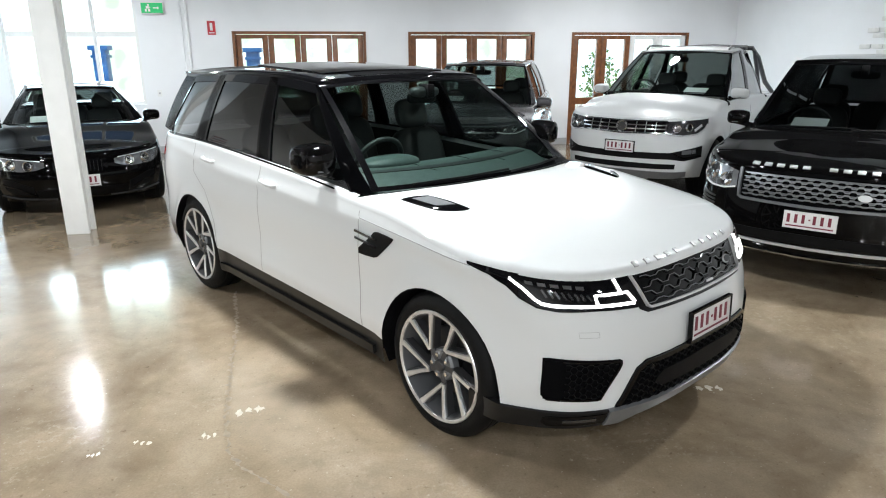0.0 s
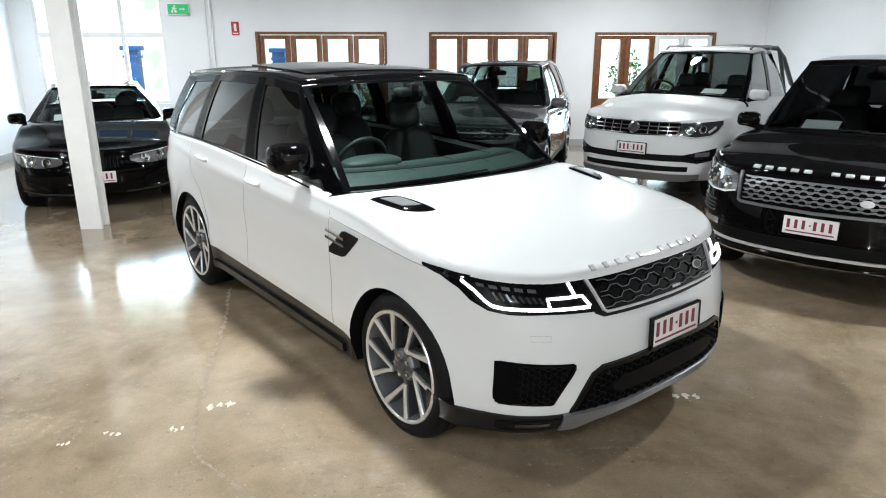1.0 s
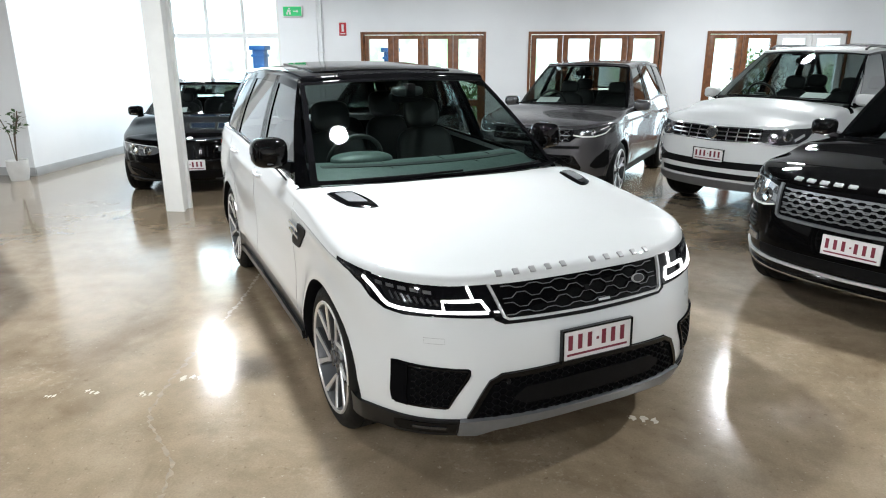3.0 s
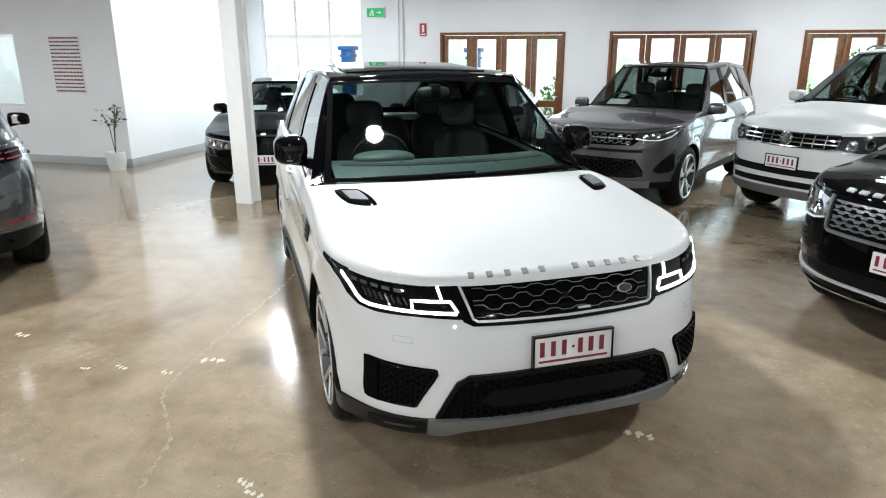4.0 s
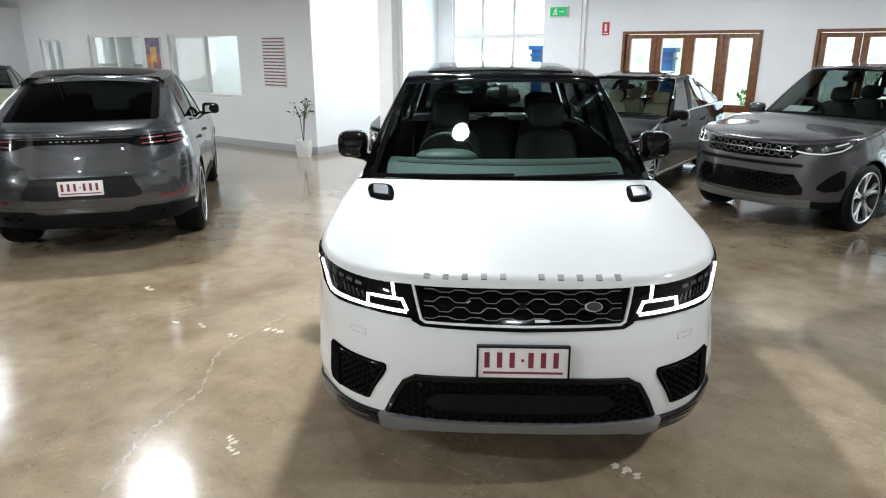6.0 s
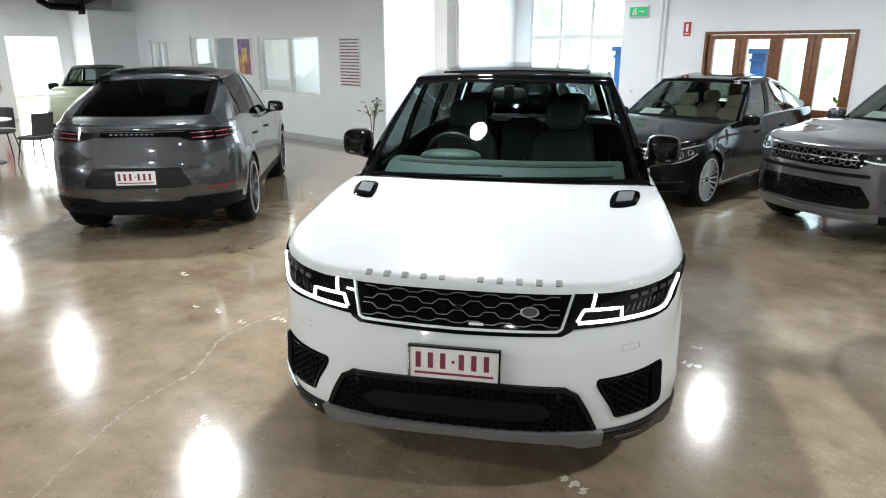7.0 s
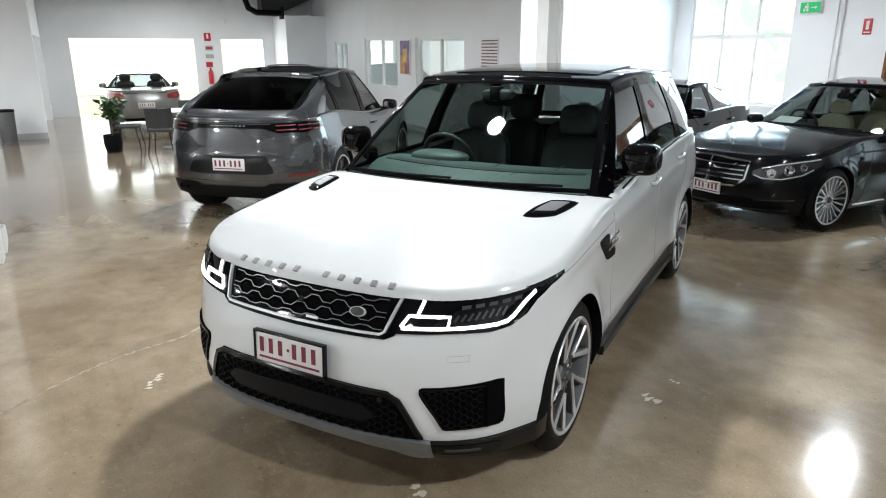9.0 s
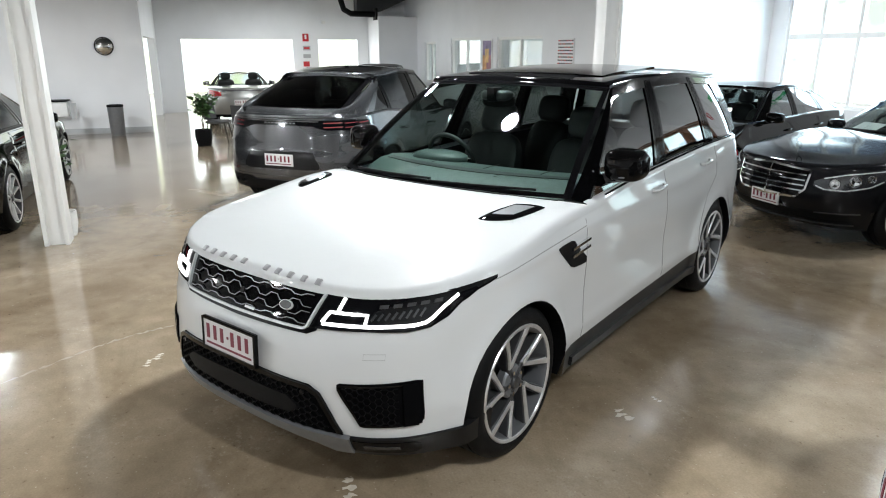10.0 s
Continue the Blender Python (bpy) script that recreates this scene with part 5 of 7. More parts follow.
# flanks
hero.seams([[(-0.6, 0.4), (-0.61, 0.7), (-0.6, 1.0), (-0.61, 1.06)], [(-1.79, 0.43), (-1.79, 0.8), (-1.78, 1.15)], [(-2.46, 0.46), (-2.5, 0.62), (-2.64, 0.86), (-2.84, 0.98), (-2.86, 1.19)], [(-0.6, 1.025), (-0.2, 0.998), (0.1, 0.975), (0.26, 0.965)]], M_PALESEAM)
hero.handle(-1.53, 1.055)
hero.handle(-2.48, 1.095)
hero.mirrors(-0.97, 1.29, 0.9, M_BLACKPAINT, (0.11, 0.102, 0.088), M_MIDALLOY)
for sg in (1, -1):
    S = hero.side(sg)
    vent = hero.patch("fender_vent", S, [(x, a, b) for x, a, b in ((-0.595, 0.832, 0.862), (-0.53, 0.832, 0.91), (-0.45, 0.838, 0.978), (-0.42, 0.85, 0.984), (-0.34, 0.92, 0.98), (-0.29, 0.965, 0.974))], M_BLACK, 0.006, 0.015, nu=8)
    for x0, z in ((-0.62, 0.948), (-0.615, 0.91)):
        hero.strips("vent_blade", S, [[(x0, z + 0.008), (x0 + 0.2, z - 0.008)]], 0.014, M_CHROME, 0.018, 0.016, vent, "bright chrome vent blade")
    hero.strips("sill_step", S, [[(-0.48, 0.3), (-2.44, 0.31)]], 0.05, M_TRIM, 0.02, 0.03)
    # tail lamp wraps round the corner
    Rr = hero.rear
    hero.patch("tail_light", Rr, [(sg * q, a, b) for q, a, b in ((0.62, 0.98, 1.12), (0.95, 1.0, 1.11), (1.1, 1.03, 1.08))], M_RED, 0.006, 0.02)
    hero.strips("window_trim", lambda x, z: Vector((x, sg * (hero.Y(x, hero.ztop(x)) - 0.02), hero.ztop(x) + 0.02 + z)), [[(-0.9, 0.012), (-3.5, 0.012)]], 0.022, M_GLOSSBLACK, 0.004, 0.012)
hero.seats(z0=0.68, head=(0.145, 0.115))
hero.dashboard(-0.54, 1.195, M_DASH, wx=-0.5, wz=-0.02, deep=1.3)
hero.inner_mirror(-1.22, 1.58)
p = hero.ws_point(0, 0.86)
part("sensor_housing", blob(bmesh.new(), (p.x - 0.07, 0, p.z - 0.02), (0.06, 0.11, 0.035), 3.2), M_DARKPLASTIC, hero.root)
hero.wipers([[hero.ws_point(-0.75 + 0.8 * t, 0.012 + 0.02 * t, 0.02) for t in (0, 0.5, 1)], [hero.ws_point(0.05 + 0.75 * t, 0.012 + 0.02 * t, 0.02) for t in (0, 0.5, 1)]])
# sunroof: black sheet painted as the shaded opening ahead, the raised glass panel behind it
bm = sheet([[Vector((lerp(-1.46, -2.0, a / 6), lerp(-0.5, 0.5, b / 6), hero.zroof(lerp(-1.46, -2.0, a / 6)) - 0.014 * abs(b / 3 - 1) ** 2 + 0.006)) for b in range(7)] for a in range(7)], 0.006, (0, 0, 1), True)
part("sunroof_opening_shade", bm, M_BLACKSHADE, hero.root)
bm = sheet([[Vector((lerp(-1.62, -2.5, a / 8), lerp(-0.53, 0.53, b / 6), hero.zroof(lerp(-1.62, -2.5, a / 8)) - 0.014 * abs(b / 3 - 1) ** 2 + 0.016 + 0.028 * a / 8)) for b in range(7)] for a in range(9)], 0.016, (0, 0, 1), True)
part("sunroof", bm, M_BLACKPAINT, hero.root, "tilted black glass sunroof panel")
bm = bmesh.new()
box(bm, -3.2, -3.05, -0.02, 0.02, 1.72, 1.775, bevel=0.012)
part("roof_aerial", bm, M_GLOSSBLACK, hero.root)
bm = boxed(-3.8, -3.6, -0.58, 0.58, 1.68, 1.702, bevel=0.01)
part("rear_spoiler", bm, M_GLOSSBLACK, hero.root)


# ---- the other cars ----
def make_car(name, label, m, paint, wb, W, fo, ro, lip, cowl_z, belt, belt_r, roof_z, ws, rw, rear_top, wheel_r, arch, deck=None, sill=0.24, body_kind="hatch", tuck=0.0, nF=2.5, glass_side=None, glass_rear=None,
             roof_mat=None, pillar_mat=None, seat_mat=None, roof_w=0.66, clad=None, clad_mat=None, frame_mat=None, b_at=None, c_at=None, flare=0.018, group="parked cars", ws_y=(0.8, 0.62), xc=0.1, boot=None, rear_margin=(0.06, 0.05), c_end=None, glass_front=None, rear_frame=None):
    """ws: (base x, top x); rw: (base x, top x, base z, top z). A car whose flanks follow the common pattern."""
    tail = -wb - ro
    gs = glass_side or M_SIDETINT
    gr = glass_rear or gs
    fm = frame_mat or M_GLOSSBLACK
    bx = b_at or (ws[1] - 0.42)
    cx = c_at or (bx - 0.95)
    top = lambda x: np.interp(x, [rw[1], ws[1]], [0, 1])
    zt = [(tail, belt_r - 0.06), (-wb, belt_r - 0.03), (-1.5, belt - 0.02), (ws[0] + 0.1, belt - 0.045), (0.05, lip + (belt - lip) * 0.45 - 0.05), (fo * 0.55, lip - 0.03), (fo - 0.1, lip - 0.06)]
    zcp = [(tail, (deck or belt_r) - 0.04), (rw[0] - 0.02, deck or belt_r), (rw[0] + 0.3, cowl_z), (ws[0], cowl_z), (0.0, lerp(lip, cowl_z, 0.62)), (fo * 0.5, lerp(lip, cowl_z, 0.3)), (fo * 0.75, lip + 0.02), (fo, lip - 0.03)]
    segs = [("a_pillar", None, pillar_mat or paint, None, (ws[0] - 0.42, ws[1] - 0.2), 3)]
    ce = c_end or (rw[0] + 0.32, rw[1] + 0.02)
    segs += [("front_side_window", gs, fm, (ws[0] - 0.42, ws[1] - 0.2), (bx, bx - 0.1), 7), ("b_pillar", None, M_GLOSSBLACK, (bx, bx - 0.1), (bx - 0.09, bx - 0.19), 2)]
    if cx > ce[0] + 0.25:
        segs += [("rear_side_window", gr, fm, (bx - 0.09, bx - 0.19), (cx, cx - 0.02), 7), ("c_pillar", None, M_GLOSSBLACK, (cx, cx - 0.02), (cx - 0.07, cx - 0.08), 2), ("quarter_window", gr, fm, (cx - 0.07, cx - 0.08), ce, 5)]
    else:
        segs += [("rear_side_window", gr, fm, (bx - 0.09, bx - 0.19), ce, 8)]
    segs.append(("d_pillar", None, pillar_mat or paint, ce, "rear", 4))
    xm = (ws[1] + rw[1]) / 2
    return Car(
        name, label, m, paint, wb=wb, W=W, wheel_r=wheel_r, arch=arch, xr=tail + 0.7, nF=nF, nR=3.0, xc=xc,
        xF=curve((0.2, fo - 0.14), (0.34, fo - 0.03), (0.5, fo), (lip - 0.22, fo - 0.015), (lip - 0.08, fo - 0.05 - tuck), (lip, fo - 0.1 - tuck), (lip + 0.1, fo - 0.2 - tuck)),
        xR=curve((0.2, tail + 0.16), (0.4, tail + 0.03), (0.6, tail), (0.74, tail + 0.004), (0.79, tail + 0.03), (0.9, tail + 0.045), (belt_r, tail + 0.1)),
        wz=curve((0.2, 0.92), (0.42, 0.965), (0.62, 0.985), (belt - 0.22, 0.985), (belt - 0.08, 0.965), (belt, 0.94), (belt + 0.15, 0.9)),
        wx=curve((tail, 0.94), (-wb, 0.985), (-1.4, 0.98), (0, 0.99), (0.6, 0.975)),
        sill=curve((tail, sill + 0.1), (-wb - 0.3, sill + 0.07), (-wb + 0.3, sill), (0.3, sill), (fo, sill + 0.02)),
        clad=clad, clad_mat=clad_mat, ztop=curve(*zt), zc=curve(*sorted(zcp)), edge=0.05, cowl=ws[0] + 0.03, cowl_bow=0.34, spine0=fo * 0.48, boot=boot, spine1=tail + 0.35, flare=flare,
        windscreen=((ws[0], cowl_z - 0.015, ws_y[0], 0.3, 0.03), (ws[1], roof_z - 0.065, ws_y[1], 0.16, 0.03)),
        rear_window=((rw[0], rw[2], ws_y[0] - 0.06, -0.12, 0.0), (rw[1], rw[3], ws_y[1] - 0.04, -0.14, 0.03)), rear_margin=rear_margin,
        yroof=curve((rw[1], roof_w - 0.05), (xm, roof_w + 0.01), (ws[1] - 0.1, roof_w - 0.02)),
        zroof_e=curve((rw[1] - 0.05, rw[3] - 0.03), (lerp(rw[1], xm, 0.5), roof_z - 0.075 - (roof_z - 0.04 - rw[3]) * 0.35), (xm, roof_z - 0.06), (ws[1] - 0.16, roof_z - 0.1)),
        zroof=curve((rw[1] - 0.05, rw[3] + 0.005), (lerp(rw[1], xm, 0.5), roof_z - 0.015 - (roof_z - 0.04 - rw[3]) * 0.3), (xm, roof_z), (ws[1], roof_z - 0.06)),
        pillar_mat=pillar_mat, roof_mat=roof_mat, glass_back=gr, glass_front=glass_front or M_SCREEN, rear_frame=rear_frame, seat_mat=seat_mat, segments=segs)


def fit_out(c, mirror_z, mirror_mat, rim, handle_z, seats_at=(-1.4, -2.3), seat_z=0.55, seams=(), dash=True, mirror_x=None):
    c.mirrors(mirror_x or c.cowl - 0.42, mirror_z, c.W - 0.09, mirror_mat, (0.085, 0.11, 0.07))
    c.handle(-1.38, handle_z)
    c.handle(-2.32, handle_z + 0.02)
    c.seats(seats_at, seat_z)
    if dash:
        c.dashboard(c.cowl - 0.12, c.zc(c.cowl) - 0.05, M_LEATHER)
    c.inner_mirror(c.windscreen[1][0] + 0.02, c.windscreen[1][1] - 0.12)
    if seams:
        c.seams(list(seams))
    c.wipers([[c.ws_point(-0.7 + 0.8 * t, 0.015 + 0.02 * t, 0.02) for t in (0, 0.5, 1)], [c.ws_point(0.05 + 0.7 * t, 0.015 + 0.02 * t, 0.02) for t in (0, 0.5, 1)]])


def lamp_pair(c, f, name, keys, mat, off=0.006, label="", cells=()):
    made = []
    for sg in (1, -1):
        l = c.patch(name, f, [(sg * q, a, b) for q, a, b in keys], mat, off, 0.02, label=label)
        for q, z, r in cells:
            p, n = f(sg * q, z), c.out(f, sg * q, z)
            bm = lathe(bmesh.new(), [(0.001, 0.004), (r * 0.6, 0.007), (r * 0.75, 0.0), (r * 0.9, 0.008), (r, 0.0)], 24)
            bm.transform(Matrix.Translation(p + n * (off + 0.001)) @ n.to_track_quat("Y", "Z").to_matrix().to_4x4())
            part("reflector", bm, M_CHROME, l)
        made.append(l)
    return made


# grey mid-size family off-roader with black honeycomb grille
disc = make_car("suv", "grey metallic family off-road car with black grille, parked nose out", pose(1.77, 9.11, 0, 0, 0, -112), M_LIGHTGREY, 2.741, 0.95, 0.87, 0.98, 0.99, 1.15, 1.1, 1.17, 1.727, (-0.42, -1.22), (-3.62, -3.35, 1.2, 1.63), None, 0.37, 0.41,
                sill=0.27, clad=curve((-4, 0.4), (0.9, 0.36)), roof_w=0.64, c_at=-2.62)
disc.wheels("split", 0.25, 0.93, 0.265)
fit_out(disc, 1.14, M_LIGHTGREY, 0, 0.93, (-1.4, -2.3), 0.6, [[(-0.5, 0.38), (-0.55, 1.0)], [(-1.62, 0.38), (-1.65, 1.05)], [(-2.34, 0.45), (-2.55, 0.85), (-2.6, 1.1)]])
F = disc.front
g_ = disc.patch("grille", F, [(-0.58, 0.86, 0.92), (-0.5, 0.8, 0.95), (0, 0.79, 0.955), (0.5, 0.8, 0.95), (0.58, 0.86, 0.92)], M_GLOSSBLACK, 0.006, 0.02, nu=22)
hexmesh(disc, "grille_mesh", F, -0.5, 0.5, 0.82, 0.935, 0.05, 0.034, 0.006, M_DARKALLOY, 0.018, parent=g_)
disc.strips("grille_bar", F, [[(-0.52, 0.945), (0.52, 0.945)], [(-0.5, 0.875), (0.5, 0.875)]], 0.01, M_MIDALLOY, 0.018, 0.014, g_)
lamp_pair(disc, F, "headlight", ((0.51, 0.87, 0.935), (0.62, 0.85, 0.952), (0.8, 0.85, 0.97), (0.97, 0.885, 0.99), (1.1, 0.95, 1.002), (1.18, 0.985, 1.005)), M_SMOKE, label="slim headlight with pale strip", cells=((0.64, 0.9, 0.034), (0.78, 0.912, 0.038)))
for sg in (1, -1):
    disc.strips("running_light", F, [[(sg * 0.53, 0.88), (sg * 0.64, 0.862), (sg * 0.8, 0.862), (sg * 0.96, 0.896), (sg * 1.06, 0.95)], [(sg * 0.88, 0.94), (sg * 1.02, 0.975)]], 0.014, M_PAPER, 0.012, 0.01)
    disc.patch("side_intake", F, [(sg * q, a, b) for q, a, b in ((0.78, 0.5, 0.53), (0.86, 0.47, 0.62), (1.0, 0.48, 0.7), (1.06, 0.52, 0.68))], M_BLACK, 0.005, 0.02)
disc.strips("upper_slot", F, [[(-0.62, 0.735), (0.62, 0.735)]], 0.035, M_BLACK, 0.006, 0.012)
l_ = disc.patch("lower_intake", F, [(-0.66, 0.44, 0.5), (-0.55, 0.42, 0.64), (0, 0.41, 0.65), (0.55, 0.42, 0.64), (0.66, 0.44, 0.5)], M_GLOSSBLACK, 0.006, 0.02, nu=22)
hexmesh(disc, "intake_mesh", F, -0.55, 0.55, 0.44, 0.62, 0.05, 0.03, 0.005, M_BLACK, 0.013, parent=l_)
disc.patch("skid_plate", F, [(-0.75, 0.3, 0.38), (0, 0.3, 0.37), (0.75, 0.3, 0.38)], M_SILVER, 0.02, 0.03, nu=20)
lamp_pair(disc, disc.rear, "tail_light", ((0.6, 0.95, 1.08), (0.9, 0.96, 1.07)), M_RED)
disc.paper(-0.45, 0.02)

# white double-cab pick-up
ute = make_car("pickup_truck", "white double-cab pick-up truck with chrome grille and sports bar", pose(4.17, 8.63, 0, 0, 0, -136), M_WHITEPAINT, 3.095, 0.965, 0.9, 1.22, 1.08, 1.31, 1.2, 1.18, 1.92, (-0.24, -1.12), (-2.6, -2.42, 1.22, 1.85), None, 0.385, 0.44,
               sill=0.34, roof_w=0.64, nF=2.9, c_end=(-2.52, -2.36), b_at=-1.6, boot=-2.62, deck=1.12, ws_y=(0.86, 0.67), c_at=-2.5)
ute.wheels("five", 0.26, 0.94, 0.24)
fit_out(ute, 1.31, M_WHITEPAINT, 0, 0.98, (-1.35, -2.1), 0.72, [[(-0.55, 0.42), (-0.58, 1.05)], [(-1.58, 0.42), (-1.6, 1.1)], [(-2.45, 0.5), (-2.55, 1.1)]])
F = ute.front
# flat backing, its near-black colour standing for shade behind the bars
g_ = ute.patch("grille", F, [(-0.56, 0.93, 1.03), (-0.5, 0.89, 1.035), (0, 0.87, 1.045), (0.5, 0.89, 1.035), (0.56, 0.93, 1.03)], M_BLACKSHADE, 0.006, 0.02, nu=20)
for z, w in ((0.895, 0.53), (0.94, 0.54), (0.985, 0.55), (1.03, 0.55)):
    ute.strips("grille_bar", F, [[(-w, z), (0, z - 0.008), (w, z)]], 0.014, M_CHROME, 0.02, 0.016, g_, "chrome grille bar")
for q in (-0.42, -0.3, -0.18, 0.18, 0.3, 0.42):
    ute.strips("grille_upright", F, [[(q, 0.885), (q, 1.03)]], 0.008, M_MIDALLOY, 0.016, 0.012, g_)
p, n = F(0, 0.96), ute.out(F, 0, 0.96)
bm = lathe(bmesh.new(), [(0.001, 0.0), (0.05, 0.0), (0.056, 0.012), (0.07, 0.014), (0.077, 0.0)], 28)
bm.transform(Matrix.Translation(p + n * 0.024) @ n.to_track_quat("Y", "Z").to_matrix().to_4x4())
part("badge", bm, M_CHROME, g_, "plain round chrome badge")
lamp_pair(ute, F, "headlight", ((0.53, 0.89, 1.03), (0.62, 0.87, 1.038), (0.75, 0.86, 1.045), (0.95, 0.88, 1.055), (1.06, 0.93, 1.06), (1.13, 1.0, 1.063)), M_SMOKE, label="smoked headlight with chrome reflectors", cells=((0.67, 0.955, 0.052), (0.82, 0.965, 0.05)))
for sg in (1, -1):
    ute.strips("lamp_strip", F, [[(sg * 0.55, 0.895), (sg * 0.63, 0.877), (sg * 0.76, 0.868), (sg * 0.95, 0.89), (sg * 1.05, 0.938), (sg * 1.11, 1.0)]], 0.012, M_SATIN, 0.012, 0.01)
    ute.strips("lamp_strip", F, [[(sg * 0.9, 0.93), (sg * 1.0, 0.99)]], 0.03, M_SATIN, 0.01, 0.008)
ute.plate(F, 0, 0.71)
ute.patch("lower_intake", F, [(-1.06, 0.6, 0.74), (-0.8, 0.56, 0.7), (-0.62, 0.58, 0.66), (0, 0.57, 0.65), (0.62, 0.58, 0.66), (0.8, 0.56, 0.7), (1.06, 0.6, 0.74)], M_BLACK, 0.006, 0.02, nu=22)
ute.patch("lower_slot", F, [(-0.7, 0.46, 0.52), (0, 0.45, 0.52), (0.7, 0.46, 0.52)], M_BLACK, 0.006, 0.02, nu=20)
lamp_pair(ute, F, "fog_light", ((0.76, 0.64, 0.69), (0.95, 0.65, 0.7)), M_CLEARLENS, 0.012)
for sg in (1, -1):
    ute.strips("chrome_strip", F, [[(sg * 0.66, 0.655), (sg * 0.78, 0.6), (sg * 1.02, 0.62)]], 0.012, M_CHROME, 0.016, 0.014)
ute.patch("skid_plate", F, [(-0.85, 0.37, 0.43), (-0.7, 0.34, 0.425), (0, 0.33, 0.425), (0.7, 0.34, 0.425), (0.85, 0.37, 0.43)], M_SILVER, 0.016, 0.03, nu=18)
ute.paper(0.5, 0.02)
bm = bmesh.new()
for sg in (1, -1):
    tube(bm, [(-3.6, sg * 0.78, 1.18), (-3.25, sg * 0.72, 1.36), (-2.85, sg * 0.66, 1.75), (-2.68, sg * 0.6, 1.89), (-2.66, 0, 1.92)], 0.036, 10)
    tube(bm, [(-2.8, sg * 0.76, 1.18), (-2.78, sg * 0.68, 1.56), (-2.72, sg * 0.62, 1.85)], 0.03, 10)
part("sports_bar", bm, M_DARKALLOY, ute.root, "dark tubular sports bar behind the cab")
for sg in (1, -1):
    bm = tube(bmesh.new(), [(-1.35, sg * 0.6, 1.88), (-1.45, sg * 0.6, 1.92), (-2.3, sg * 0.6, 1.92), (-2.4, sg * 0.58, 1.88)], 0.016)
    part("roof_rail", bm, M_DARKALLOY, ute.root)

# black full-size luxury off-roader
lux = make_car("suv", "black full-size luxury off-road car with silver honeycomb grille", pose(4.205, 5.095, 0, 0, 0, -136), M_BLACKPAINT, 2.922, 0.99, 0.88, 1.1, 1.02, 1.19, 1.13, 1.17, 1.835, (-0.36, -1.18), (-3.85, -3.62, 1.2, 1.74), None, 0.39, 0.43,
               sill=0.28, roof_w=0.68, nF=2.9, ws_y=(0.84, 0.67), c_at=-2.75, roof_mat=M_BLACKPAINT, glass_side=M_BLACKGLASS, glass_front=M_DEEPSCREEN)
lux.wheels("ten", 0.275, 0.965, 0.28)
fit_out(lux, 1.22, M_BLACKPAINT, 0, 1.0, (-1.4, -2.35), 0.68, [[(-0.52, 0.4), (-0.56, 1.05)], [(-1.72, 0.4), (-1.74, 1.1)]])
F = lux.front
# shade between the mesh bars is painted as this near-black panel
g_ = lux.patch("grille", F, [(-0.56, 0.74, 0.955), (0, 0.72, 0.97), (0.56, 0.74, 0.955)], M_BLACKSHADE, 0.006, 0.02, nu=22)
hexmesh(lux, "grille_mesh", F, -0.53, 0.53, 0.765, 0.93, 0.042, 0.036, 0.01, M_SILVER, 0.018, parent=g_, amp=0.22)
for z in (0.768, 0.801, 0.834, 0.867, 0.9, 0.933):
    lux.strips("grille_bar", F, [[(-0.53, z), (0.53, z)]], 0.007, M_MIDALLOY, 0.014, 0.01, g_)
lux.strips("grille_frame", F, [[(-0.565, 0.96), (-0.555, 0.745), (-0.53, 0.73), (0, 0.718), (0.53, 0.73), (0.555, 0.745), (0.565, 0.96)]], 0.022, M_SILVER, 0.022, 0.02, g_, "satin silver grille frame")
p, n = F(0.33, 0.83), lux.out(F, 0.33, 0.83)
bm = cyl(bmesh.new(), (0, 0, 0), (0, 0, 0.008), 0.036, 0.034, 24)
bm.transform(Matrix.Translation(p + n * 0.02) @ n.to_track_quat("Z", "Y").to_matrix().to_4x4() @ Matrix.Diagonal((1.3, 0.72, 1, 1)))
part("badge", bm, M_SATIN, g_, "plain oval badge")
lamp_pair(lux, F, "headlight", ((0.59, 0.8, 0.93), (0.7, 0.775, 0.955), (0.85, 0.775, 0.97), (1.02, 0.8, 0.985), (1.12, 0.86, 0.99), (1.18, 0.92, 0.99)), M_CLEARLENS, label="clear headlight with round chrome reflectors", cells=((0.7, 0.85, 0.06), (0.87, 0.9, 0.072), (1.0, 0.84, 0.035)))
for sg in (1, -1):
    lux.strips("lamp_strip", F, [[(sg * 0.6, 0.805), (sg * 0.7, 0.783), (sg * 0.85, 0.782), (sg * 1.0, 0.803), (sg * 1.1, 0.86)]], 0.012, M_PAPER, 0.014, 0.01)
for i in range(11):
    if i == 5:
        continue
    y = lerp(-0.46, 0.46, i / 10)
    c, across, along = lux.lip_point(y, 0.1)
    n = across.cross(along).normalized()
    n = n if n.z > 0 else -n
    m = Matrix.Translation(c) @ Matrix((across.cross(n), across, n)).transposed().to_4x4()
    part("bonnet_letter", boxed(-0.018, 0.016, -0.027, 0.027, -0.01, 0.008, m, 0.002), M_SATIN, lux.root, "small satin silver letter block")
lux.plate(F, 0, 0.615, frame=False)
for sg in (1, -1):
    for i in range(4):
        lux.strips("corner_slat", F, [[(sg * 0.8, 0.6 + i * 0.03), (sg * 1.1, 0.61 + i * 0.03)]], 0.012, M_DARKALLOY, 0.012, 0.014)
    lamp_pair(lux, F, "fog_light", ((0.74, 0.5, 0.55), (0.98, 0.5, 0.55)), M_CLEARLENS, 0.01) if sg > 0 else None
lux.strips("bumper_strip", F, [[(-1.2, 0.44), (-0.6, 0.4), (0, 0.39), (0.6, 0.4), (1.2, 0.44)]], 0.018, M_SATIN, 0.016, 0.016, label="bright chrome bumper strip")
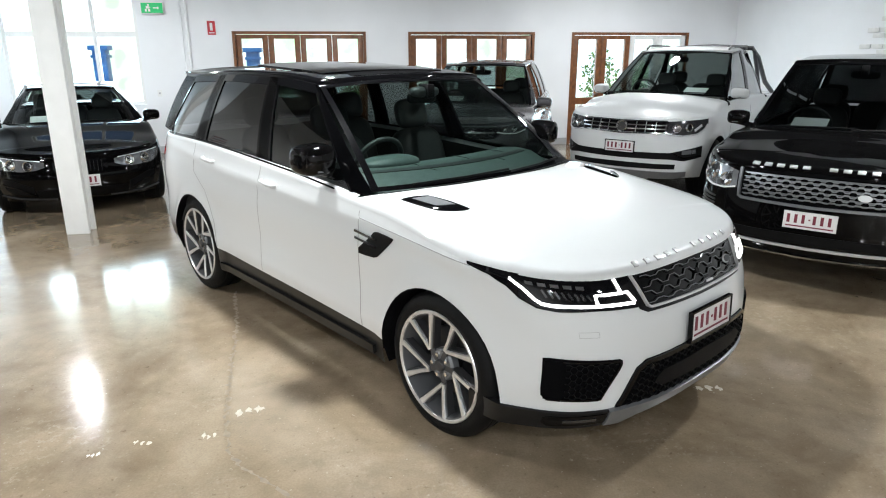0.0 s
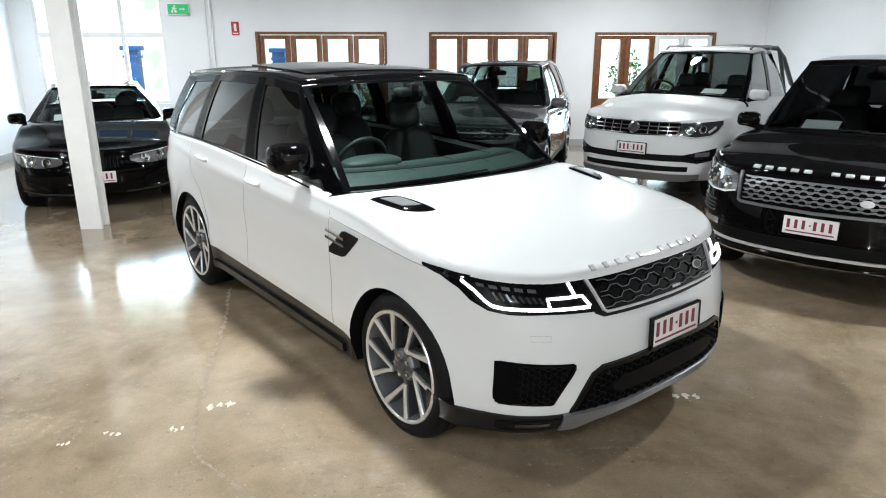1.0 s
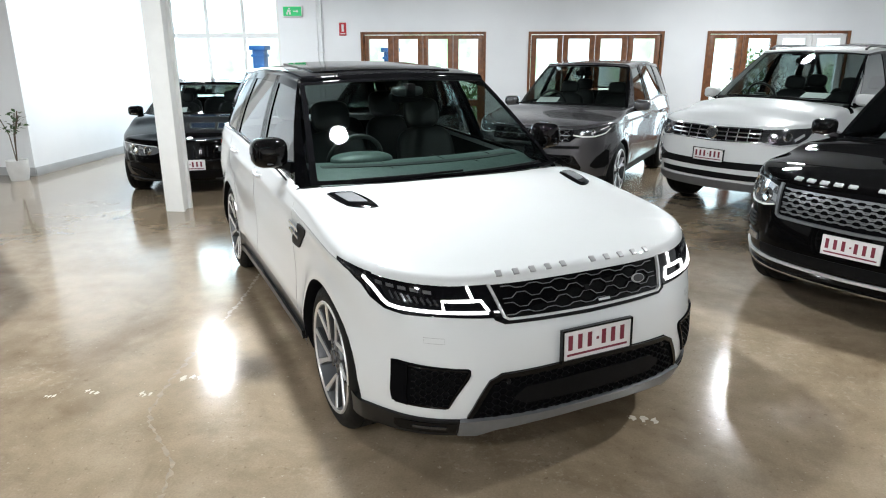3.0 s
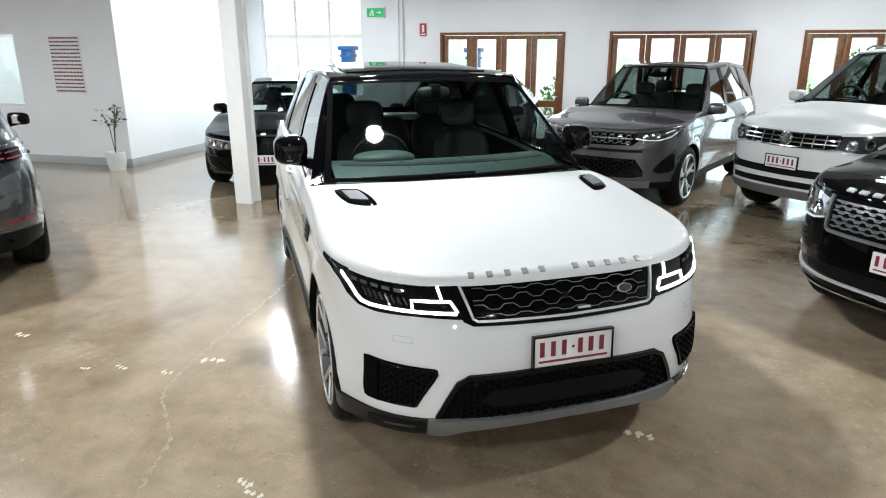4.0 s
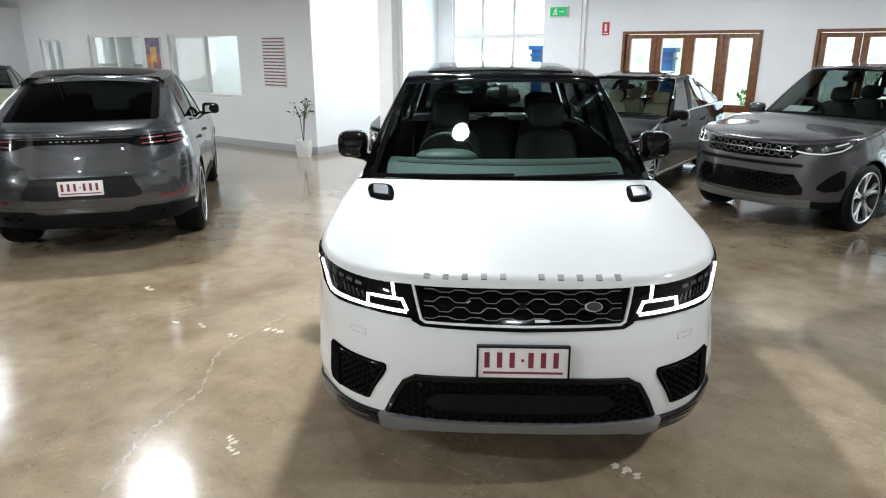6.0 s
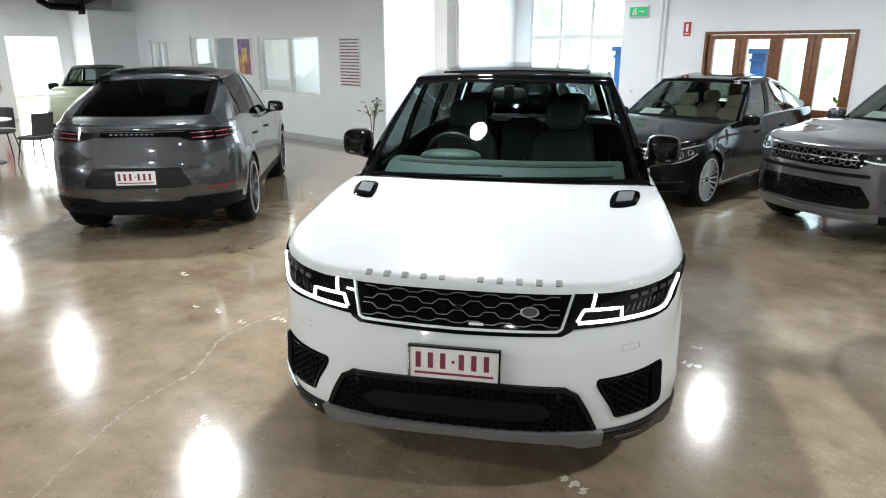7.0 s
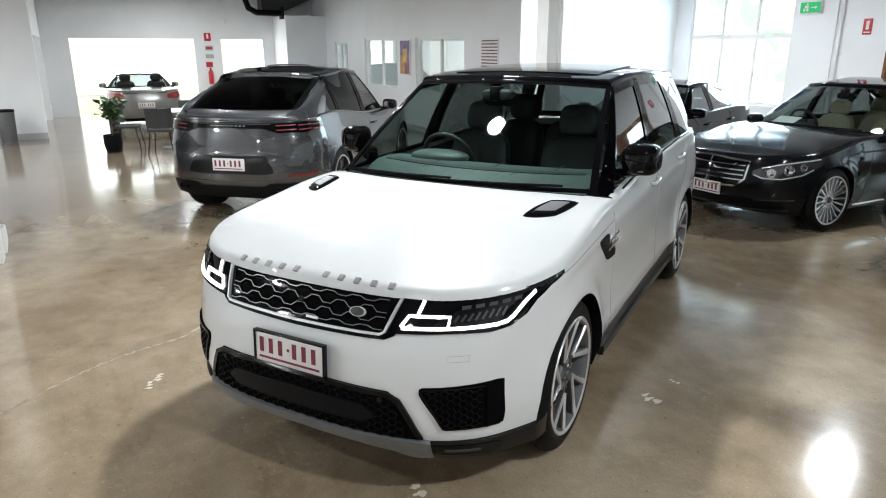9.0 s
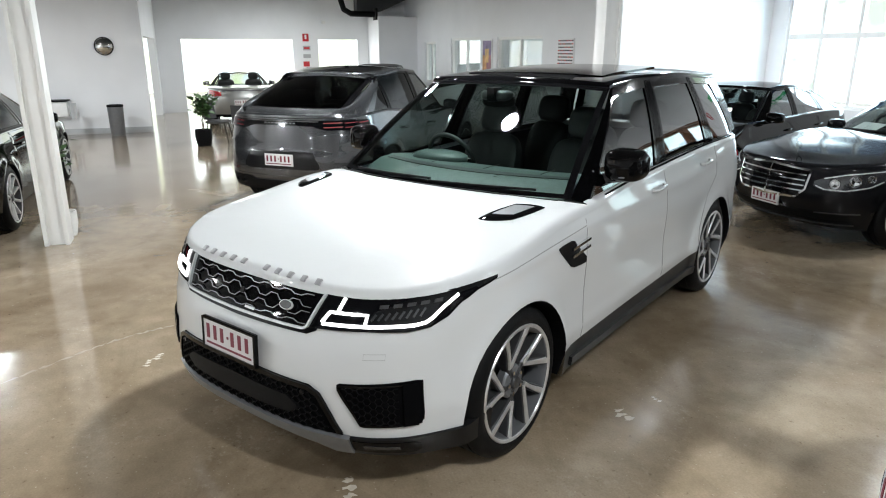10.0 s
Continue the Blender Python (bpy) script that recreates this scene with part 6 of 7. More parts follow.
lux.strips("bumper_strip", F, [[(-1.1, 0.36), (-0.6, 0.325), (0, 0.315), (0.6, 0.325), (1.1, 0.36)]], 0.012, M_CHROME, 0.014, 0.016, label="bright chrome bumper strip")
lux.patch("lower_intake", F, [(-0.7, 0.43, 0.5), (0, 0.42, 0.5), (0.7, 0.43, 0.5)], M_BLACK, 0.006, 0.02, nu=20)
lux.paper(-0.4, 0.02)

# dark saloon with chrome-barred grille and cream seats
limo = make_car("saloon_car", "dark grey luxury saloon with chrome-barred grille and cream seats", pose(-0.74, 9.09, 0, 0, 0, -91), M_NAVYPAINT, 3.035, 0.94, 0.86, 1.2, 0.82, 1.02, 0.985, 1.02, 1.53, (-0.62, -1.45), (-3.75, -2.95, 1.08, 1.4), None, 0.345, 0.375,
                sill=0.2, deck=1.04, boot=-3.72, seat_mat=M_CREAM, roof_w=0.67, ws_y=(0.84, 0.66), c_at=-2.7, roof_mat=M_GLOSSBLACK)
limo.wheels("multi", 0.25, 0.92, 0.255)
fit_out(limo, 1.0, M_NAVYPAINT, 0, 0.82, (-1.6, -2.6), 0.45, [[(-0.58, 0.28), (-0.62, 0.9)], [(-1.8, 0.28), (-1.83, 0.94)], [(-2.5, 0.36), (-2.75, 0.7), (-2.82, 0.96)]])
F = limo.front
g_ = limo.patch("grille", F, [(-0.44, 0.56, 0.735), (-0.36, 0.5, 0.75), (0, 0.48, 0.76), (0.36, 0.5, 0.75), (0.44, 0.56, 0.735)], M_GLOSSBLACK, 0.006, 0.02, nu=18)
limo.strips("grille_frame", F, [[(-0.45, 0.75), (-0.44, 0.57), (-0.36, 0.49), (0, 0.47), (0.36, 0.49), (0.44, 0.57), (0.45, 0.75), (0, 0.77)]], 0.02, M_CHROME, 0.024, 0.022, g_, "chrome grille surround", closed=True)
for z in (0.555, 0.605, 0.655, 0.705):
    limo.strips("grille_bar", F, [[(-0.42, z), (0, z - 0.008), (0.42, z)]], 0.012, M_CHROME, 0.024, 0.02, g_, "chrome grille bar")
limo.strips("grille_upright", F, [[(0, 0.48), (0, 0.76)]], 0.014, M_CHROME, 0.026, 0.02, g_)
lamp_pair(limo, F, "headlight", ((0.5, 0.62, 0.665), (0.6, 0.585, 0.715), (0.78, 0.585, 0.765), (0.98, 0.63, 0.8), (1.1, 0.69, 0.815), (1.2, 0.765, 0.82)), M_SMOKE, label="dark-cased headlight with bright reflectors", cells=((0.68, 0.655, 0.05), (0.84, 0.69, 0.055), (0.97, 0.72, 0.04)))
for sg in (1, -1):
    limo.strips("lamp_strip", F, [[(sg * 0.58, 0.7), (sg * 0.76, 0.75), (sg * 0.97, 0.786), (sg * 1.14, 0.805)]], 0.01, M_SATIN, 0.012, 0.01)
    limo.strips("lamp_strip", F, [[(sg * 0.52, 0.625), (sg * 0.6, 0.598), (sg * 0.78, 0.598), (sg * 0.97, 0.643), (sg * 1.08, 0.7)]], 0.01, M_SATIN, 0.012, 0.01)
limo.plate(F, 0, 0.43, frame=False)
limo.patch("lower_intake", F, [(-0.85, 0.3, 0.36), (0, 0.27, 0.36), (0.85, 0.3, 0.36)], M_BLACK, 0.006, 0.02, nu=20)
for sg in (1, -1):
    limo.strips("bumper_strip", F, [[(sg * 0.55, 0.36), (sg * 0.95, 0.375)]], 0.009, M_DARKALLOY, 0.012, 0.012)
limo.strips("bumper_lip", F, [[(-0.9, 0.255), (0, 0.235), (0.9, 0.255)]], 0.01, M_DARKALLOY, 0.012, 0.012)
bm = bmesh.new()
p = limo.onto(0.52, 0)
tube(bm, [p, p + Vector((-0.005, 0, 0.05))], 0.004)
tube(bm, [p + Vector((-0.005, 0.035 * math.cos(a * math.pi / 10), 0.085 + 0.035 * math.sin(a * math.pi / 10))) for a in range(21)], 0.004)
part("bonnet_ornament", bm, M_CHROME, limo.root, "small plain chrome ring ornament")
for sg in (1, -1):
    limo.strips("sill_strip", limo.side(sg), [[(-0.45, 0.245), (-2.6, 0.245)]], 0.02, M_CHROME, 0.006, 0.01)
limo.paper(-0.5, 0.02)
bm = sheet([[Vector((lerp(-1.62, -2.4, a / 6), lerp(-0.42, 0.42, b / 4), limo.zroof(lerp(-1.62, -2.4, a / 6)) + 0.008 + 0.02 * a / 6)) for b in range(5)] for a in range(7)], 0.01, (0, 0, 1), True)
part("sunroof", bm, M_GLOSSBLACK, limo.root)

# black sports saloon behind the column
sport = make_car("saloon_car", "black sports saloon with clear headlights behind a column", pose(-3.2, 8.9, 0, 0, 0, -71), M_BLACKPAINT, 2.812, 0.935, 0.8, 1.05, 0.74, 0.98, 0.95, 1.0, 1.43, (-0.5, -1.32), (-3.55, -2.75, 1.06, 1.34), None, 0.335, 0.365,
                 sill=0.19, deck=1.03, boot=-3.52, roof_w=0.58, ws_y=(0.73, 0.55), c_at=-2.6)
sport.wheels("five", 0.26, 0.92, 0.245)
fit_out(sport, 1.0, M_BLACKPAINT, 0, 0.8, (-1.45, -2.35), 0.42)
F = sport.front
for sg in (1, -1):
    k_ = sport.patch("kidney_grille", F, [(sg * q, a, b) for q, a, b in ((0.03, 0.52, 0.66), (0.2, 0.52, 0.67), (0.28, 0.55, 0.65))], M_GLOSSBLACK, 0.016, 0.03)
    sport.strips("grille_slat", F, [[(sg * q, 0.53), (sg * q, 0.65)] for q in (0.06, 0.1, 0.14, 0.18, 0.22)], 0.008, M_BLACK, 0.022, 0.014, k_)
    sport.patch("side_intake", F, [(sg * q, a, b) for q, a, b in ((0.52, 0.28, 0.38), (0.75, 0.29, 0.46), (0.88, 0.34, 0.46))], M_BLACK, 0.006, 0.02)
lamp_pair(sport, F, "headlight", ((0.36, 0.6, 0.655), (0.45, 0.57, 0.67), (0.6, 0.555, 0.69), (0.82, 0.565, 0.71), (0.93, 0.6, 0.718), (1.0, 0.66, 0.72)), M_CLEARLENS, label="clear twin headlight", cells=((0.53, 0.62, 0.058), (0.72, 0.63, 0.062)))
for sg in (1, -1):
    sport.strips("lamp_strip", F, [[(sg * 0.4, 0.665), (sg * 0.6, 0.685), (sg * 0.82, 0.704), (sg * 0.94, 0.712)]], 0.008, M_SATIN, 0.012, 0.01)
    sport.strips("bumper_blade", F, [[(sg * 0.5, 0.27), (sg * 0.68, 0.36), (sg * 0.9, 0.4)]], 0.014, M_GLOSSBLACK, 0.016, 0.02)
    sport.strips("bumper_lip", F, [[(sg * 0.3, 0.225), (sg * 0.7, 0.235), (sg * 0.98, 0.26)]], 0.012, M_DARKALLOY, 0.016, 0.02)
sport.plate(F, 0, 0.43, frame=False)
sport.patch("lower_intake", F, [(-0.5, 0.24, 0.34), (0, 0.23, 0.35), (0.5, 0.24, 0.34)], M_BLACK, 0.006, 0.02, nu=16)
p = sport.onto(0.62, 0)
bm = cyl(bmesh.new(), (0, 0, 0), (0, 0, 0.006), 0.04, 0.038, 24)
bm.transform(Matrix.Translation(p + Vector((0, 0, 0.0))) @ pose(0, 0, 0, 0, 18, 0))
part("badge", bm, M_SILVER, sport.root, "plain round badge")
sport.paper(-0.5, 0.02)

# grey coupe-roofed off-roader seen from behind
coupe = make_car("suv", "grey metallic coupe-roofed sports off-road car seen from behind", pose(-6.165, 5.94, 0, 0, 0, 140.5), M_GREYPAINT, 2.895, 0.985, 0.94, 0.98, 0.95, 1.1, 1.06, 1.2, 1.69, (-0.45, -1.25), (-3.6, -2.75, 1.24, 1.6), None, 0.385, 0.42,
                 sill=0.26, roof_w=0.69, c_at=-2.6, deck=1.22, boot=-3.58, glass_rear=M_BLACKGLASS, ws_y=(0.73, 0.665), rear_margin=(0.05, 0.05), c_end=(-3.12, -2.6), clad=curve((-4.2, 0.42), (-3.6, 0.4), (0.9, 0.36)))
coupe.wheels("five", 0.3, 0.965, 0.285)
fit_out(coupe, 1.13, M_GLOSSBLACK, 0, 0.93, (-1.4, -2.3), 0.6, [[(-0.5, 0.4), (-0.55, 1.0)], [(-1.65, 0.4), (-1.68, 1.03)], [(-2.35, 0.45), (-2.5, 0.75), (-2.75, 0.95)]])
B = coupe.rear
for o in [c for c in coupe.root.children if c.name.split(".")[0] == "d_pillar"]:
    bpy.data.objects.remove(o)
top_, base_ = coupe.wsline(coupe.rear_window, 1.0)[1], coupe.wsline(coupe.rear_window, 1.0)[0]
roof_ = coupe.station(-3.12, -2.6)[1]
for sg in (1, -1):
    rows = []
    for i in range(17):
        t = i / 16
        x = lerp(-3.12, -3.72, t)
        zl = coupe.ztop(x)
        low_ = Vector((x, coupe.Y(x, zl) - 0.03, zl + 0.035))
        k = t / 0.35
        high_ = roof_.lerp(top_, k) if k < 1 else top_.lerp(base_, (t - 0.35) / 0.65)
        rows.append([low_.lerp(high_, v / 8) + Vector((0, 0.035, 0.03)) * math.sin(math.pi * v / 8) * (0.6 + 0.8 * t) for v in range(9)])
    rows = [[Vector((p.x, sg * p.y, p.z)) for p in r] for r in rows]
    bm = sheet(rows, 0.015, (0, sg * 0.7, 0.7))
    bmesh.ops.recalc_face_normals(bm, faces=bm.faces)
    part("rear_quarter", bm, M_GREYPAINT, coupe.root)
bar = coupe.patch("light_bar", B, [(-0.7, 1.068, 1.13), (0, 1.076, 1.136), (0.7, 1.068, 1.13)], M_LENS, 0.014, 0.026, nu=24, label="dark full-width tail-light bar")
coupe.strips("light_strip", B, [[(-0.5, 1.122), (0.5, 1.122)]], 0.005, M_DARKALLOY, 0.018, 0.006, bar)
for i in range(9):
    coupe.strips("bar_letter", B, [[(-0.2 + i * 0.05, 1.1), (-0.175 + i * 0.05, 1.1)]], 0.01, M_MIDALLOY, 0.019, 0.006, bar)
lamp_pair(coupe, B, "tail_light", ((0.42, 1.07, 1.11), (0.56, 1.03, 1.13), (0.9, 1.035, 1.14), (1.2, 1.065, 1.13)), M_LENS, 0.016, "smoked tail light with red strips")
for sg in (1, -1):
    for z in (1.058, 1.105):
        for q0, q1 in ((0.56, 0.78), (0.81, 0.98), (1.0, 1.16)):
            coupe.strips("light_strip", B, [[(sg * q0, z), (sg * q1, z + 0.006)]], 0.011, M_SMOKERED, 0.02, 0.006)
    coupe.patch("reflector", B, [(sg * q, a, b) for q, a, b in ((0.66, 0.555, 0.575), (1.02, 0.562, 0.592))], M_DARKRED, 0.006, 0.02)
    for q in (0.55, 0.68):
        p = B(sg * q, 0.42)
        bm = lathe(bmesh.new(), [(0.026, 0.02), (0.03, 0.0), (0.036, 0.0), (0.034, 0.08)], 24)
        bm.transform(Matrix.Translation(p + Vector((-0.03, 0, 0))) @ pose(0, 0, 0, 0, 0, -90) @ Matrix.Diagonal((1.15, 1, 0.8, 1)))
        part("exhaust_pipe", bm, M_BLACK, coupe.root)
coupe.patch("plate_recess", B, [(-0.5, 0.6, 0.64), (-0.42, 0.585, 0.78), (0.42, 0.585, 0.78), (0.5, 0.6, 0.64)], M_TRIM, 0.004, 0.02, nu=20)
coupe.plate(B, 0, 0.69, frame=False)
coupe.patch("rear_diffuser", B, [(-1.12, 0.4, 0.47), (-0.85, 0.335, 0.485), (-0.45, 0.33, 0.485), (-0.38, 0.33, 0.45), (0.38, 0.33, 0.45), (0.45, 0.33, 0.485), (0.85, 0.335, 0.485), (1.12, 0.4, 0.47)], M_BLACK, 0.014, 0.03, nu=26)
coupe.strips("tailgate_crease", B, [[(-0.98, 0.868), (0, 0.875), (0.98, 0.868)]], 0.014, M_GREYPAINT, 0.007, 0.012)
coupe.strips("panel_gap", B, [[(-1.15, 0.81), (-0.62, 0.785), (0, 0.782), (0.62, 0.785), (1.15, 0.81)]], 0.006, M_SEAM, 0.002, 0.006)
coupe.strips("bumper_crease", B, [[(-1.05, 0.52), (-0.6, 0.5), (0, 0.495), (0.6, 0.5), (1.05, 0.52)]], 0.016, M_GREYPAINT, 0.008, 0.014)
rows = []
for i in range(25):
    u = -1 + i / 12
    base = coupe.wsline(coupe.rear_window, abs(u))[0]
    a = Vector((base.x + 0.03, math.copysign(base.y, u) * 1.02, base.z + 0.012))
    b = B(u * 0.82, 1.168) + coupe.out(B, u * 0.82, 1.168) * 0.012
    rows.append([a.lerp(b, t / 4) + Vector((0, 0, 0.012 * math.sin(math.pi * t / 4))) for t in range(5)])
bm = sheet(rows, 0.012, (0, 0, 1), True)
bmesh.ops.recalc_face_normals(bm, faces=bm.faces)
part("tailgate_top", bm, M_GREYPAINT, coupe.root)
coupe.strips("tail_lip", B, [[(-0.8, 1.164), (0, 1.17), (0.8, 1.164)]], 0.02, M_GREYPAINT, 0.022, 0.03)
rows = [[Vector((lerp(-1.35, -2.56, a / 8), lerp(-0.56, 0.56, b / 8), coupe.zroof(lerp(-1.35, -2.56, a / 8)) + 0.012 - 0.03 * (b / 4 - 1) ** 2)) for b in range(9)] for a in range(9)]
part("roof_glass", sheet(rows, 0.01, (0, 0, 1), True), M_BLACKPAINT, coupe.root, "black glass roof panel")
rows = [[Vector((-2.6 - 0.06 * b + 0.07 * (a / 10 - 1) ** 2, lerp(-0.54, 0.54, a / 20), 1.632 - 0.012 * b - 0.03 * (a / 10 - 1) ** 2)) for b in range(4)] for a in range(21)]
part("roof_spoiler", sheet(rows, 0.02, (0, 0, 1), True), M_GREYPAINT, coupe.root)

# black saloon beyond the second column, tail towards the aisle
side_car = make_car("saloon_car", "black saloon parked beside a white column", pose(-6.72, -0.25, 0, 0, 0, 180), M_BLACKPAINT, 3.09, 0.94, 0.86, 1.15, 0.82, 1.02, 1.0, 1.05, 1.5, (-0.55, -1.4), (-3.8, -3.0, 1.1, 1.4), None, 0.35, 0.38, sill=0.2, deck=1.06, boot=-3.75, roof_w=0.6, ws_y=(0.74, 0.56), frame_mat=M_CHROME, c_at=-2.75)
side_car.wheels("ten", 0.25, 0.92, 0.26)
fit_out(side_car, 1.02, M_BLACKPAINT, 0, 0.84, (-1.55, -2.5), 0.45)
lamp_pair(side_car, side_car.rear, "tail_light", ((0.5, 0.8, 0.95), (0.9, 0.82, 0.93)), M_RED)

# silver convertible with its roof down by the way out


def convertible():
    """An open car: shell, boot lid, windscreen frame and two seats."""
    c = make_car("convertible_car", "silver convertible with its roof down, seen from behind", pose(-17.05, 3.72, 0, 0, 0, 178), M_SILVERPAINT, 2.475, 0.9, 0.85, 0.95, 0.75, 0.93, 0.92, 0.95, 1.3, (-0.55, -1.15), (-2.5, -1.6, 1.0, 1.22), None, 0.34, 0.37, sill=0.2, deck=1.0, boot=-2.2, roof_w=0.55, ws_y=(0.7, 0.52), glass_side=M_CLEAR, glass_rear=M_CLEAR)
    for o in list(c.root.children):
        if o.name.split(".")[0] in ("roof", "headlining", "rear_window", "rear_window_surround", "d_pillar", "c_pillar", "b_pillar", "rear_side_window", "rear_side_window_frame", "front_side_window", "front_side_window_frame", "quarter_window", "quarter_window_frame"):
            bpy.data.objects.remove(o)
    return c


conv = convertible()
conv.wheels("five", 0.25, 0.88, 0.24)
conv.seats((-1.5,), 0.5)
conv.mirrors(-0.95, 0.98, 0.82, M_SILVERPAINT, (0.06, 0.09, 0.06))
B = conv.rear
lamp_pair(conv, B, "tail_light", ((0.5, 0.76, 0.86), (0.75, 0.75, 0.9), (1.0, 0.8, 0.92)), M_RED, 0.01)
conv.strips("tail_spoiler", B, [[(-0.5, 0.89), (0.5, 0.89)]], 0.03, M_DARKALLOY, 0.03, 0.03)
conv.plate(B, 0, 0.6, frame=False)
tb_ = tube(bmesh.new(), [(-0.86, -0.6, 0.95), (-1.2, -0.54, 1.24), (-1.22, 0, 1.27), (-1.2, 0.54, 1.24), (-0.86, 0.6, 0.95)], 0.02)
part("windscreen_frame", tb_, M_BLACK, conv.root)

# pale green classic car in the corner beyond the coupe
yard = make_car("classic_car", "pale green classic saloon with dark roof in the far corner", pose(-14.1, 6.85, 0, 0, 0, -30), material("pale_green_paint", (0.5, 0.55, 0.4), 0.35, coat=0.8), 2.5, 0.86, 0.8, 0.6, 0.85, 1.02, 1.0, 1.05, 1.5, (-0.4, -1.05), (-2.9, -2.6, 1.05, 1.42), None, 0.32, 0.35, sill=0.2, roof_w=0.58, ws_y=(0.7, 0.55), roof_mat=M_DARKPLASTIC)
yard.wheels("five", 0.22, 0.84, 0.22)
yard.mirrors(-0.8, 1.0, 0.78, M_BLACK)


# ---- out of doors, as far as the openings show it ----
M_PAVING = vary(material("pale_paving", (0.42, 0.41, 0.39), 0.8), 1.5, 0.12, 0.2, 60)
M_LEAF = vary(material("leaf_green", (0.12, 0.26, 0.05), 0.55), 12, 0.4)
M_BLUE = vary(material("blue_paint", (0.02, 0.14, 0.42), 0.4), 8, 0.1)
M_BARK = vary(material("bark", (0.12, 0.09, 0.065), 0.8), 20, 0.3, 0.4, 60)


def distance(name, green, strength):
    """Self-lit distance: overexposed sky glare painted in, with pale, unfocused trees."""
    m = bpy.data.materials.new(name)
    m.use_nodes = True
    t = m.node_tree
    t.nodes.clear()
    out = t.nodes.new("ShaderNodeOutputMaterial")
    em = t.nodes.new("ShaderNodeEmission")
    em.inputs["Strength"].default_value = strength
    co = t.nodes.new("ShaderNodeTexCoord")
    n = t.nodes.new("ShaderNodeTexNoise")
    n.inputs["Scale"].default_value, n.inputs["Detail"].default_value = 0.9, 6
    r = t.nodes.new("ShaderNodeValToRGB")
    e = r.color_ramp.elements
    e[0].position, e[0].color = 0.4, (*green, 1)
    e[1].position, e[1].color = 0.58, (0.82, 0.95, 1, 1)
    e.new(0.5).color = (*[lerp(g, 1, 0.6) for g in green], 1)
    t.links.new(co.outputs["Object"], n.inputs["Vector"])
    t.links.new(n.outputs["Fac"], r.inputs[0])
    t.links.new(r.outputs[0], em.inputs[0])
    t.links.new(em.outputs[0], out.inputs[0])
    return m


solo("ground", boxed(-60, 60, NY + 0.2, 60, -0.25, -0.05), M_PAVING, "pale paving outside the hall", "ground", kind="structure")
solo("ground", boxed(-60, WX - 8, -60, NY + 0.2, -0.25, -0.05), M_PAVING, "pale paving of the yard", "ground", kind="structure")
# panels that glow: the outdoor glare is put into their emission colour
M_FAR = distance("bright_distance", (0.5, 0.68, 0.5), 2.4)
solo("backdrop", boxed(-26, 26, 26, 26.1, -0.05, 9), M_FAR, "self-lit panel painted as the overexposed street outside", "backdrop", kind="structure")
solo("backdrop", boxed(-30.1, -30, -10, 22, -0.05, 9), distance("bright_yard", (0.76, 0.88, 0.55), 2.4), "self-lit panel painted as the overexposed yard outside", "backdrop", kind="structure")
solo("backdrop", boxed(-30, -13.3, -4.1, -4, -0.05, 6), distance("bright_side_yard", (0.9, 0.93, 0.9), 3.0), "self-lit panel painted as the overexposed side yard outside", "backdrop", kind="structure")


def leaf_mesh(size):
    bm = bmesh.new()
    pts = [(0, 0, 0), (0.3, 0.5, 0.06), (0, 1, 0), (-0.3, 0.5, 0.06)]
    v = [bm.verts.new(Vector(p) * size) for p in pts]
    bm.faces.new((v[0], v[1], v[2]))
    bm.faces.new((v[0], v[2], v[3]))
    return bm


def foliage(c, r, n, size, rnd):
    """A loose crown of single leaves round a centre."""
    bm = bmesh.new()
    for _ in range(n):
        d = Vector((rnd.gauss(0, 1), rnd.gauss(0, 1), rnd.gauss(0, 1))).normalized() * rnd.uniform(0.35, 1) ** 0.6
        p = Vector((c[0] + d.x * r[0], c[1] + d.y * r[1], c[2] + d.z * r[2]))
        b2 = leaf_mesh(size * rnd.uniform(0.6, 1.3))
        b2.transform(Matrix.Translation(p) @ Euler((rnd.uniform(0, 6.3), rnd.uniform(-0.8, 0.8), rnd.uniform(0, 6.3))).to_matrix().to_4x4())
        merge(bm, b2)
    return bm


rnd = random.Random(5)
for i, (x, y, h) in enumerate(((0.35, 15.2, 1.3), (0.9, 15.6, 1.0), (5.0, 15.6, 1.6), (6.3, 15.8, 1.9), (-2.2, 16.4, 1.2), (2.4, 17.5, 0.9))):
    ob = thing("shrub", "leafy green shrub outside the glazed doors", "shrub", pose(x, y, -0.05), "shrubs outside")
    st = bmesh.new()
    for k in range(4):
        a = k * 1.6
        tube(st, [(0, 0, 0), (0.08 * math.cos(a), 0.08 * math.sin(a), h * 0.35), (0.2 * math.cos(a), 0.2 * math.sin(a), h * 0.7)], 0.012)
    part("stem", st, M_BARK, ob)
    part("crown", foliage((0, 0, h * 0.6), (0.45, 0.4, h * 0.42), 420, 0.11, rnd), M_LEAF, ob)


def blue_post(x, y, h):
    ob = thing("street_post", "blue painted square post with a stepped cap outside", "post", pose(x, y, -0.05))
    part("shaft", boxed(-0.14, 0.14, -0.14, 0.14, 0, h, bevel=0.01), M_BLUE, ob)
    part("cap", boxed(-0.2, 0.2, -0.2, 0.2, h, h + 0.1, bevel=0.015), M_BLUE, ob)
    part("collar", boxed(-0.17, 0.17, -0.17, 0.17, h - 0.16, h - 0.1, bevel=0.01), M_BLUE, ob)


blue_post(-5.0, 16.0, 1.9)
blue_post(-1.8, 16.0, 1.85)


# ---- fittings on the walls ----
M_GREEN = glow("lit_exit_green", (0.0, 0.35, 0.1), 0.6)
M_SIGNRED = material("sign_red", (0.5, 0.02, 0.03), 0.4)
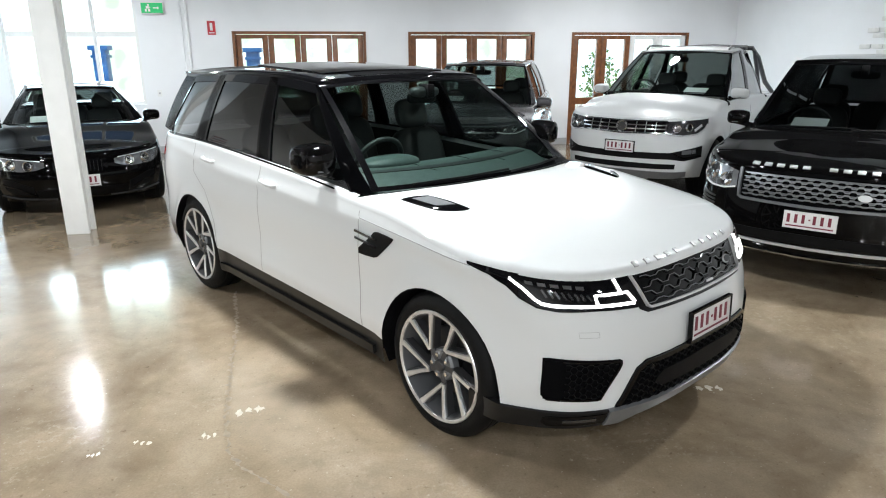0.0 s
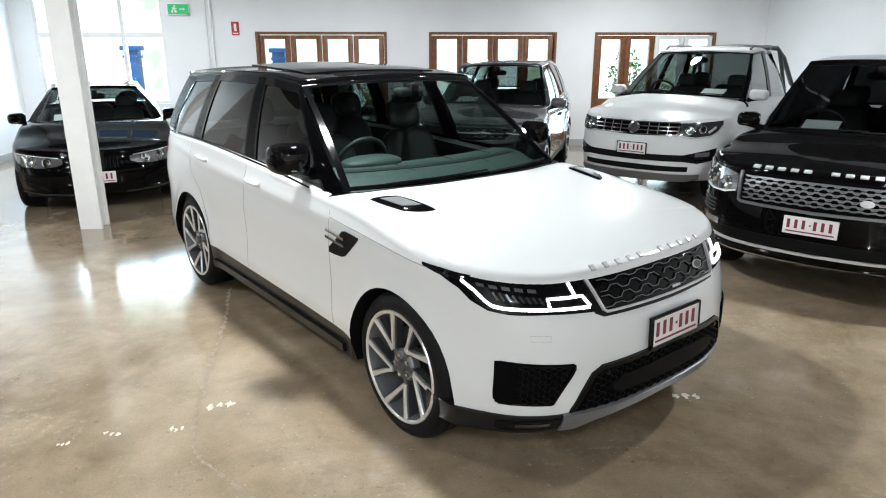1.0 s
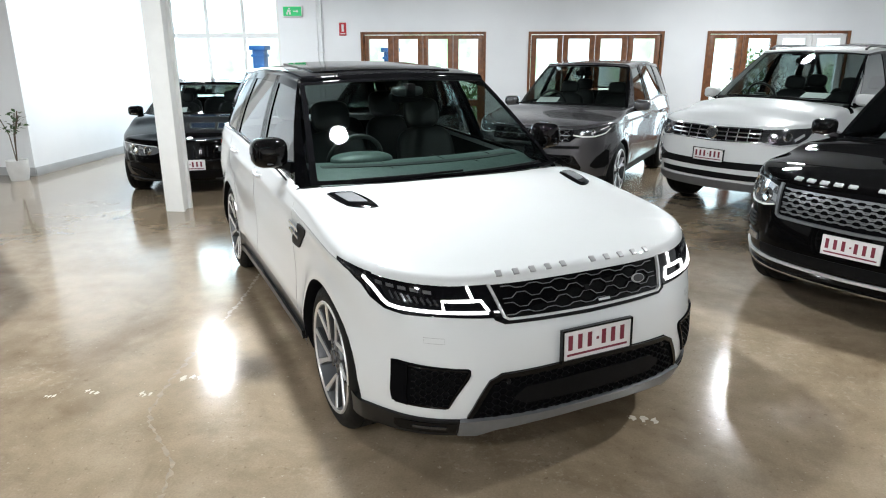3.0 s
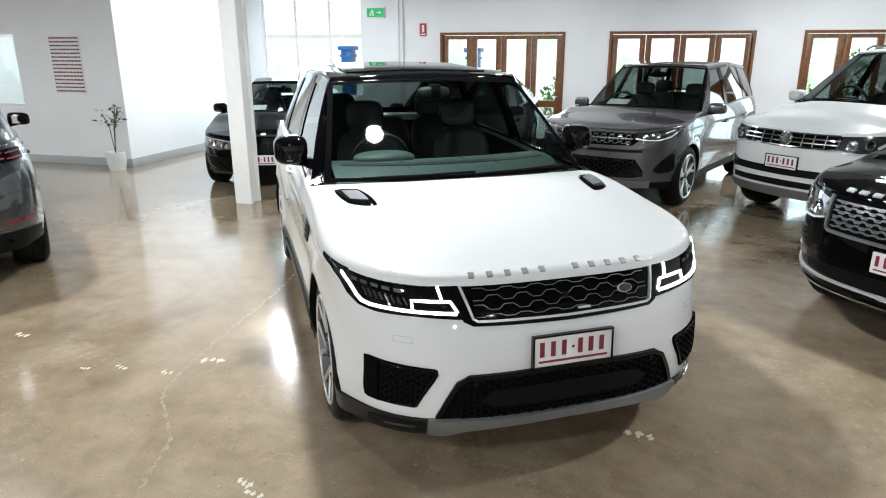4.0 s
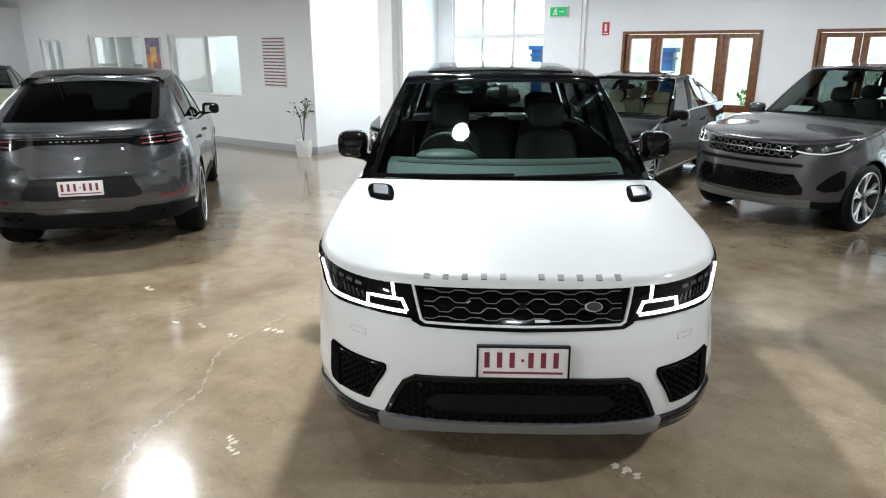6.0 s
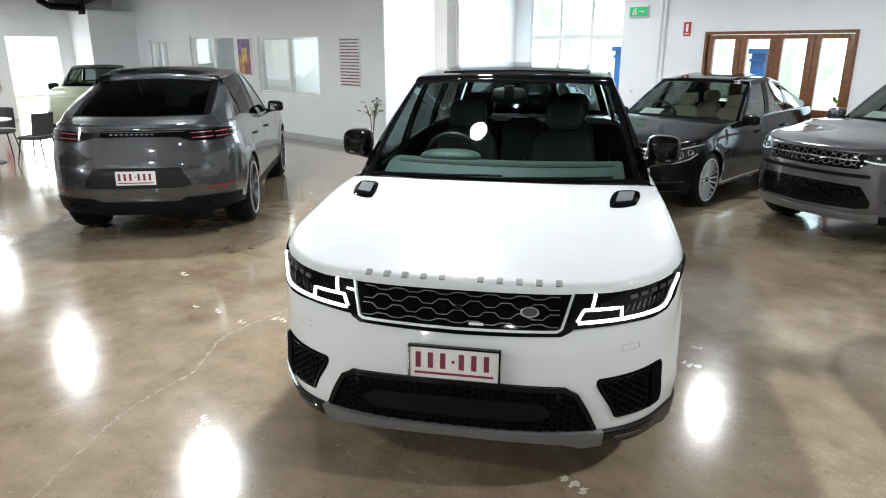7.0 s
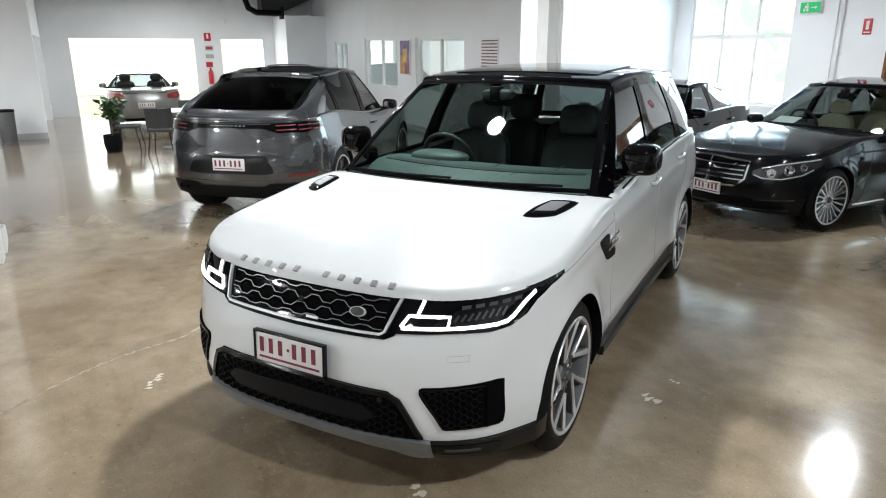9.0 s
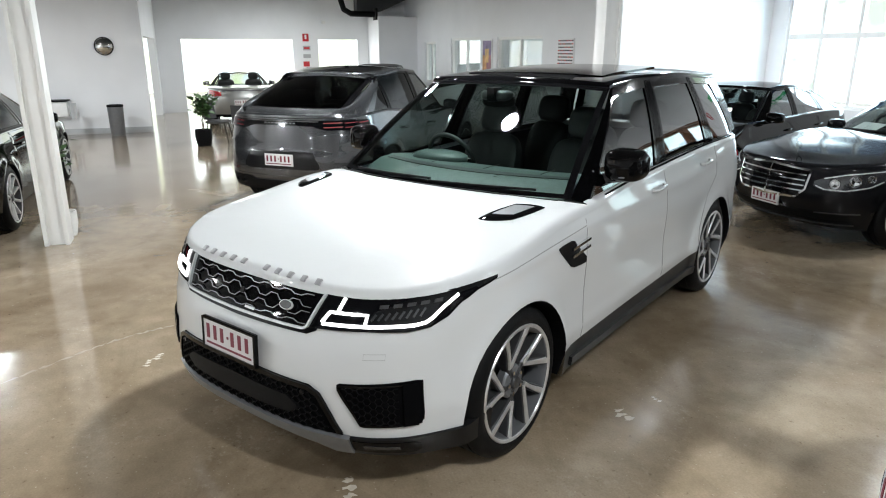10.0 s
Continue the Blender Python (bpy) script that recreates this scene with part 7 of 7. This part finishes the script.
M_BRICK = vary(material("whitewashed_brick", (0.7, 0.7, 0.69), 0.7), 8, 0.12, 0.4, 50)


def exit_sign():
    ob = thing("exit_sign", "green lit exit sign box with a white symbol", "exit sign", pose(-3.15, NY, 2.575))
    part("housing", boxed(-0.19, 0.19, -0.06, 0, -0.105, 0.105, bevel=0.006), M_WHITE, ob)
    part("face", boxed(-0.18, 0.18, -0.066, -0.06, -0.085, 0.085), M_GREEN, ob)
    # a running figure and an arrow, as plain blocks
    bm = bmesh.new()
    for x0, x1, z0, z1 in ((-0.072, -0.044, 0.036, 0.064), (-0.098, -0.05, -0.012, 0.03), (-0.118, -0.088, -0.06, -0.016), (-0.064, -0.03, -0.06, -0.016), (-0.046, -0.02, 0.004, 0.018)):
        box(bm, x0, x1, -0.07, -0.066, z0, z1)
    part("symbol", bm, M_PAPER, ob)
    bm = bmesh.new()
    for x0, x1, z0, z1 in ((0.02, 0.09, -0.008, 0.008), (0.09, 0.104, -0.022, 0.022), (0.104, 0.116, -0.01, 0.01)):
        box(bm, x0, x1, -0.07, -0.066, z0, z1)
    part("arrow", bm, M_PAPER, ob)
    part("symbol_mark", boxed(-0.02, 0.02, -0.073, -0.07, -0.05, 0.035), M_GREEN, ob)


exit_sign()


def wall_sign(name, label, m, w, h, mat, bars=(), bar_mat=None):
    """A flat sign that faces -y of its pose, with bars for its writing."""
    ob = thing(name, label, "sign", m)
    part("panel", boxed(-w / 2, w / 2, -0.008, 0, -h / 2, h / 2, bevel=0.002), mat, ob)
    for x, z, bw, bh in bars:
        part("marking", boxed(x - bw / 2, x + bw / 2, -0.011, -0.008, z - bh / 2, z + bh / 2), bar_mat or M_PAPER, ob)
    return ob


wall_sign("fire_sign", "small red fire sign with a white symbol", pose(-2.18, NY, 2.245), 0.14, 0.24, M_SIGNRED, [(0, 0.02, 0.045, 0.13), (0, -0.085, 0.1, 0.02)])
wall_sign("fire_sign", "small red fire sign with a white symbol", pose(WX, 5.97, 2.28, 0, 0, 90), 0.2, 0.24, M_SIGNRED, [(0, 0.02, 0.06, 0.13)])
wall_sign("notice", "small red and white notice on the wall", pose(WX, 5.99, 1.95, 0, 0, 90), 0.24, 0.14, M_PLASTICGREY, [(0, 0, 0.18, 0.06)], M_SIGNRED)
wall_sign("notice", "small grey notice on the wall", pose(WX, 5.99, 1.7, 0, 0, 90), 0.24, 0.12, M_PLASTICGREY, [(0, 0, 0.18, 0.05)], M_SKIRT)


def extinguisher():
    ob = thing("fire_extinguisher", "red fire extinguisher hung on the wall", "extinguisher", pose(WX + 0.1, 5.96, 0.85))
    bm = lathe(bmesh.new(), [(0.001, 0), (0.07, 0.01), (0.075, 0.04), (0.075, 0.36), (0.05, 0.42), (0.025, 0.44), (0.025, 0.47), (0.001, 0.47)], 20)
    bm.transform(pose(0, 0, 0, 90, 0, 0))
    part("cylinder", bm, M_SIGNRED, ob)
    part("valve", boxed(-0.02, 0.05, -0.02, 0.02, 0.46, 0.5, bevel=0.005), M_BLACK, ob)
    part("bracket", boxed(-0.1, -0.06, -0.03, 0.03, 0.1, 0.4), M_BLACK, ob)


extinguisher()
wall_sign("fire_sign", "round red location sign over the extinguisher", pose(WX, 5.96, 1.45, 0, 0, 90), 0.2, 0.16, M_SIGNRED)


def conduit():
    ob = thing("conduit", "white painted conduit down the wall", "conduit", pose(-2.6, NY, 0))
    bm = tube(bmesh.new(), [(0, -0.03, 0.1), (0, -0.03, 2.3), (0, -0.03, CEIL)], 0.025, 10)
    part("pipe", bm, M_WALL, ob)
    part("box_section", boxed(-0.12, -0.08, -0.03, 0, 0.13, CEIL, bevel=0.004), M_WALL, ob)
    for z in (0.8, 1.8, 2.8):
        part("clip", boxed(-0.035, 0.035, -0.06, 0, z, z + 0.02), M_WHITE, ob)


conduit()
wall_sign("switch_plate", "white wall switch plate", pose(-3.2, NY, 1.1), 0.08, 0.12, M_WHITE, [(0, 0, 0.03, 0.03)], M_PLASTICGREY)

# striped print, picture and office door leaf on the office wall
pr = thing("wall_print", "framed print of rows of small dark and red marks", "picture", pose(-7.1, BY, 1.645))
part("panel", boxed(-0.3, 0.3, -0.025, 0, -0.46, 0.46, bevel=0.003), M_PAPER, pr)
M_INK = material("print_ink", (0.06, 0.05, 0.06), 0.6)
for k in range(15):
    z = 0.42 - k * 0.06
    for j in range(9):
        x = -0.26 + j * 0.065
        part("print_mark", boxed(x - 0.027, x + 0.027, -0.028, -0.025, z - 0.012, z + 0.012), M_SIGNRED if (j * 3 + k * 5) % 7 < 2 else M_INK, pr)
pic = thing("framed_picture", "tall framed picture in purple and orange tones", "picture", pose(-10.95, BY, 1.72))
part("frame", boxed(-0.29, 0.29, -0.03, 0, -0.42, 0.42, bevel=0.004), M_WHITE, pic)
for k, (c, x0, x1, z0, z1) in enumerate((((0.16, 0.1, 0.22), -0.26, 0.26, 0.05, 0.39), ((0.5, 0.22, 0.06), -0.26, 0.0, -0.39, 0.05), ((0.3, 0.1, 0.12), 0.0, 0.26, -0.39, 0.05), ((0.6, 0.35, 0.1), -0.1, 0.12, -0.12, 0.2))):
    part("picture_field", boxed(x0, x1, -0.033 - 0.001 * k, -0.03, z0, z1), vary(material("picture_paint", c, 0.5), 6, 0.4), pic)
dl = thing("office_door", "white painted office door leaf behind the glass", "door", pose(-9.95, BY + 0.35, 0))
part("leaf", boxed(-0.4, 0.4, 0, 0.04, 0, 2.1, bevel=0.004), M_WHITE, dl)
part("door_handle", boxed(0.28, 0.36, -0.05, 0, 1.0, 1.03, bevel=0.005), M_SILVER, dl)
# unseen area lamps, added to brighten the rooms behind the office glass
area_light("office_fill_light", look((-9.5, 11.5, 3.0), (-9.5, 11.5, 0)), 120, 1.2, 0.6, (0.85, 0.98, 1.0))
area_light("office_fill_light", look((-13.5, 11.5, 3.0), (-13.5, 11.5, 0)), 120, 1.2, 0.6, (0.85, 0.98, 1.0))

# bare bricks showing through the plaster of the east wall
br = thing("brick_patch", "patch of whitewashed bare bricks in the plaster", "brickwork", pose(EX, 9.3, 1.8))
bm0 = finish(boxed(-0.02, 0.0, 0.0, 0.22, 0.0, 0.068, bevel=0.006), "brick", M_BRICK)
for k in range(7):
    for j in range(5 - (k % 3 == 2)):
        o = new("brick", bm0)
        o.parent = br
        o.location = (-0.002 - 0.004 * ((k * 3 + j) % 3), -1.1 + j * 0.24 + (k % 2) * 0.12 + 0.24 * (k % 3 == 1), k * 0.08)

# round convex mirror on the clock wall
mr = thing("convex_mirror", "round convex safety mirror on the white wall", "mirror", pose(-13.0, 0.63, 1.98))
bm = lathe(bmesh.new(), [(0.001, 0.1), (0.06, 0.094), (0.12, 0.075), (0.17, 0.045), (0.19, 0.02)], 32)
bm.transform(pose(0, 0, 0, 0, 0, -90))
part("mirror_face", bm, M_CHROME, mr)
bm = lathe(bmesh.new(), [(0.185, 0.0), (0.205, 0.0), (0.205, 0.03), (0.185, 0.03)], 32, closed=True)
bm.transform(pose(0, 0, 0, 0, 0, -90))
part("rim", bm, M_BLACK, mr)


def bin_(x, y):
    ob = thing("waste_bin", "brushed steel waste bin with a black rim", "bin", pose(x, y, 0))
    bm = lathe(bmesh.new(), [(0.001, 0.0), (0.15, 0.0), (0.155, 0.02), (0.17, 0.66), (0.15, 0.66), (0.14, 0.1), (0.001, 0.1)], 32)
    bm.transform(pose(0, 0, 0, 90, 0, 0))
    part("body", bm, M_SILVER, ob)
    bm = lathe(bmesh.new(), [(0.145, 0.655), (0.175, 0.655), (0.175, 0.7), (0.145, 0.7)], 32, closed=True)
    bm.transform(pose(0, 0, 0, 90, 0, 0))
    part("rim", bm, M_BLACK, ob)


bin_(-12.45, 0.75)

# wall basin with a hanging towel beyond the second column
bs = thing("wall_cabinet", "white wall-hung basin cabinet", "basin", pose(-13.0, -0.55, 0))
part("body", boxed(0, 0.4, -0.45, 0.3, 0.45, 0.78, bevel=0.01), M_WHITE, bs)
part("top", boxed(0, 0.43, -0.47, 0.32, 0.78, 0.81, bevel=0.006), M_BLACK, bs)
tw = thing("towel", "grey cloth towel hung on the basin", "towel", pose(-13.0, -0.12, 0))
rows = [[Vector((0.02 + 0.012 * math.sin(a * 1.7), -0.08 + 0.03 * a, 0.75 - 0.05 * b)) for b in range(8)] for a in range(6)]
part("cloth", sheet([[p + Vector((0.42, 0, 0)) for p in r] for r in rows], 0.01, (1, 0, 0)), M_SKIRT, tw)

# dark duct below the ceiling at the west end
du = thing("duct", "dark round ventilation duct bending down from the ceiling", "duct", pose(WX + 1.2, 7.5, 0))
tube_pts = [(0, -0.55, CEIL), (0, -0.55, 3.35), (0, -0.47, 3.1), (0, -0.25, 2.98), (0.0, 0.3, 2.97), (0, 0.5, 2.97)]
part("pipe", tube(bmesh.new(), tube_pts, 0.09, 16), M_BLACK, du)
part("flange", boxed(-0.2, 0.2, 0.5, 0.56, 2.8, 3.15, bevel=0.01), M_BLACK, du)
solo("wall_nib", boxed(WX, WX + 1.5, 8.05, BY, 0, 2.9), M_WALL, "painted plaster nib wall in the corner", "wall", kind="structure")
bm = bmesh.new()
ring = [(7.6, CEIL), (7.6, 3.08), (8.4, 3.1), (BY, 3.5), (BY, CEIL)]
ends = [[bm.verts.new((x, y, z)) for y, z in ring] for x in (WX, WX + 0.5)]
for i in range(5):
    bm.faces.new((ends[0][i], ends[0][(i + 1) % 5], ends[1][(i + 1) % 5], ends[1][i]))
bm.faces.new(ends[0][::-1])
bm.faces.new(ends[1])
bmesh.ops.recalc_face_normals(bm, faces=bm.faces)
solo("bulkhead", bm, M_CEIL, "dark sloping bulkhead under the ceiling", "bulkhead", kind="structure")
cmr = thing("security_camera", "small white security camera on the wall", "camera", pose(WX, 6.55, 2.75))
part("mount", boxed(0, 0.06, -0.04, 0.04, -0.04, 0.04, bevel=0.005), M_WHITE, cmr)
part("camera_body", boxed(0.06, 0.24, -0.05, 0.05, -0.05, 0.05, bevel=0.015), M_WHITE, cmr)


# ---- loose furniture and plants ----
def chair(m):
    ob = thing("visitor_chair", "dark grey upholstered chair on thin black legs", "chair", m, "chairs round the table")
    bm = blob(bmesh.new(), (0, 0, 0.45), (0.24, 0.24, 0.035), 4)
    part("seat", bm, M_CHAIR, ob)
    rows = [[Vector((-0.24 - 0.05 * math.cos(math.pi * (u / 8 - 0.5)) + 0.12 * (u / 4 - 1) ** 2 - 0.05 * v / 5, lerp(-0.24, 0.24, u / 8), 0.5 + 0.36 * v / 5)) for v in range(6)] for u in range(9)]
    part("backrest", sheet(rows, 0.035, (-1, 0, 0), True), M_CHAIR, ob)
    for sx in (1, -1):
        for sy in (1, -1):
            part("leg", cyl(bmesh.new(), (sx * 0.17, sy * 0.17, 0.43), (sx * 0.24, sy * 0.23, 0), 0.012, 0.009, 8), M_BLACK, ob)
    return ob


M_CHAIR = vary(material("dark_grey_fabric", (0.045, 0.045, 0.047), 0.85), 60, 0.2, 0.3, 300)
TX, TY = -10.15, 3.75
first = chair(pose(TX + 0.78, TY - 0.3, 0, 0, 0, 160))
for dx, dy, a in ((0.62, 0.62, 222), (-0.72, 0.4, -30), (-0.2, -0.82, 75)):
    copy_thing(first, pose(TX + dx, TY + dy, 0, 0, 0, a))
tbl = thing("round_table", "round white meeting table on a single stem", "table", pose(TX, TY, 0))
bm = lathe(bmesh.new(), [(0.001, 0.72), (0.44, 0.72), (0.45, 0.735), (0.44, 0.75), (0.001, 0.75)], 40)
bm.transform(pose(0, 0, 0, 90, 0, 0))
part("tabletop", bm, M_WHITE, tbl)
part("stem", cyl(bmesh.new(), (0, 0, 0.02), (0, 0, 0.72), 0.035, n=20), M_SILVER, tbl)
part("foot", cyl(bmesh.new(), (0, 0, 0), (0, 0, 0.02), 0.27, 0.25, 32), M_SILVER, tbl)


def pot_plant(x, y, pot_mat, pot, height, label, leaves, size, spread, seed, pot_words):
    rn = random.Random(seed)
    ob = thing("potted_plant", label, "plant", pose(x, y, 0))
    bm = lathe(bmesh.new(), [(0.001, 0.0), (pot[0] * 0.8, 0.0), (pot[0], pot[1] * 0.5), (pot[0] * 0.98, pot[1]), (pot[0] * 0.88, pot[1]), (pot[0] * 0.85, pot[1] - 0.05), (0.001, pot[1] - 0.05)], 28)
    bm.transform(pose(0, 0, 0, 90, 0, 0))
    part("pot", bm, pot_mat, ob, pot_words)
    st = bmesh.new()
    tips = []
    for k in range(4):
        a = rn.uniform(0, 6.28)
        d = rn.uniform(0.3, 1) * spread
        pts = [(0, 0, pot[1] - 0.06), (d * 0.3 * math.cos(a), d * 0.3 * math.sin(a), lerp(pot[1], height, 0.45)), (d * math.cos(a), d * math.sin(a), height * rn.uniform(0.8, 1.0))]
        tube(st, pts, 0.008, 6)
        tips.append((pts[1], pts[2]))
    part("stem", st, M_BARK, ob)
    for k in range(leaves):
        a, b = rn.choice(tips)
        p = Vector(a).lerp(Vector(b), rn.uniform(0.1, 1.05)) + Vector((rn.gauss(0, spread * 0.3), rn.gauss(0, spread * 0.3), rn.gauss(0, 0.04)))
        b2 = leaf_mesh(size * rn.uniform(0.7, 1.2))
        b2.transform(Matrix.Translation(p) @ Euler((rn.uniform(-0.6, 0.9), rn.uniform(-0.6, 0.6), rn.uniform(0, 6.3))).to_matrix().to_4x4())
        part("leaf", b2, M_DARKLEAF, ob)
    return ob


M_DARKLEAF = vary(material("dark_leaf", (0.04, 0.085, 0.025), 0.45), 15, 0.4)
M_POT = vary(material("white_pot", (0.7, 0.7, 0.69), 0.45), 10, 0.06)
pot_plant(-6.12, 9.0, M_POT, (0.15, 0.3), 1.12, "sparse tall plant in a white pot by the wall", 60, 0.09, 0.16, 3, "white pot")
pot_plant(-3.17, 1.2, M_POT, (0.125, 0.26), 1.15, "sparse plant in a white pot behind a column", 46, 0.1, 0.22, 9, "white pot")
pot_plant(-10.0, 2.62, M_BLACK, (0.17, 0.34), 1.0, "bushy green plant in a black pot", 150, 0.16, 0.2, 12, "black plastic pot")

# pale scuffs of old paint on the concrete
M_SCUFF = vary(material("old_paint_scuff", (0.5, 0.45, 0.37), 0.4), 30, 0.15)
rs = random.Random(21)
for x, y, w, h in ((-0.55, 3.35, 0.12, 0.05), (2.066, 3.19, 0.13, 0.04), (-1.04, 3.12, 0.07, 0.03), (1.93, 4.72, 0.1, 0.05), (0.41, 2.24, 0.08, 0.03), (0.33, 2.3, 0.07, 0.04), (-0.72, 3.13, 0.06, 0.035), (-2.05, 3.34, 0.09, 0.045), (-1.25, 3.05, 0.05, 0.03), (1.85, 5.0, 0.05, 0.02)):
    for k in range(3):
        bm = bmesh.new()
        cx, cy = x + (k - 1) * w * 0.45, y + rs.uniform(-0.3, 0.3) * h
        ring = [(cx + w * 0.24 * rs.uniform(0.25, 1.2) * math.cos(a * math.pi / 5), cy + h * 0.8 * rs.uniform(0.2, 1.2) * math.sin(a * math.pi / 5)) for a in range(10)]
        vs = [bm.verts.new((px, py, 0.0012)) for px, py in ring]
        bm.faces.new(vs)
        part("paint_scuff", bm, M_SCUFF, floor)

# ragged old joint worn into the concrete
M_JOINT = vary(material("worn_concrete_joint", (0.222, 0.173, 0.121), 0.4), 25, 0.25)
line_x = curve((1.2, 0.62), (1.7, 0.2), (2.08, -0.08), (2.5, -0.23), (2.95, -0.59), (3.3, -0.66), (3.77, -0.71), (4.4, -0.76), (5.4, -0.9))
for k in range(46):
    y0 = 1.25 + k * 0.088
    bm = bmesh.new()
    left, right = [], []
    for j in range(5):
        y = y0 + 0.022 * j
        w = rs.uniform(0.003, 0.02) * (0.2 if j in (0, 4) else 1)
        x = line_x(y) + rs.uniform(-0.014, 0.014)
        left.append(bm.verts.new((x - w, y, 0.0008)))
        right.append(bm.verts.new((x + w, y, 0.0008)))
    for j in range(4):
        bm.faces.new((left[j], right[j], right[j + 1], left[j + 1]))
    part("joint_wear", bm, M_JOINT, floor)
